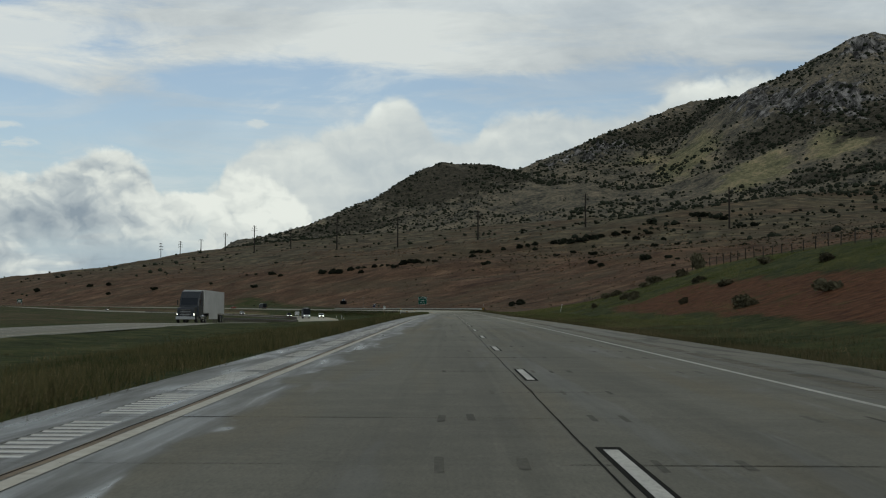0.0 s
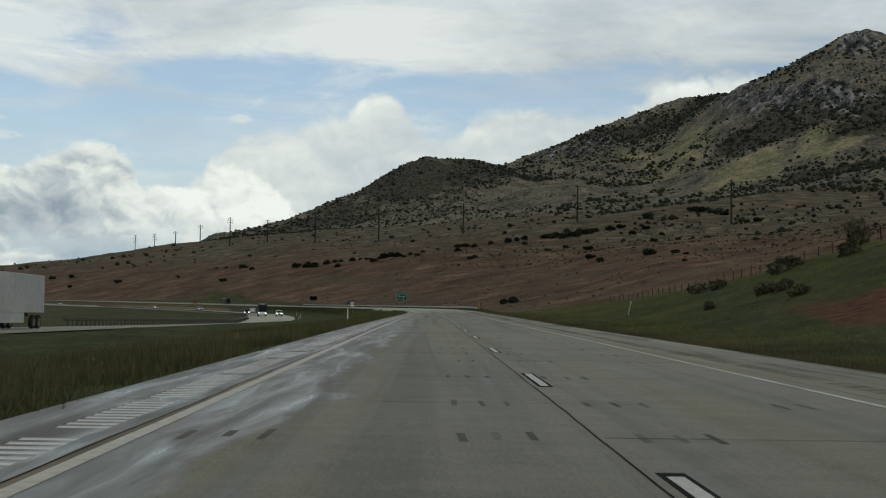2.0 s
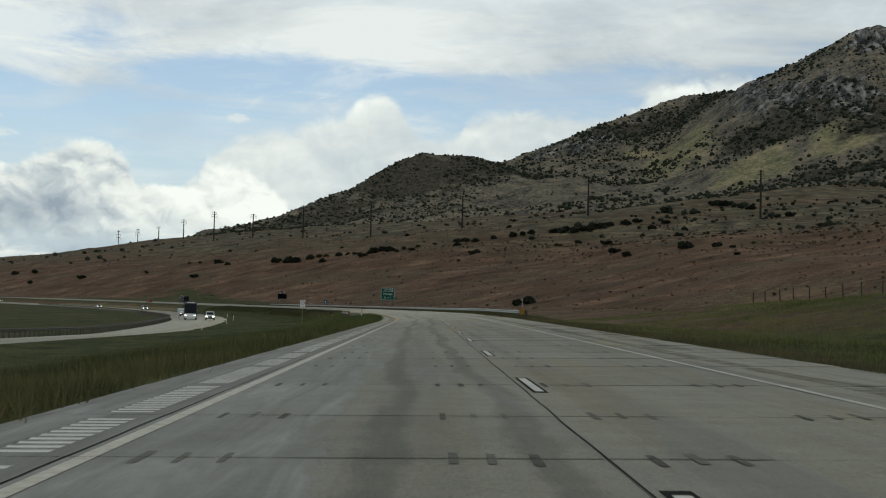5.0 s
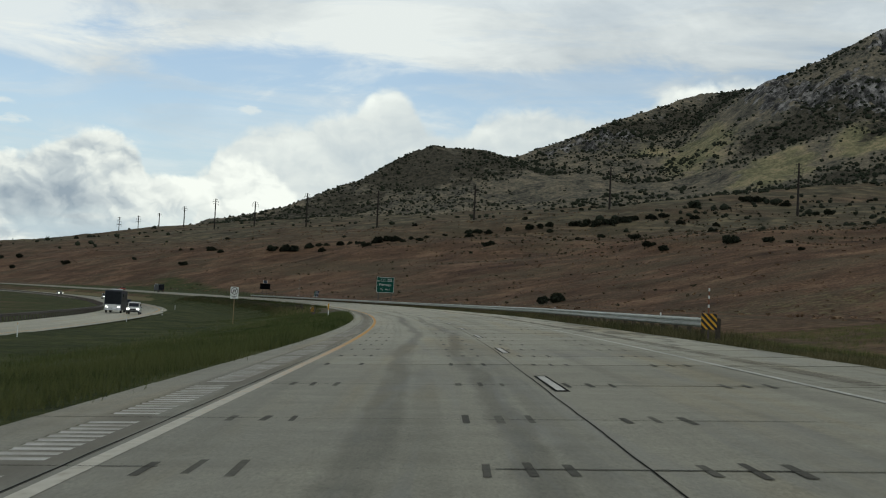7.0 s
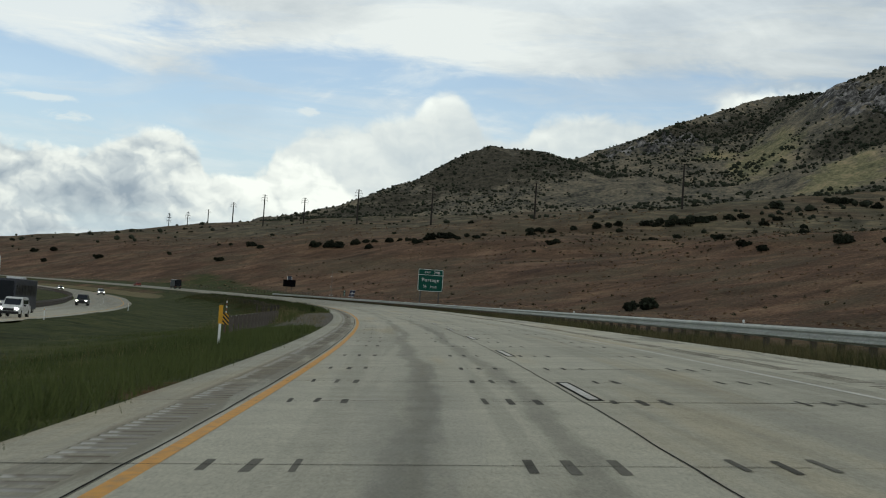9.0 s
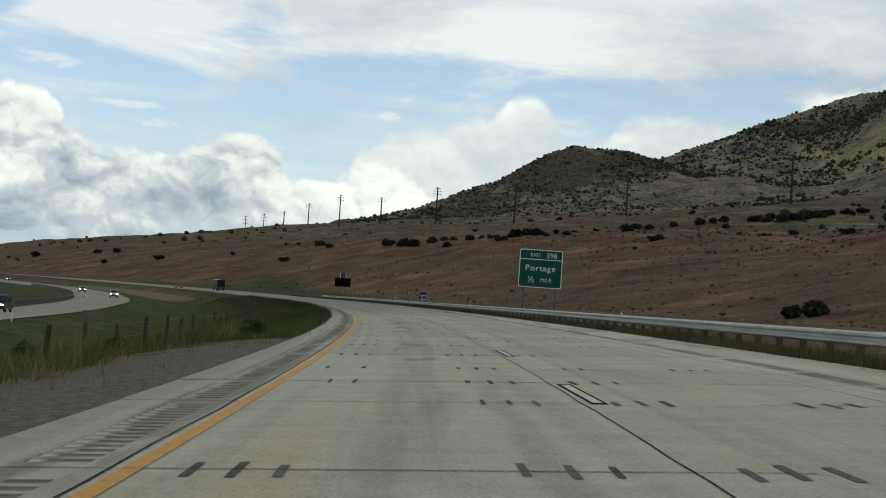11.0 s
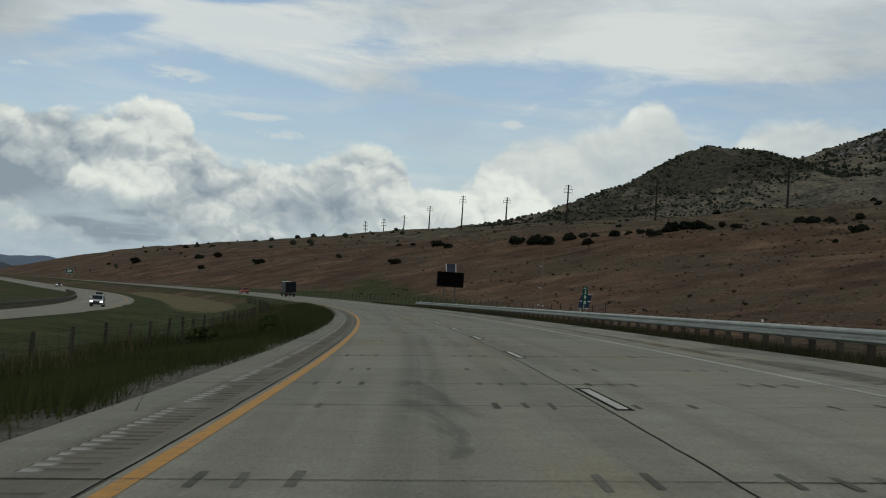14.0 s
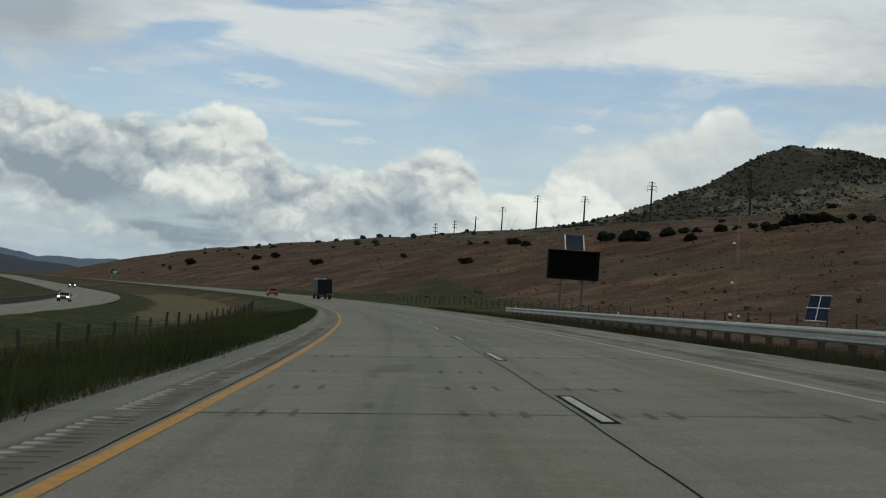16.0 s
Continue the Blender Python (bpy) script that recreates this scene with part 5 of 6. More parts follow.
def no_turn_sign():
    s, o = 376.2, -15.5
    m = stand(s, o)
    t = thing("no_turn_sign", "white no-turn sign above a smaller plate on a wooden post", "road sign", "", m)
    ztop = GRADE * s + 1.72 - m.translation.z
    W = 0.72
    p = part("panel", prism([(x, z + ztop - W / 2) for x, z in rounded(W, W, 0.07)], -0.012, 0.012), SIGNWHITE, t)
    ring = ring_plate(0.64, 0.64, 0.319, 0.06, -0.022, -0.013)
    rg = part("ring", ring, plain("sign_dark_ring", (0.035, 0.012, 0.012), 0.5), p)
    rg.location = (0, 0, ztop - W / 2)
    bar = part("slash", box(0.055, 0.008, 0.56, (0, -0.02, 0), 0, Matrix.Rotation(radians(45), 4, "Y")), plain("sign_dark_slash", (0.035, 0.012, 0.012), 0.5), p)
    bar.location = (0, 0, ztop - W / 2)
    arrow = bmesh.new()
    for x0, z0, x1, z1 in ((0.12, -0.22, 0.12, 0.08), (-0.12, -0.05, -0.12, 0.08)):
        box(0.075, 0.006, abs(z1 - z0), (x0, -0.016, (z0 + z1) / 2), bm=arrow)
    box(0.31, 0.006, 0.075, (0, -0.016, 0.12), bm=arrow)
    prism([(-0.23, -0.03), (-0.01, -0.03), (-0.12, -0.2)], -0.019, -0.013, arrow)
    ar = part("arrow", arrow, BLACK, p)
    ar.location = (0, 0, ztop - W / 2)
    ar.scale = (0.78, 1, 0.78)
    pl = part("plate", box(0.7, 0.02, 0.3, (0, 0, ztop - W - 0.18), 0.005), SIGNWHITE, t)
    for i, w in enumerate((0.5, 0.4)):
        part("bar", box(w, 0.006, 0.05, (0, -0.013, ztop - W - 0.14 - 0.12 * i)), BLACK, pl)
    part("post", box(0.065, 0.065, ztop + 0.3, (0, 0.047, ztop / 2 - 0.15), 0.006), plain("sign_post_wood", (0.30, 0.22, 0.12), 0.8), t)


no_turn_sign()


def delineator(s, o, h, kind, lean=0.0, yaw=0.0):
    """Slim roadside post: 'yellow' with a yellow upper blade, 'white' all white, 'round' with a round reflector."""
    lab = {"yellow": "white flexible post with a yellow upper blade", "tip": "white flexible post with a small amber reflector on top", "white": "slim white roadside post", "round": "leaning steel roadside post with a round reflector"}[kind]
    t = thing("delineator", lab, "road marker", "roadside posts", stand(s, o, yaw) @ Matrix.Rotation(radians(lean), 4, "Y"))
    w = 0.09 if kind in ("yellow", "tip") else 0.08
    cut = {"yellow": 0.55, "tip": 0.84}.get(kind, 1.0)
    part("post", box(w * 0.8, 0.02, h * cut + 0.2, (0, 0, h * cut / 2 - 0.1), 0.006), SIGNWHITE if kind != "round" else STEEL, t)
    if kind == "yellow":
        part("blade", box(w * 1.25, 0.025, h * 0.46, (0, 0, h * 0.77), 0.008), YELLOW, t)
    elif kind == "tip":
        part("blade", box(w * 1.15, 0.025, h * 0.17, (0, 0, h * 0.91), 0.008), YELLOW, t, "amber reflector")
    elif kind == "round":
        k = tube((0, -0.03, h - 0.04), (0, -0.01, h - 0.04), 0.055, n=14)
        part("reflector", k, SIGNWHITE, t)
    else:
        part("reflector", box(w * 0.6, 0.01, 0.12, (0, -0.013, h - 0.1), 0.002), YELLOW, t)


delineator(160.4, -6.7, 1.05, "tip")
delineator(369.6, -7.1, 1.12, "yellow")
delineator(179.0, 14.5, 1.15, "round", 12)
for s in (345, 396, 440, 505):
    delineator(s, float(near_edge(s)) + 1.4, 1.0, "white")


# ---------------------------------------------------------------- fences
def fence(name, label, s0, s1, gap, o_of, height, radius, wires, seed):
    rnd = random.Random(seed)
    f = thing(name, label, "fence")
    shapes = []
    for i in range(3):
        k = tube((0, 0, -0.35), (rnd.uniform(-0.03, 0.03), rnd.uniform(-0.03, 0.03), height * rnd.uniform(0.92, 1.08)), radius * rnd.uniform(0.9, 1.15), radius * 0.85, n=8)
        shapes.append(mesh_of("post", k, POSTWOOD))
    tops, s = [], s0
    while s <= s1:
        o = o_of(s) + rnd.uniform(-0.08, 0.08)
        x, y, a = road_xy(s, o)
        x, y = float(x), float(y)
        z = drop_z(x, y)
        p = part("post", shapes[rnd.randrange(3)], None, f)
        p.matrix_basis = Matrix.Translation((x, y, z)) @ Euler((rnd.uniform(-0.05, 0.05), rnd.uniform(-0.05, 0.05), rnd.random() * 6)).to_matrix().to_4x4()
        tops.append(Vector((x, y, z)))
        s += gap
    for h in wires:
        cu = bpy.data.curves.new("wire", "CURVE")
        cu.dimensions, cu.bevel_depth, cu.bevel_resolution = "3D", 0.006, 0
        sp = cu.splines.new("POLY")
        sp.points.add(len(tops) - 1)
        for pt, v in zip(sp.points, tops):
            pt.co = (v.x, v.y, v.z + height * h, 1)
        cu.materials.append(DARKSTEEL)
        w = new("wire", cu)
        w.parent = f


fence("median_fence", "row of dark wooden posts with wire along the grass median", 412, 760, 3.8, lambda s: -9.6 - 1.2 * float(smooth(440, 520, s)), 1.0, 0.062, (0.55, 0.9), 5)
fence("roadside_fence", "wire fence on weathered posts along the hillside", 84, 322, 4.2, lambda s: float(np.interp(s, [84, 240, 330, 620, 700, 880], [36, 35, 33, 31, 25, 27])), 1.35, 0.065, (0.3, 0.55, 0.8, 0.97), 6)

fence("roadside_fence", "wire fence on weathered posts below the dry slope", 664, 880, 4.2, lambda s: float(np.interp(s, [610, 700, 880], [31, 25, 27])), 1.3, 0.06, (0.3, 0.55, 0.8, 0.97), 9)

# ---------------------------------------------------------------- power line
def power_pole_parts(H):
    t = thing("power_pole", "tall dark transmission pole with three crossarms", "utility pole", "transmission poles")
    part("shaft", tube((0, 0, -2), (0, 0, H), 0.95, 0.6, 10), POLEWOOD, t)
    for z, w in ((0.975, 3.6), (0.90, 5.4), (0.825, 5.4)):
        a = part("crossarm", box(w * 1.6, 0.32, 0.36, (0, 0, H * z), 0.04), POLEWOOD, t)
        for x in (-0.75, 0.75):
            part("insulator", tube((x * w, 0, H * z - 1.9), (x * w, 0, H * z - 0.1), 0.16, 0.12, 6), DARKSTEEL, a)
    return t


first = power_pole_parts(37)
spots = [(255, 1180, 123), (138, 1307, 128), (33, 1439, 121), (-61, 1576, 125), (-147, 1720, 132), (-226, 1870, 132), (-302, 2028, 146), (-376, 2195, 146), (-450, 2370, 146), (-526, 2556, 152), (-607, 2751, 160)]
line_dir = math.atan2(862, 1571)
for i, (x, y, top_z) in enumerate(spots):
    z = drop_z(x, y) - 0.2
    m = Matrix.Translation((x, y, z)) @ Matrix.Rotation(line_dir, 4, "Z") @ Matrix.Diagonal((1, 1, (top_z - z) / 37, 1))
    if i == 0:
        first.matrix_basis = m
    else:
        copy_thing(first, m)

# ---------------------------------------------------------------- trees and scrub
JUNIPER = surface("juniper_foliage", [(0.3, (0.013, 0.017, 0.012)), (0.7, (0.040, 0.046, 0.030))], 1.2, 0.9, 0.4, rand=0.3, spec=0.1, big=0.3, big_scale=0.3, coords="World")
SAGE = surface("grey_scrub", [(0.3, (0.022, 0.022, 0.014)), (0.7, (0.075, 0.070, 0.045))], 1.4, 0.9, 0.4, rand=0.3, spec=0.1, coords="World")
BANKBUSH = surface("bank_bush_leaves", [(0.3, (0.050, 0.048, 0.030)), (0.7, (0.15, 0.135, 0.088))], 1.4, 0.9, 0.4, rand=0.3, spec=0.1, coords="World")
TUSSOCK = surface("dry_tussock", [(0.36, (0.13, 0.082, 0.054)), (0.5, (0.21, 0.138, 0.088)), (0.62, (0.31, 0.215, 0.135))], 0.35, 0.95, 0.3, spec=0.1, coords="World")
BARK = surface("juniper_bark", [(0.3, (0.04, 0.03, 0.022)), (0.7, (0.10, 0.075, 0.055))], 6, 0.9, 0.5)


def leaf_cloud(rng, centre, radius, n, leaf, squash=0.8):
    """Triangles facing all ways on and in a lumpy shell."""
    d = rng.normal(size=(n, 3))
    d /= np.linalg.norm(d, axis=1)[:, None]
    lump = 0.78 + 0.3 * np.sin(3.1 * d[:, 0] + 5 * d[:, 2] + rng.uniform(0, 6)) * np.sin(4.3 * d[:, 1] + rng.uniform(0, 6))
    p = d * (radius * lump * rng.uniform(0.45, 1.02, n) ** 0.5)[:, None] * np.array([1, 1, squash]) + np.asarray(centre)
    u = rng.normal(size=(n, 3))
    u /= np.linalg.norm(u, axis=1)[:, None]
    w = np.cross(u, rng.normal(size=(n, 3)))
    w /= np.linalg.norm(w, axis=1)[:, None]
    size = leaf * rng.uniform(0.6, 1.4, n)[:, None]
    return np.stack([p - u * size, p + u * size * 0.6 + w * size, p + u * size * 0.6 - w * size], 1).reshape(-1, 3)


def tri_mesh(name, v, material):
    v = np.asarray(v, np.float32)
    n = len(v) // 3
    me = bpy.data.meshes.new(name)
    me.vertices.add(len(v))
    me.vertices.foreach_set("co", v.ravel())
    me.loops.add(3 * n)
    me.loops.foreach_set("vertex_index", np.arange(3 * n))
    me.polygons.add(n)
    me.polygons.foreach_set("loop_start", np.arange(0, 3 * n, 3))
    me.polygons.foreach_set("loop_total", np.full(n, 3))
    me.update()
    me.materials.append(material)
    return me


def juniper_shape(seed, leaves=JUNIPER):
    """Crown and trunk meshes of a juniper about 4 m across."""
    rng = np.random.default_rng(seed)
    vs = []
    n = rng.integers(5, 9)
    k = bmesh.new()
    for i in range(n):
        a, r = rng.uniform(0, 6.28), rng.uniform(0.2, 1.35)
        c = np.array([r * math.cos(a), r * math.sin(a), rng.uniform(0.45, 1.55) - 0.25 * r])
        vs.append(leaf_cloud(rng, c, rng.uniform(0.75, 1.15), 170, 0.25, 0.85))
    tube((0, 0, -0.4), (0.05, 0.03, 1.1), 0.2, 0.08, 8, k)
    return tri_mesh("crown", np.concatenate(vs), leaves), mesh_of("trunk", k, BARK)


def plant_junipers():
    shapes = [juniper_shape(40 + i) for i in range(6)]
    rnd = random.Random(12)
    lower = [(-404, 1468, 6.6), (-369, 1418, 7.6), (-347, 1330, 5.0), (-287, 1270, 6.8), (-167, 1120, 6.0), (-189, 1222, 2.5), (-179, 1213, 2.8), (-162, 1198, 6.6), (-150, 1165, 4.4), (-481, 1521, 9.0),
             (-520, 1556, 4.6), (-221, 1214, 4.0), (-477, 1684, 4.3), (-557, 1771, 4.1), (-574, 1752, 3.5), (30, 984, 4.4), (104, 1084, 4.6), (108, 974, 6.2), (90, 813, 5.4), (93, 796, 4.8), (151, 1097, 3.9), (119, 786, 6.8),
             (130, 772, 3.9), (130, 741, 2.6), (117, 678, 2.1), (31.0, 640, 4.6), (35.2, 642, 5.2)]
    row = [(-107, 1104, 6.4), (-97, 1096, 7.4), (-91, 1091, 7.4), (-82, 1095, 5.6), (-76, 1098, 5.0), (-72, 1074, 4.6), (-71, 1098, 3.5), (-62, 1095, 5.4), (-56, 1096, 3.5), (-50, 1077, 3.4), (-44, 1056, 5.2), (-37, 1064, 7.4),
           (-31, 1073, 6.4), (-26, 1059, 6.4), (-21, 1053, 3.9), (-16, 1062, 4.3), (-11, 1055, 3.9), (-7, 1140, 3.3), (5, 1156, 3.0), (22, 1162, 5.6), (28, 1163, 5.6), (36, 1158, 6.2), (49, 1158, 4.8), (76, 1133, 5.4)]
    upper = [(63, 1151, 6.4), (70, 1150, 7.0), (78, 1162, 7.0), (95, 1167, 7.6), (103, 1162, 8.2), (110, 1157, 7.6), (119, 1157, 9.0), (128, 1160, 7.0), (136, 1167, 8.0), (156, 1208, 9.0), (166, 1212, 8.0), (165, 1142, 5.8),
             (194, 1250, 9.0), (184, 1189, 6.2), (247, 1302, 9.5), (252, 1293, 9.5), (260, 1299, 7.5), (279, 1183, 7.6), (269, 1184, 5.2), (265, 1249, 7.4)]
    places = lower + row + upper
    for i in range(130):
        s, o = rnd.uniform(560, 1900), rnd.uniform(190, 700)
        x, y, _ = road_xy(s, o)
        if vnoise(np.array(float(x) / 90), np.array(float(y) / 90), 3) > 0.42:
            places.append((float(x), float(y), rnd.uniform(2.2, 5.6)))
    for x, y, w in places:
        crown, trunk = rnd.choice(shapes)
        t = thing("juniper", "dark green juniper bush on the dry slope", "tree", "junipers on the hillside")
        c = part("crown", crown, None, t)
        part("trunk", trunk, None, t)
        f = w / 3.3
        t.matrix_basis = Matrix.Translation((x, y, drop_z(x, y) - 0.1)) @ Matrix.Rotation(rnd.random() * 6.28, 4, "Z") @ Matrix.Diagonal((f * rnd.uniform(0.9, 1.25), f, f * rnd.uniform(0.75, 1.0), 1))


plant_junipers()


def scatter_scrub():
    """Countless bushes: low scrub on the slope, trees over the mountain."""
    rng = np.random.default_rng(7)

    def low(n):
        """Small closed bush shapes as triangles, unit radius."""
        return [leaf_cloud(np.random.default_rng(300 + i), (0, 0, 0.45), 0.85, n, 2.0 / math.sqrt(n) * 0.66, 0.75) for i in range(5)]

    def clump(n):
        """Lumpy crowns of unit radius with a few loose sprays round them."""
        out = []
        for i in range(7):
            r_ = np.random.default_rng(500 + i)
            b = bmesh.new()
            bmesh.ops.create_icosphere(b, subdivisions=1, radius=0.82)
            co = {v: np.array(v.co) * r_.uniform(0.72, 1.2) * np.array([1.1, 1.0, 0.85]) + np.array([0, 0, 0.5]) for v in b.verts}
            core = np.array([co[v] for f in b.faces for v in f.verts])
            b.free()
            out.append(np.concatenate([core, leaf_cloud(r_, (0, 0, 0.5), 1.0, n - 20, 0.2, 0.85)]))
        return out
    for name, label, count, mat_, n in (("hillside_scrub", "low grey-brown scrub scattered over the slope", 3600, SAGE, 30), ("hillside_tussocks", "tufts of dry brown grass over the slope", 8000, TUSSOCK, 22), ("upper_slope_junipers", "dark junipers scattered over the upper slope", 1000, JUNIPER, 26), ("mountain_trees", "dark scattered junipers over the mountainside", 21000, JUNIPER, 30)):
        units = clump(n) if mat_ is JUNIPER else low(n)
        out = []
        made = 0
        for tries in range(count * 6):
            if made >= count:
                break
            if name == "hillside_tussocks":
                s, o = rng.uniform(230, 1500), 36 + 430 * rng.random() ** 1.15
                x, y, _ = road_xy(s, o)
                x, y = float(x), float(y)
                r = rng.uniform(0.22, 0.6) * (1 + o / 260)
            elif name == "upper_slope_junipers":
                s, o = rng.uniform(420, 1010), 365 + 600 * rng.random()
                x, y, _ = road_xy(s, o)
                x, y = float(x), float(y)
                if fbm(np.array(x / 120), np.array(y / 120), 3, 83) + 0.25 * rng.random() < 0.58:
                    continue
                r = rng.uniform(1.0, 2.6) * (1 + 0.8 * (rng.random() < 0.25))
            elif name == "hillside_scrub":
                s, o = rng.uniform(240, 1900), 66 + 520 * rng.random() ** 1.1
                if s > 1000 and rng.random() < 0.93:
                    continue
                x, y, _ = road_xy(s, o)
                x, y = float(x), float(y)
                if vnoise(np.array(x / 55), np.array(y / 55), 13) + 0.25 * rng.random() < 0.50 - 0.12 * (o > 180):
                    continue
                if o < 190 and rng.random() < 0.7:
                    continue
                r = rng.uniform(0.35, 0.9) * (1 + 0.9 * (o > 230) * rng.random())
            else:
                x, y = rng.uniform(-760, 1450), rng.uniform(1450, 4150)
                if x / y > 0.42 or x / y < -0.36:
                    continue
                if y < 2500 and x < 150 and rng.random() < 0.94:
                    continue
                dens = 0.5 + 1.5 * (fbm(np.array(x / 190), np.array(y / 190), 5, 61, 0.62) - 0.5)
                cr, md, wd = ZONES[0](x, y)
                if dens + 0.22 * rng.random() + 0.3 * wd * (wd > 0.3) - 0.10 * md - 0.03 * cr < 0.55:
                    continue
                r = rng.uniform(1.2, 2.7) * (1 + 0.4 * (y > 2600)) * (1 + 0.8 * (rng.random() < 0.15)) * (1 + 0.2 * wd) * (0.85 if x < 250 else 1.15)
            z = drop_z(x, y)
            a = rng.uniform(0, 6.28)
            c, si = math.cos(a) * r, math.sin(a) * r
            u = units[rng.integers(0, len(units))]
            v = np.empty_like(u)
            v[:, 0] = u[:, 0] * c - u[:, 1] * si + x
            v[:, 1] = u[:, 0] * si + u[:, 1] * c + y
            v[:, 2] = u[:, 2] * r * rng.uniform(0.7, 1.1) * (0.5 if mat_ is TUSSOCK else 1) + z
            out.append(v)
            made += 1
        tagged(new(name, tri_mesh(name, np.concatenate(out), mat_)), label, "shrubs", kind="stuff")


scatter_scrub()


def bank_bushes():
    """Bushes and the small tree on the green bank beside the first stretch."""
    shapes = [juniper_shape(80 + i, BANKBUSH) for i in range(3)]
    rnd = random.Random(3)
    for s, o, w, h in ((182, 34.0, 2.5, 2.7), (189, 22, 2.2, 1.0), (184, 23, 1.7, 0.9), (161, 17, 1.1, 0.7), (179, 27.5, 2.6, 1.1), (176, 26, 2.2, 0.9), (162, 21, 1.9, 1.0), (160, 22, 1.5, 0.8), (153, 21, 1.7, 0.7),
                       (172, 30, 2.0, 1.1), (193, 30, 1.6, 0.8), (140, 26, 1.8, 0.8), (131, 31, 2.0, 0.9), (118, 24, 1.7, 0.7), (104, 29, 1.9, 0.8), (205, 26, 1.5, 0.7), (214, 29, 1.4, 0.7), (84, 18, 1.9, 0.9), (76, 21, 2.0, 1.0), (110, 19, 1.4, 0.7)):
        crown, trunk = rnd.choice(shapes)
        tall = h > 2
        t = thing("small_tree" if tall else "bank_bush", "small dark leafy tree on the grassy bank" if tall else "low grey-green bush on the grassy bank", "tree" if tall else "bush", "" if tall else "bushes on the bank")
        part("crown", crown, None, t)
        part("trunk", trunk, None, t)
        t.matrix_basis = stand(s, o, rnd.uniform(0, 360), 0.16 * h) @ Matrix.Diagonal((w / 4.2, w / 4.2, h / 2.0, 1))


bank_bushes()


# ---------------------------------------------------------------- grass
def grass_material(name, a, b, c, green=0.85):
    m = bpy.data.materials.new(name)
    m.use_nodes = True
    t = m.node_tree
    B = nodes_of(t)
    p = t.nodes["Principled BSDF"]
    r = B("NewGeometry")
    n = B("TexNoise", r.outputs["Position"])
    n.inputs["Scale"].default_value, n.inputs["Detail"].default_value = 0.16, 5
    lush = B("MapRange", B("SeparateXYZ", r.outputs["Position"]).outputs[1], 190.0, 310.0, 0.0, 1.0).outputs[0]
    f = B("Math", B("Math", n.outputs[0], 1.5, op="MULTIPLY").outputs[0], B("Math", r.outputs["Random Per Island"], 0.55, op="MULTIPLY").outputs[0], op="ADD").outputs[0]
    blade = B("ValToRGB", f, stops=[(0.62, a), (0.95, b), (1.28 / 1.3, c)]).outputs[0]
    tone = B("MixRGB", B("Math", lush, green, op="MULTIPLY").outputs[0], blade, B("ValToRGB", f, stops=[(0.62, (0.024, 0.040, 0.011)), (0.98, (0.082, 0.108, 0.034))]).outputs[0]).outputs[0]
    # blade tone multiplied down to 0.55 from y = 425 to 500
    darkened = B("MapRange", B("SeparateXYZ", r.outputs["Position"]).outputs[1], 425.0, 500.0, 1.0, 0.55).outputs[0]
    tone = B("MixRGB", 1.0, tone, darkened, blend="MULTIPLY").outputs[0]
    t.links.new(tone, p.inputs["Base Color"])
    p.inputs["Roughness"].default_value = 0.85
    p.inputs["Specular IOR Level"].default_value = 0.15
    return m


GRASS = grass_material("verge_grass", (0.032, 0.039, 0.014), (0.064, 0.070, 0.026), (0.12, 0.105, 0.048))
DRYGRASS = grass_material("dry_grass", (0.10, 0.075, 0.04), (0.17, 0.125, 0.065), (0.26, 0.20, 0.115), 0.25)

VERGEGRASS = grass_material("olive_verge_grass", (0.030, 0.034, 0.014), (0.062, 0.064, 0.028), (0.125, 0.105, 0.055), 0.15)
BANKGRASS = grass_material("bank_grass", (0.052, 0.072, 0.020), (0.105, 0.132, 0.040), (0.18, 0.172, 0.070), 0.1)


def grass(name, label, n, pick, height, material, seed):
    """Tufts of thin blades; pick gives arrays of s and o."""
    rng = np.random.default_rng(seed)
    s, o, hs = pick(rng, n)
    x, y, _ = road_xy(s, o)
    z = land(s, o) + (fbm(s / 3.1, o / 3.1, 4, 3) - 0.5) * 0.35 * smooth(6.0, 10, np.maximum(o, -5.15 - o + 5))
    blades = 10
    X, Y, Z, H = (np.repeat(q, blades) for q in (x, y, z, hs * height * rng.uniform(0.6, 1.3, len(s))))
    k = len(X)
    X, Y = X + rng.normal(0, 0.18, k), Y + rng.normal(0, 0.18, k)
    a = rng.uniform(0, 6.28, k)
    w = rng.uniform(0.004, 0.008, k) * (1 + H)
    lx, ly = rng.normal(0, 0.32, k) * H, rng.normal(0, 0.32, k) * H
    H = H * rng.uniform(0.55, 1.1, k)
    v = np.empty((k, 3, 3))
    v[:, 0] = np.stack([X - w * np.cos(a), Y - w * np.sin(a), Z - 0.05], 1)
    v[:, 1] = np.stack([X + w * np.cos(a), Y + w * np.sin(a), Z - 0.05], 1)
    v[:, 2] = np.stack([X + lx, Y + ly, Z + H], 1)
    tagged(new(name, tri_mesh(name, v.reshape(-1, 3), material)), label, "grass", kind="stuff")


def pick_median(rng, n):
    s = rng.uniform(2, 700, n)
    d = rng.exponential(3.6, n)
    keep = (d < 15) & ((s < 390) | (s > 446) | (d > 3.4))
    s, d = s[keep], d[keep]
    hs = 0.55 + 0.8 * fbm(s / 4.0, d / 3.0, 3, 15)
    return s, -5.35 - d - 0.35 * fbm(s / 2.0, s * 0, 2, 16), hs


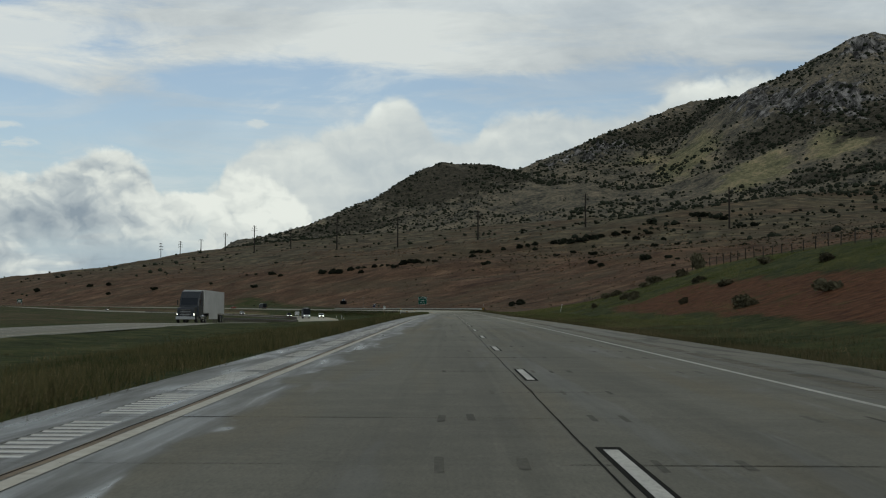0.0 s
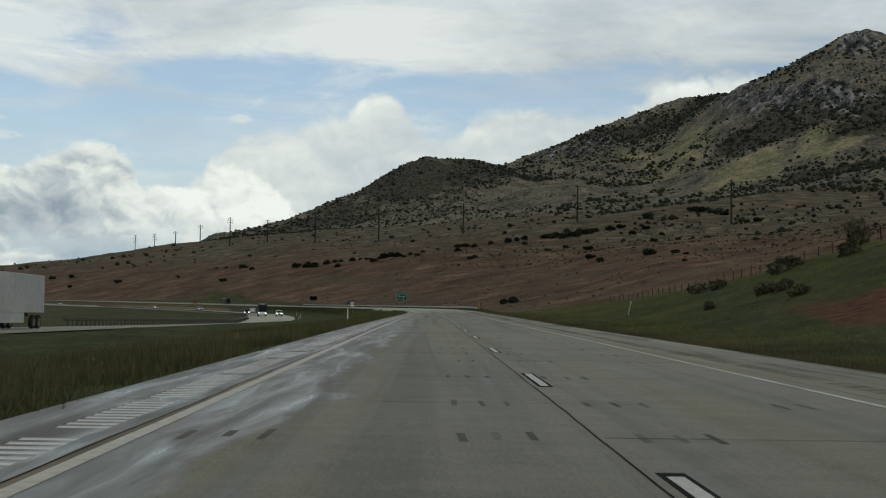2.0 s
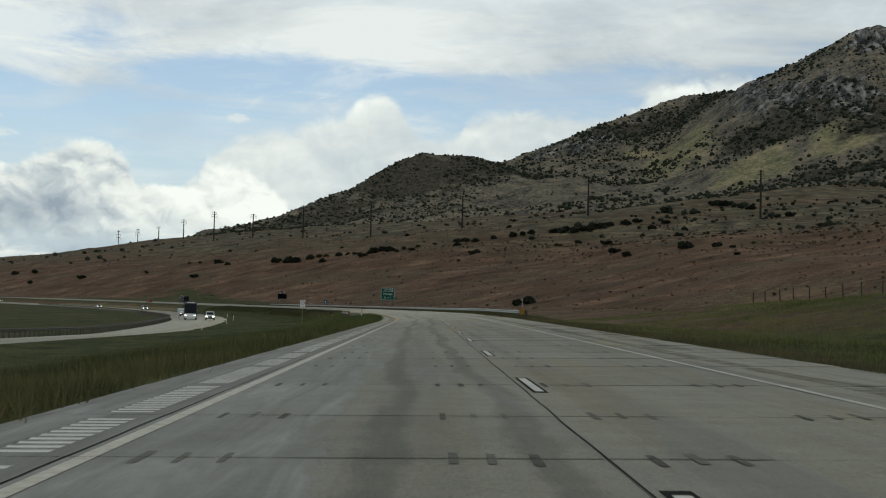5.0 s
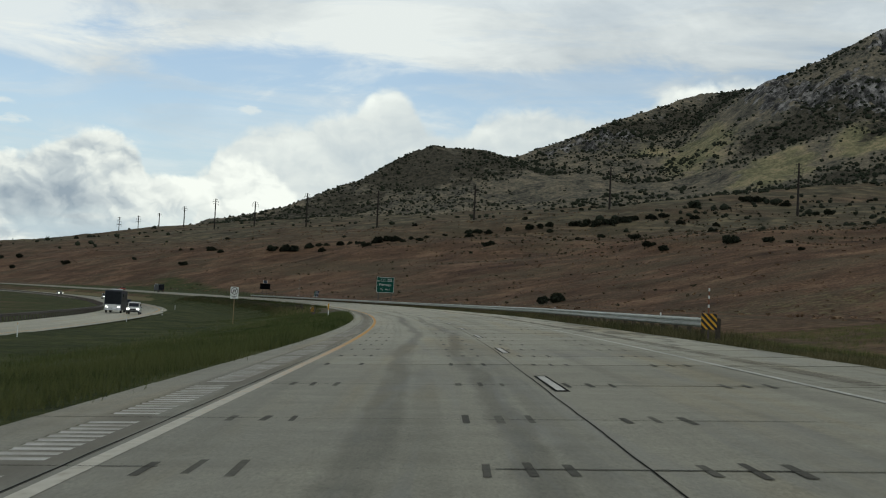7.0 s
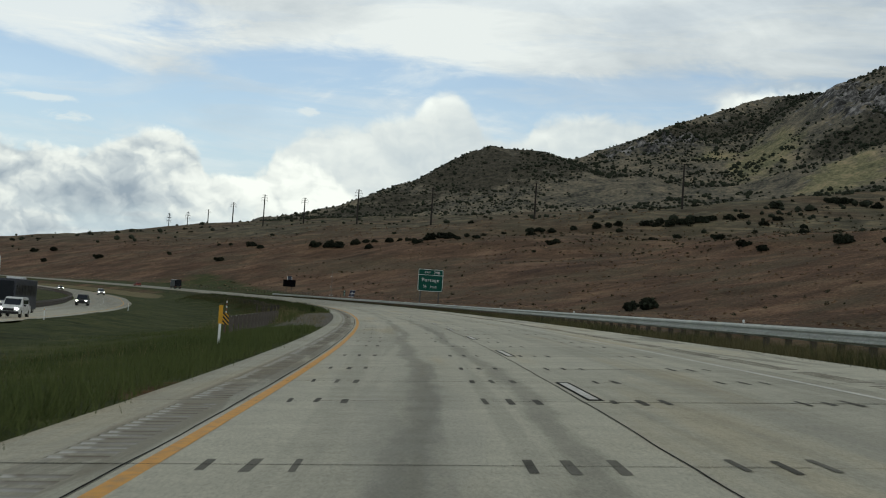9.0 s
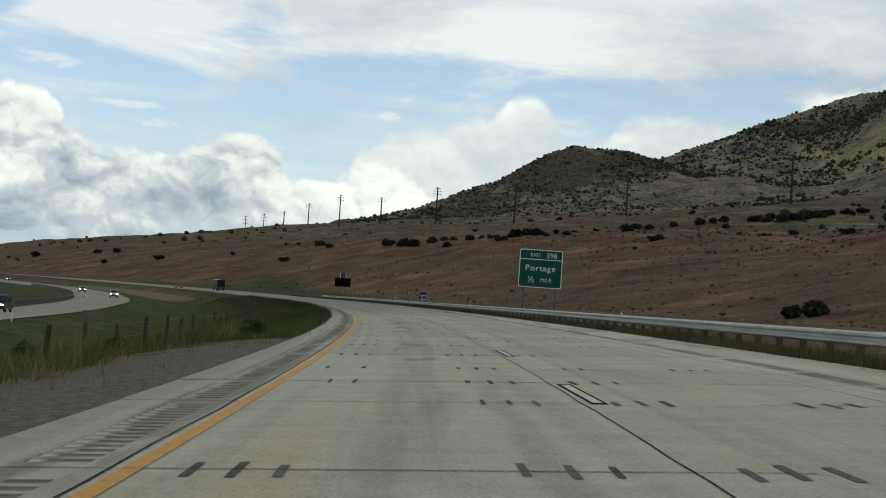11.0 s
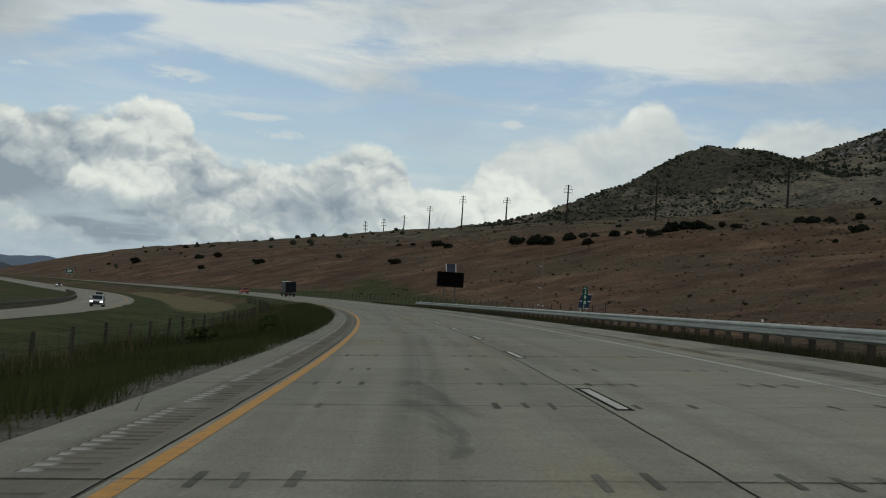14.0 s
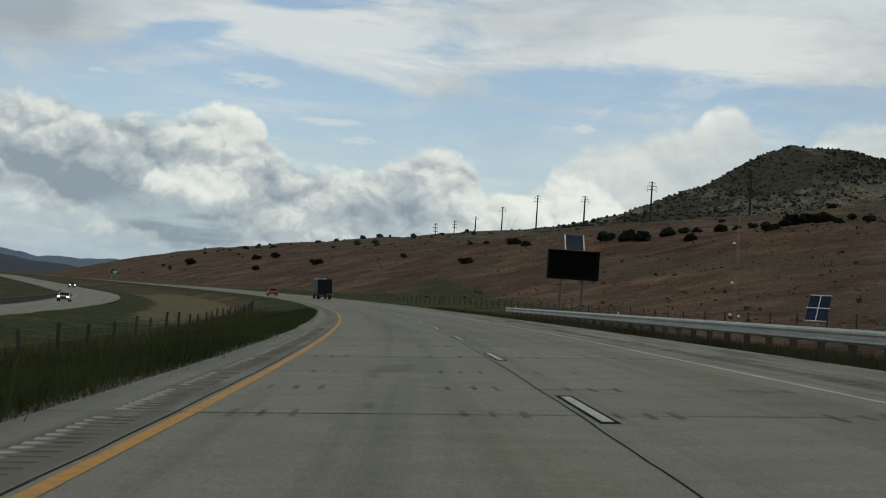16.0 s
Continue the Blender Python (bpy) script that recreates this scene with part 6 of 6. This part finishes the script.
def pick_edge(rng, n):
    s = rng.uniform(2, 700, n)
    thick = (fbm(s / 3.5, s * 0 + 4, 3, 19) + rng.uniform(-0.2, 0.2, n) > 0.47) & ((s < 388) | (s > 447))
    s = s[thick]
    return s, -5.24 - rng.gamma(2.0, 0.26, len(s)), rng.uniform(0.7, 1.5, len(s))


def pick_right(rng, n):
    s = rng.uniform(10, 720, n)
    d = rng.exponential(2.6, n)
    d = np.where(s > 300, np.minimum(d * 0.55, 3.4), d)
    keep = d < 13
    s, d = s[keep], d[keep]
    return s, 6.45 + d, (0.5 + 0.8 * fbm(s / 4.0, d / 3.0, 3, 25)) * np.where(s > 300, np.where(s < 480, 2.6, 2.1), 1.0)


def pick_bank(rng, n):
    s, o = rng.uniform(70, 335, n), rng.uniform(8, 36, n)
    bare = (s < 140) & (o > 15) & (o < 26)
    keep = (fbm(s / 9, o / 5, 3, 55) > 0.36) & (~bare | (rng.random(n) < 0.07))
    s, o = s[keep], o[keep]
    return s, o, 0.5 + 0.9 * fbm(s / 5, o / 4, 3, 57)


def pick_fence(rng, n):
    s = rng.uniform(404, 700, n)
    o = -9.8 - 1.2 * smooth(440, 520, s) + rng.normal(0, 1.1, n)
    keep = (fbm(s / 5, o / 2, 3, 45) > 0.47) & (o < -7.4)
    return s[keep], o[keep], rng.uniform(0.5, 1.4, keep.sum())


def pick_dry(rng, n):
    s = rng.uniform(2, 700, n)
    o = np.where(rng.random(n) < 0.6, -5.5 - rng.exponential(5, n), 6.6 + rng.exponential(1.6, n))
    keep = (fbm(s / 11, o / 5, 3, 35) > 0.56) & (o > -19) & (o < 16)
    return s[keep], o[keep], rng.uniform(0.6, 1.4, keep.sum())


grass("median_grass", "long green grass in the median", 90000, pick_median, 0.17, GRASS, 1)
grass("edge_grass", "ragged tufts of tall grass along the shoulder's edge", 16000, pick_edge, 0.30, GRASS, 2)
grass("verge_grass", "green grass along the right-hand verge", 46000, pick_right, 0.16, VERGEGRASS, 3)
grass("dry_grass", "straw-coloured dry grass among the green", 13000, pick_dry, 0.17, DRYGRASS, 4)


grass("bank_grass", "rough green grass over the roadside bank", 44000, pick_bank, 0.2, BANKGRASS, 7)
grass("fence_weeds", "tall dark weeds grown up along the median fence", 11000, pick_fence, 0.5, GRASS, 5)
grass("fence_straw", "pale seed stalks along the median fence", 3500, pick_fence, 0.62, DRYGRASS, 6)


def weeds():
    """Dark leafy weeds between the fence and the shoulder."""
    rnd = random.Random(31)
    shapes = [juniper_shape(120 + i, WEED) for i in range(2)]
    for s, o, w, h in ((449.5, -6.5, 0.9, 0.55), (453, -7.2, 0.8, 0.5), (440, -9.2, 1.0, 0.6), (430, -9.6, 1.4, 0.7), (420, -9.4, 1.2, 0.6), (436, -10.2, 1.3, 0.7), (461, -7.6, 1.2, 0.5), (470, -8.6, 1.4, 0.6),
                       (572, -7.4, 1.3, 0.6), (566, -6.9, 1.2, 0.6), (560, -8.4, 1.5, 0.7), (583, -8.0, 1.3, 0.6), (596, -8.8, 1.4, 0.6)):
        t = thing("weed_clump", "dark green weed clump in the median grass", "bush", "weeds in the median")
        crown, trunk = rnd.choice(shapes)
        part("crown", crown, None, t)
        part("stem", trunk, None, t)
        t.matrix_basis = stand(s, o, rnd.uniform(0, 360)) @ Matrix.Diagonal((w / 5.2, w / 5.2, h / 2.2, 1))


WEED = surface("weed_leaves", [(0.3, (0.022, 0.032, 0.012)), (0.7, (0.055, 0.070, 0.026))], 1.4, 0.9, 0.4, rand=0.3, spec=0.1, coords="World")
weeds()


def mile_marker():
    m = stand(604.4, 11.6, -4.0)
    t = thing("mile_marker", "tall narrow green mile marker with white numerals", "road sign", "", m)
    zc = GRADE * 604.4 + 2.18 - m.translation.z
    W, H = 0.36, 1.26
    p = part("panel", prism([(x, z + zc) for x, z in rounded(W, H, 0.04)], -0.012, 0.012), SIGNGREEN, t)
    letters("MILE", 0.10, (0, -0.016, zc + H / 2 - 0.12), SIGNWHITE, p, squeeze=0.9, bold=0.0)
    for i, ch in enumerate("398"):
        letters(ch, 0.25, (0, -0.016, zc + 0.24 - 0.34 * i), SIGNWHITE, p)
    part("post", box(0.06, 0.05, zc + H / 2 + 0.3, (0, 0.04, (zc + H / 2 - 0.3) / 2), 0.004), DARKPOST, t)


mile_marker()
m_ = stand(530.5, 8.4)
tm = thing("marker_post", "slim dark roadside marker behind the guardrail", "road marker", "", m_)
zc_ = GRADE * 530.5 + 1.66 - m_.translation.z
part("blade", box(0.11, 0.02, 0.34, (0, 0, zc_), 0.004), BLACK, tm)
part("post", box(0.05, 0.03, zc_ + 0.3, (0, 0.03, (zc_ - 0.3) / 2), 0.004), DARKSTEEL, tm)


# ---------------------------------------------------------------- vehicles
def wheel(r, w):
    k = tube((-w / 2, 0, 0), (w / 2, 0, 0), r, n=20)
    bmesh.ops.bevel(k, geom=[e for e in k.edges if len(e.link_faces) == 2 and e.calc_face_angle(0) > 1], offset=min(0.05, r * 0.12), segments=2, affect="EDGES")
    rim = tube((-w / 2 - 0.006, 0, 0), (w / 2 + 0.006, 0, 0), r * 0.58, n=14)
    return mesh_of("tyre", k, RUBBER), mesh_of("rim", rim, CHROME)


def add_wheels(t, spots, r, w):
    tyre, rim = wheel(r, w)
    for x, y in spots:
        q = part("wheel", tyre, None, t, "black tyre")
        q.location = (x, y, r)
        part("rim", rim, None, q)


def side_profile(pts, half, bevel=0.07, taper=0.0, roof_z=1.0):
    """Body from a side outline in y, z; width narrows above roof_z."""
    k = bmesh.new()
    l = [k.verts.new((-half + (taper if z > roof_z else 0), y, z)) for y, z in pts]
    r = [k.verts.new((half - (taper if z > roof_z else 0), y, z)) for y, z in pts]
    n = len(pts)
    k.faces.new(l)
    k.faces.new(r[::-1])
    for i in range(n):
        k.faces.new((l[i], r[i], r[(i + 1) % n], l[(i + 1) % n]))
    bmesh.ops.recalc_face_normals(k, faces=k.faces)
    bmesh.ops.bevel(k, geom=list(k.edges), offset=bevel, segments=2, affect="EDGES", profile=0.7)
    return k


def car(label, paint, m, suv=True, lights=True, category="car"):
    """Car that faces +y, 4.7 m long, standing at z = 0."""
    t = thing("suv" if suv else "hatchback", label, category, "", m)
    h = 1.78 if suv else 1.46
    b = 0.98 if suv else 0.86
    body = part("body", side_profile([(-2.35, 0.35), (2.3, 0.35), (2.35, 0.72), (2.2, b), (-2.3, b + 0.05), (-2.38, 0.7)], 0.93, 0.09), paint, t)
    part("cabin", side_profile([(-2.25, b), (1.05, b), (0.35, h - 0.08), (0.1, h), (-1.9, h), (-2.1, h - 0.1)], 0.86, 0.07, 0.13, b + 0.2), paint, body)
    ws = part("windscreen", box(1.36, 0.03, 0.66, (0, 0, 0), 0.005, Matrix.Rotation(radians(41), 4, "X")), GLASS, body)
    ws.location = (0, 0.74, (b + h) / 2 - 0.01)
    rear = part("rear_window", box(1.3, 0.03, 0.46, (0, 0, 0), 0.005, Matrix.Rotation(radians(-14), 4, "X")), GLASS, body)
    rear.location = (0, -2.22, (b + h) / 2 + 0.04)
    for sx in (-1, 1):
        for y0, y1 in ((-1.75, -0.72), (-0.62, 0.32)):
            part("side_window", prism([(0, 0.02), (0.02, 0.02), (0.02, 0.5), (0, 0.5)], y0, y1), GLASS, body).matrix_basis = Matrix.Translation((sx * 0.865 - 0.01 - sx * 0.05, 0, b + 0.06))
        lamp = part("headlight", box(0.34, 0.08, 0.17, (sx * 0.68, 2.32, 0.78), 0.03), LAMPW if lights else CHROME, t)
        part("tail_lamp", box(0.2, 0.06, 0.34, (sx * 0.76, -2.35, 0.92), 0.02), LAMPR, t)
        part("mirror", box(0.2, 0.1, 0.15, (sx * 1.02, 0.62, b + 0.1), 0.03), BLACK, t)
    part("grille", box(0.9, 0.05, 0.22, (0, 2.34, 0.7), 0.02), BLACK, t)
    part("front_bumper", box(1.75, 0.16, 0.22, (0, 2.33, 0.45), 0.05), BLACK, t)
    part("rear_bumper", box(1.75, 0.14, 0.22, (0, -2.36, 0.5), 0.05), BLACK, t)
    add_wheels(t, [(-0.82, 1.45), (0.82, 1.45), (-0.82, -1.4), (0.82, -1.4)], 0.36, 0.23)
    return t


def bus(label, m):
    t = thing("bus", label, "bus", "", m)
    cream = plain("coach_white", (0.62, 0.63, 0.65), 0.3)
    dark = plain("coach_dark_blue", (0.02, 0.024, 0.036), 0.55)
    tinted = surface("tinted_coach_glass", [(0.3, (0.010, 0.012, 0.016)), (0.7, (0.016, 0.019, 0.024))], 2, 0.4, 0, spec=0.12)
    body = part("body", side_profile([(-6, 0.45), (6.0, 0.45), (6.1, 1.3), (5.95, 3.1), (5.6, 3.55), (-6, 3.55)], 1.28, 0.12), dark, t)
    part("nose_panel", box(2.4, 0.1, 0.75, (0, 6.07, 0.95), 0.04), cream, t, "white nose panel")
    part("windscreen", box(2.35, 0.06, 1.95, (0, 6.06, 2.35), 0.02), tinted, body)
    for sx in (-1, 1):
        for i in range(7):
            part("side_window", box(0.03, 1.45, 1.0, (sx * 1.28, 4.6 - 1.55 * i, 2.45), 0.008), tinted, body)
        part("headlight", box(0.4, 0.08, 0.22, (sx * 0.9, 6.08, 0.95), 0.03), LAMPW, t)
        part("mirror", box(0.18, 0.15, 0.45, (sx * 1.5, 6.15, 2.75), 0.04), BLACK, t)
    part("bumper", box(2.5, 0.15, 0.4, (0, 6.05, 0.6), 0.05), CHROME, t)
    part("roof_unit", box(1.6, 2.2, 0.25, (0, -1, 3.66), 0.08), cream, t)
    add_wheels(t, [(-1.1, 4.2), (1.1, 4.2), (-1.1, -3.4), (1.1, -3.4), (-1.1, -4.6), (1.1, -4.6)], 0.5, 0.3)


def semi(label, m):
    """Tractor with a box trailer; the tractor's nose towards +y."""
    t = thing("semi_truck", label, "truck", "", m)
    paint = plain("tractor_dark_blue", (0.030, 0.036, 0.046), 0.35)
    white = surface("trailer_white", [(0.3, (0.46, 0.46, 0.45)), (0.7, (0.60, 0.60, 0.59))], 2.2, 0.5, 0.1, big=0.2, big_scale=0.2)
    part("hood", side_profile([(8.2, 0.75), (10.6, 0.75), (10.65, 1.6), (10.4, 1.85), (8.2, 2.05)], 1.02, 0.12), paint, t)
    cab = part("cab", side_profile([(5.6, 0.8), (8.5, 0.8), (8.5, 2.05), (8.0, 3.1), (7.2, 3.85), (6.2, 4.0), (5.6, 3.9)], 1.2, 0.13), paint, t)
    ws = part("windscreen", box(2.0, 0.04, 0.95, (0, 0, 0), 0.01, Matrix.Rotation(radians(25), 4, "X")), GLASS, cab)
    ws.location = (0, 8.27, 2.62)
    part("grille", box(1.25, 0.08, 0.95, (0, 10.64, 1.2), 0.03), BLACK, t)
    for i in range(5):
        part("grille_bar", box(1.2, 0.03, 0.05, (0, 10.69, 0.84 + 0.18 * i), 0.01), ALU, t)
    part("bumper", box(2.3, 0.2, 0.36, (0, 10.68, 0.6), 0.06), ALU, t)
    for sx in (-1, 1):
        part("headlight", box(0.36, 0.1, 0.24, (sx * 0.86, 10.55, 1.05), 0.04), LAMPW, t)
        part("mirror", box(0.12, 0.12, 0.6, (sx * 1.42, 8.35, 2.5), 0.03), BLACK, t)
        part("side_window", box(0.03, 0.95, 0.75, (sx * 1.2, 7.65, 2.55), 0.008), GLASS, cab)
        part("fuel_tank", tube((sx * 1.0, 5.4, 0.75), (sx * 1.0, 7.2, 0.75), 0.32, n=14), CHROME, t)
        part("exhaust_stack", tube((sx * 1.1, 5.45, 1.0), (sx * 1.1, 5.45, 3.9), 0.08, n=8), CHROME, t)
        part("skirt", box(0.03, 6.2, 0.75, (sx * 1.24, -1.0, 0.85), 0.005), white, t)
    tr = part("trailer", box(2.58, 14.2, 2.85, (0, -1.8, 2.65), 0.04), white, t, "white box trailer")
    for i in range(11):
        for sx in (-1, 1):
            part("rib", box(0.012, 0.05, 2.6, (sx * 1.296, -8.2 + 1.28 * i, 2.65)), white, tr)
    part("frame", box(1.1, 15.5, 0.25, (0, 0.5, 1.05), 0.02), BLACK, t)
    add_wheels(t, [(sx * 1.08, y) for sx in (-1, 1) for y in (9.5, 5.6, 4.3, -6.6, -7.9)], 0.52, 0.3)


def box_truck(label, m):
    """Box truck seen from behind, nose towards +y."""
    t = thing("box_truck", label, "truck", "", m)
    dark = surface("truck_box_dark", [(0.3, (0.008, 0.009, 0.013)), (0.7, (0.014, 0.016, 0.022))], 3, 0.7, 0.1, spec=0.08)
    silver = surface("truck_side_grey", [(0.3, (0.06, 0.064, 0.07)), (0.7, (0.10, 0.105, 0.11))], 3, 0.6, 0.1, spec=0.15)
    bx = part("box", box(2.55, 7.4, 2.75, (0, -1.2, 2.55), 0.05), silver, t, "dark grey cargo box")
    part("rear_door", box(2.5, 0.05, 2.7, (0, -4.93, 2.55), 0.02), dark, bx, "black roll-up rear door")
    for i in range(8):
        part("slat", box(2.3, 0.02, 0.025, (0, -4.965, 1.4 + 0.33 * i)), BLACK, bx)
    part("cab", side_profile([(2.7, 0.8), (4.6, 0.8), (4.7, 1.7), (4.2, 2.75), (2.7, 2.85)], 1.1, 0.12), silver, t)
    part("roof_fairing", side_profile([(2.4, 2.8), (4.0, 2.8), (3.1, 3.95), (2.4, 4.05)], 1.1, 0.1), SIGNWHITE, t, "white roof fairing")
    part("windscreen", box(1.9, 0.04, 0.8, (0, 4.42, 2.25), 0.01, None), GLASS, t)
    part("underride_bar", box(2.3, 0.12, 0.16, (0, -4.8, 0.6), 0.02), BLACK, t)
    part("frame", box(0.95, 8.6, 0.25, (0, -0.3, 1.0), 0.02), BLACK, t)
    for sx in (-1, 1):
        part("tail_lamp", box(0.25, 0.05, 0.14, (sx * 1.0, -4.9, 0.95), 0.02), LAMPR, t)
        part("mud_flap", box(0.6, 0.03, 0.6, (sx * 0.95, -4.1, 0.5), 0.005), BLACK, t)
    add_wheels(t, [(sx * 1.0, y) for sx in (-1, 1) for y in (3.7, -2.6, -3.7)], 0.5, 0.34)


def lane_put(s, o):
    return put(s, o, 0.0, 0.0, False)


box_truck("dark box truck with a black roll-up rear door", lane_put(804, 1.95) @ Matrix.Diagonal((0.9, 0.9, 0.82, 1)))
car("orange-red car on the concrete road", plain("paint_orange_red", (0.33, 0.045, 0.018), 0.3), lane_put(851, -1.8), False, False)
semi("dark tractor with a white box trailer, headlights on", opp_put(167, 6.9))
bus("white coach with a dark windscreen, headlights on", opp_put(472, 7.4))
car("white oncoming suv with its headlights on", plain("paint_white", (0.62, 0.63, 0.63), 0.3), opp_put(451, 3.2))
car("silver oncoming suv with its headlights on", plain("paint_silver", (0.42, 0.44, 0.46), 0.3, 0.4), opp_put(712, 3.2))
car("dark oncoming suv with its headlights on", plain("paint_black", (0.02, 0.022, 0.026), 0.3), opp_put(545, 7.2))
car("white oncoming car in the distance", plain("paint_cream", (0.55, 0.55, 0.53), 0.3), opp_put(800, 7.0), False)
car("grey oncoming car far along the curve", plain("paint_grey", (0.2, 0.21, 0.22), 0.3), opp_put(1010, 3.2), False)


# ---------------------------------------------------------------- far signs
def far_sign(x, y, w, h, low, label, yaw, colour):
    t = thing("road_sign", label, "road sign", "", Matrix.Translation((x, y, drop_z(x, y))) @ Matrix.Rotation(radians(yaw), 4, "Z"))
    p = part("panel", prism([(a, c + low + h / 2) for a, c in rounded(w, h, 0.2)], -0.04, 0.04), colour, t)
    b = part("border", ring_plate(w - 0.1, h - 0.1, 0.16, 0.08, -0.05, -0.038), SIGNWHITE, p)
    b.location = (0, 0, low + h / 2)
    for i in range(2):
        part("bar", box(w * (0.6 - 0.15 * i), 0.01, h * 0.14, (0, -0.046, low + h * (0.66 - 0.3 * i))), SIGNWHITE, p)
    for sx in (-0.35, 0.35):
        part("post", box(0.2, 0.2, low + h + 0.5, (w * sx, 0.16, (low + h) / 2 - 0.25), 0.01), ALU, t)


far_sign(-432, 1313, 5.0, 3.4, 2.4, "green guide sign far along the road", 30, SIGNGREEN)
x_, y_, a_ = road_xy(489, -39)
far_sign(float(x_), float(y_), 1.7, 1.2, 1.5, "grey back of a small sign beside the opposite road", 8, ALU)


lay_slabs()
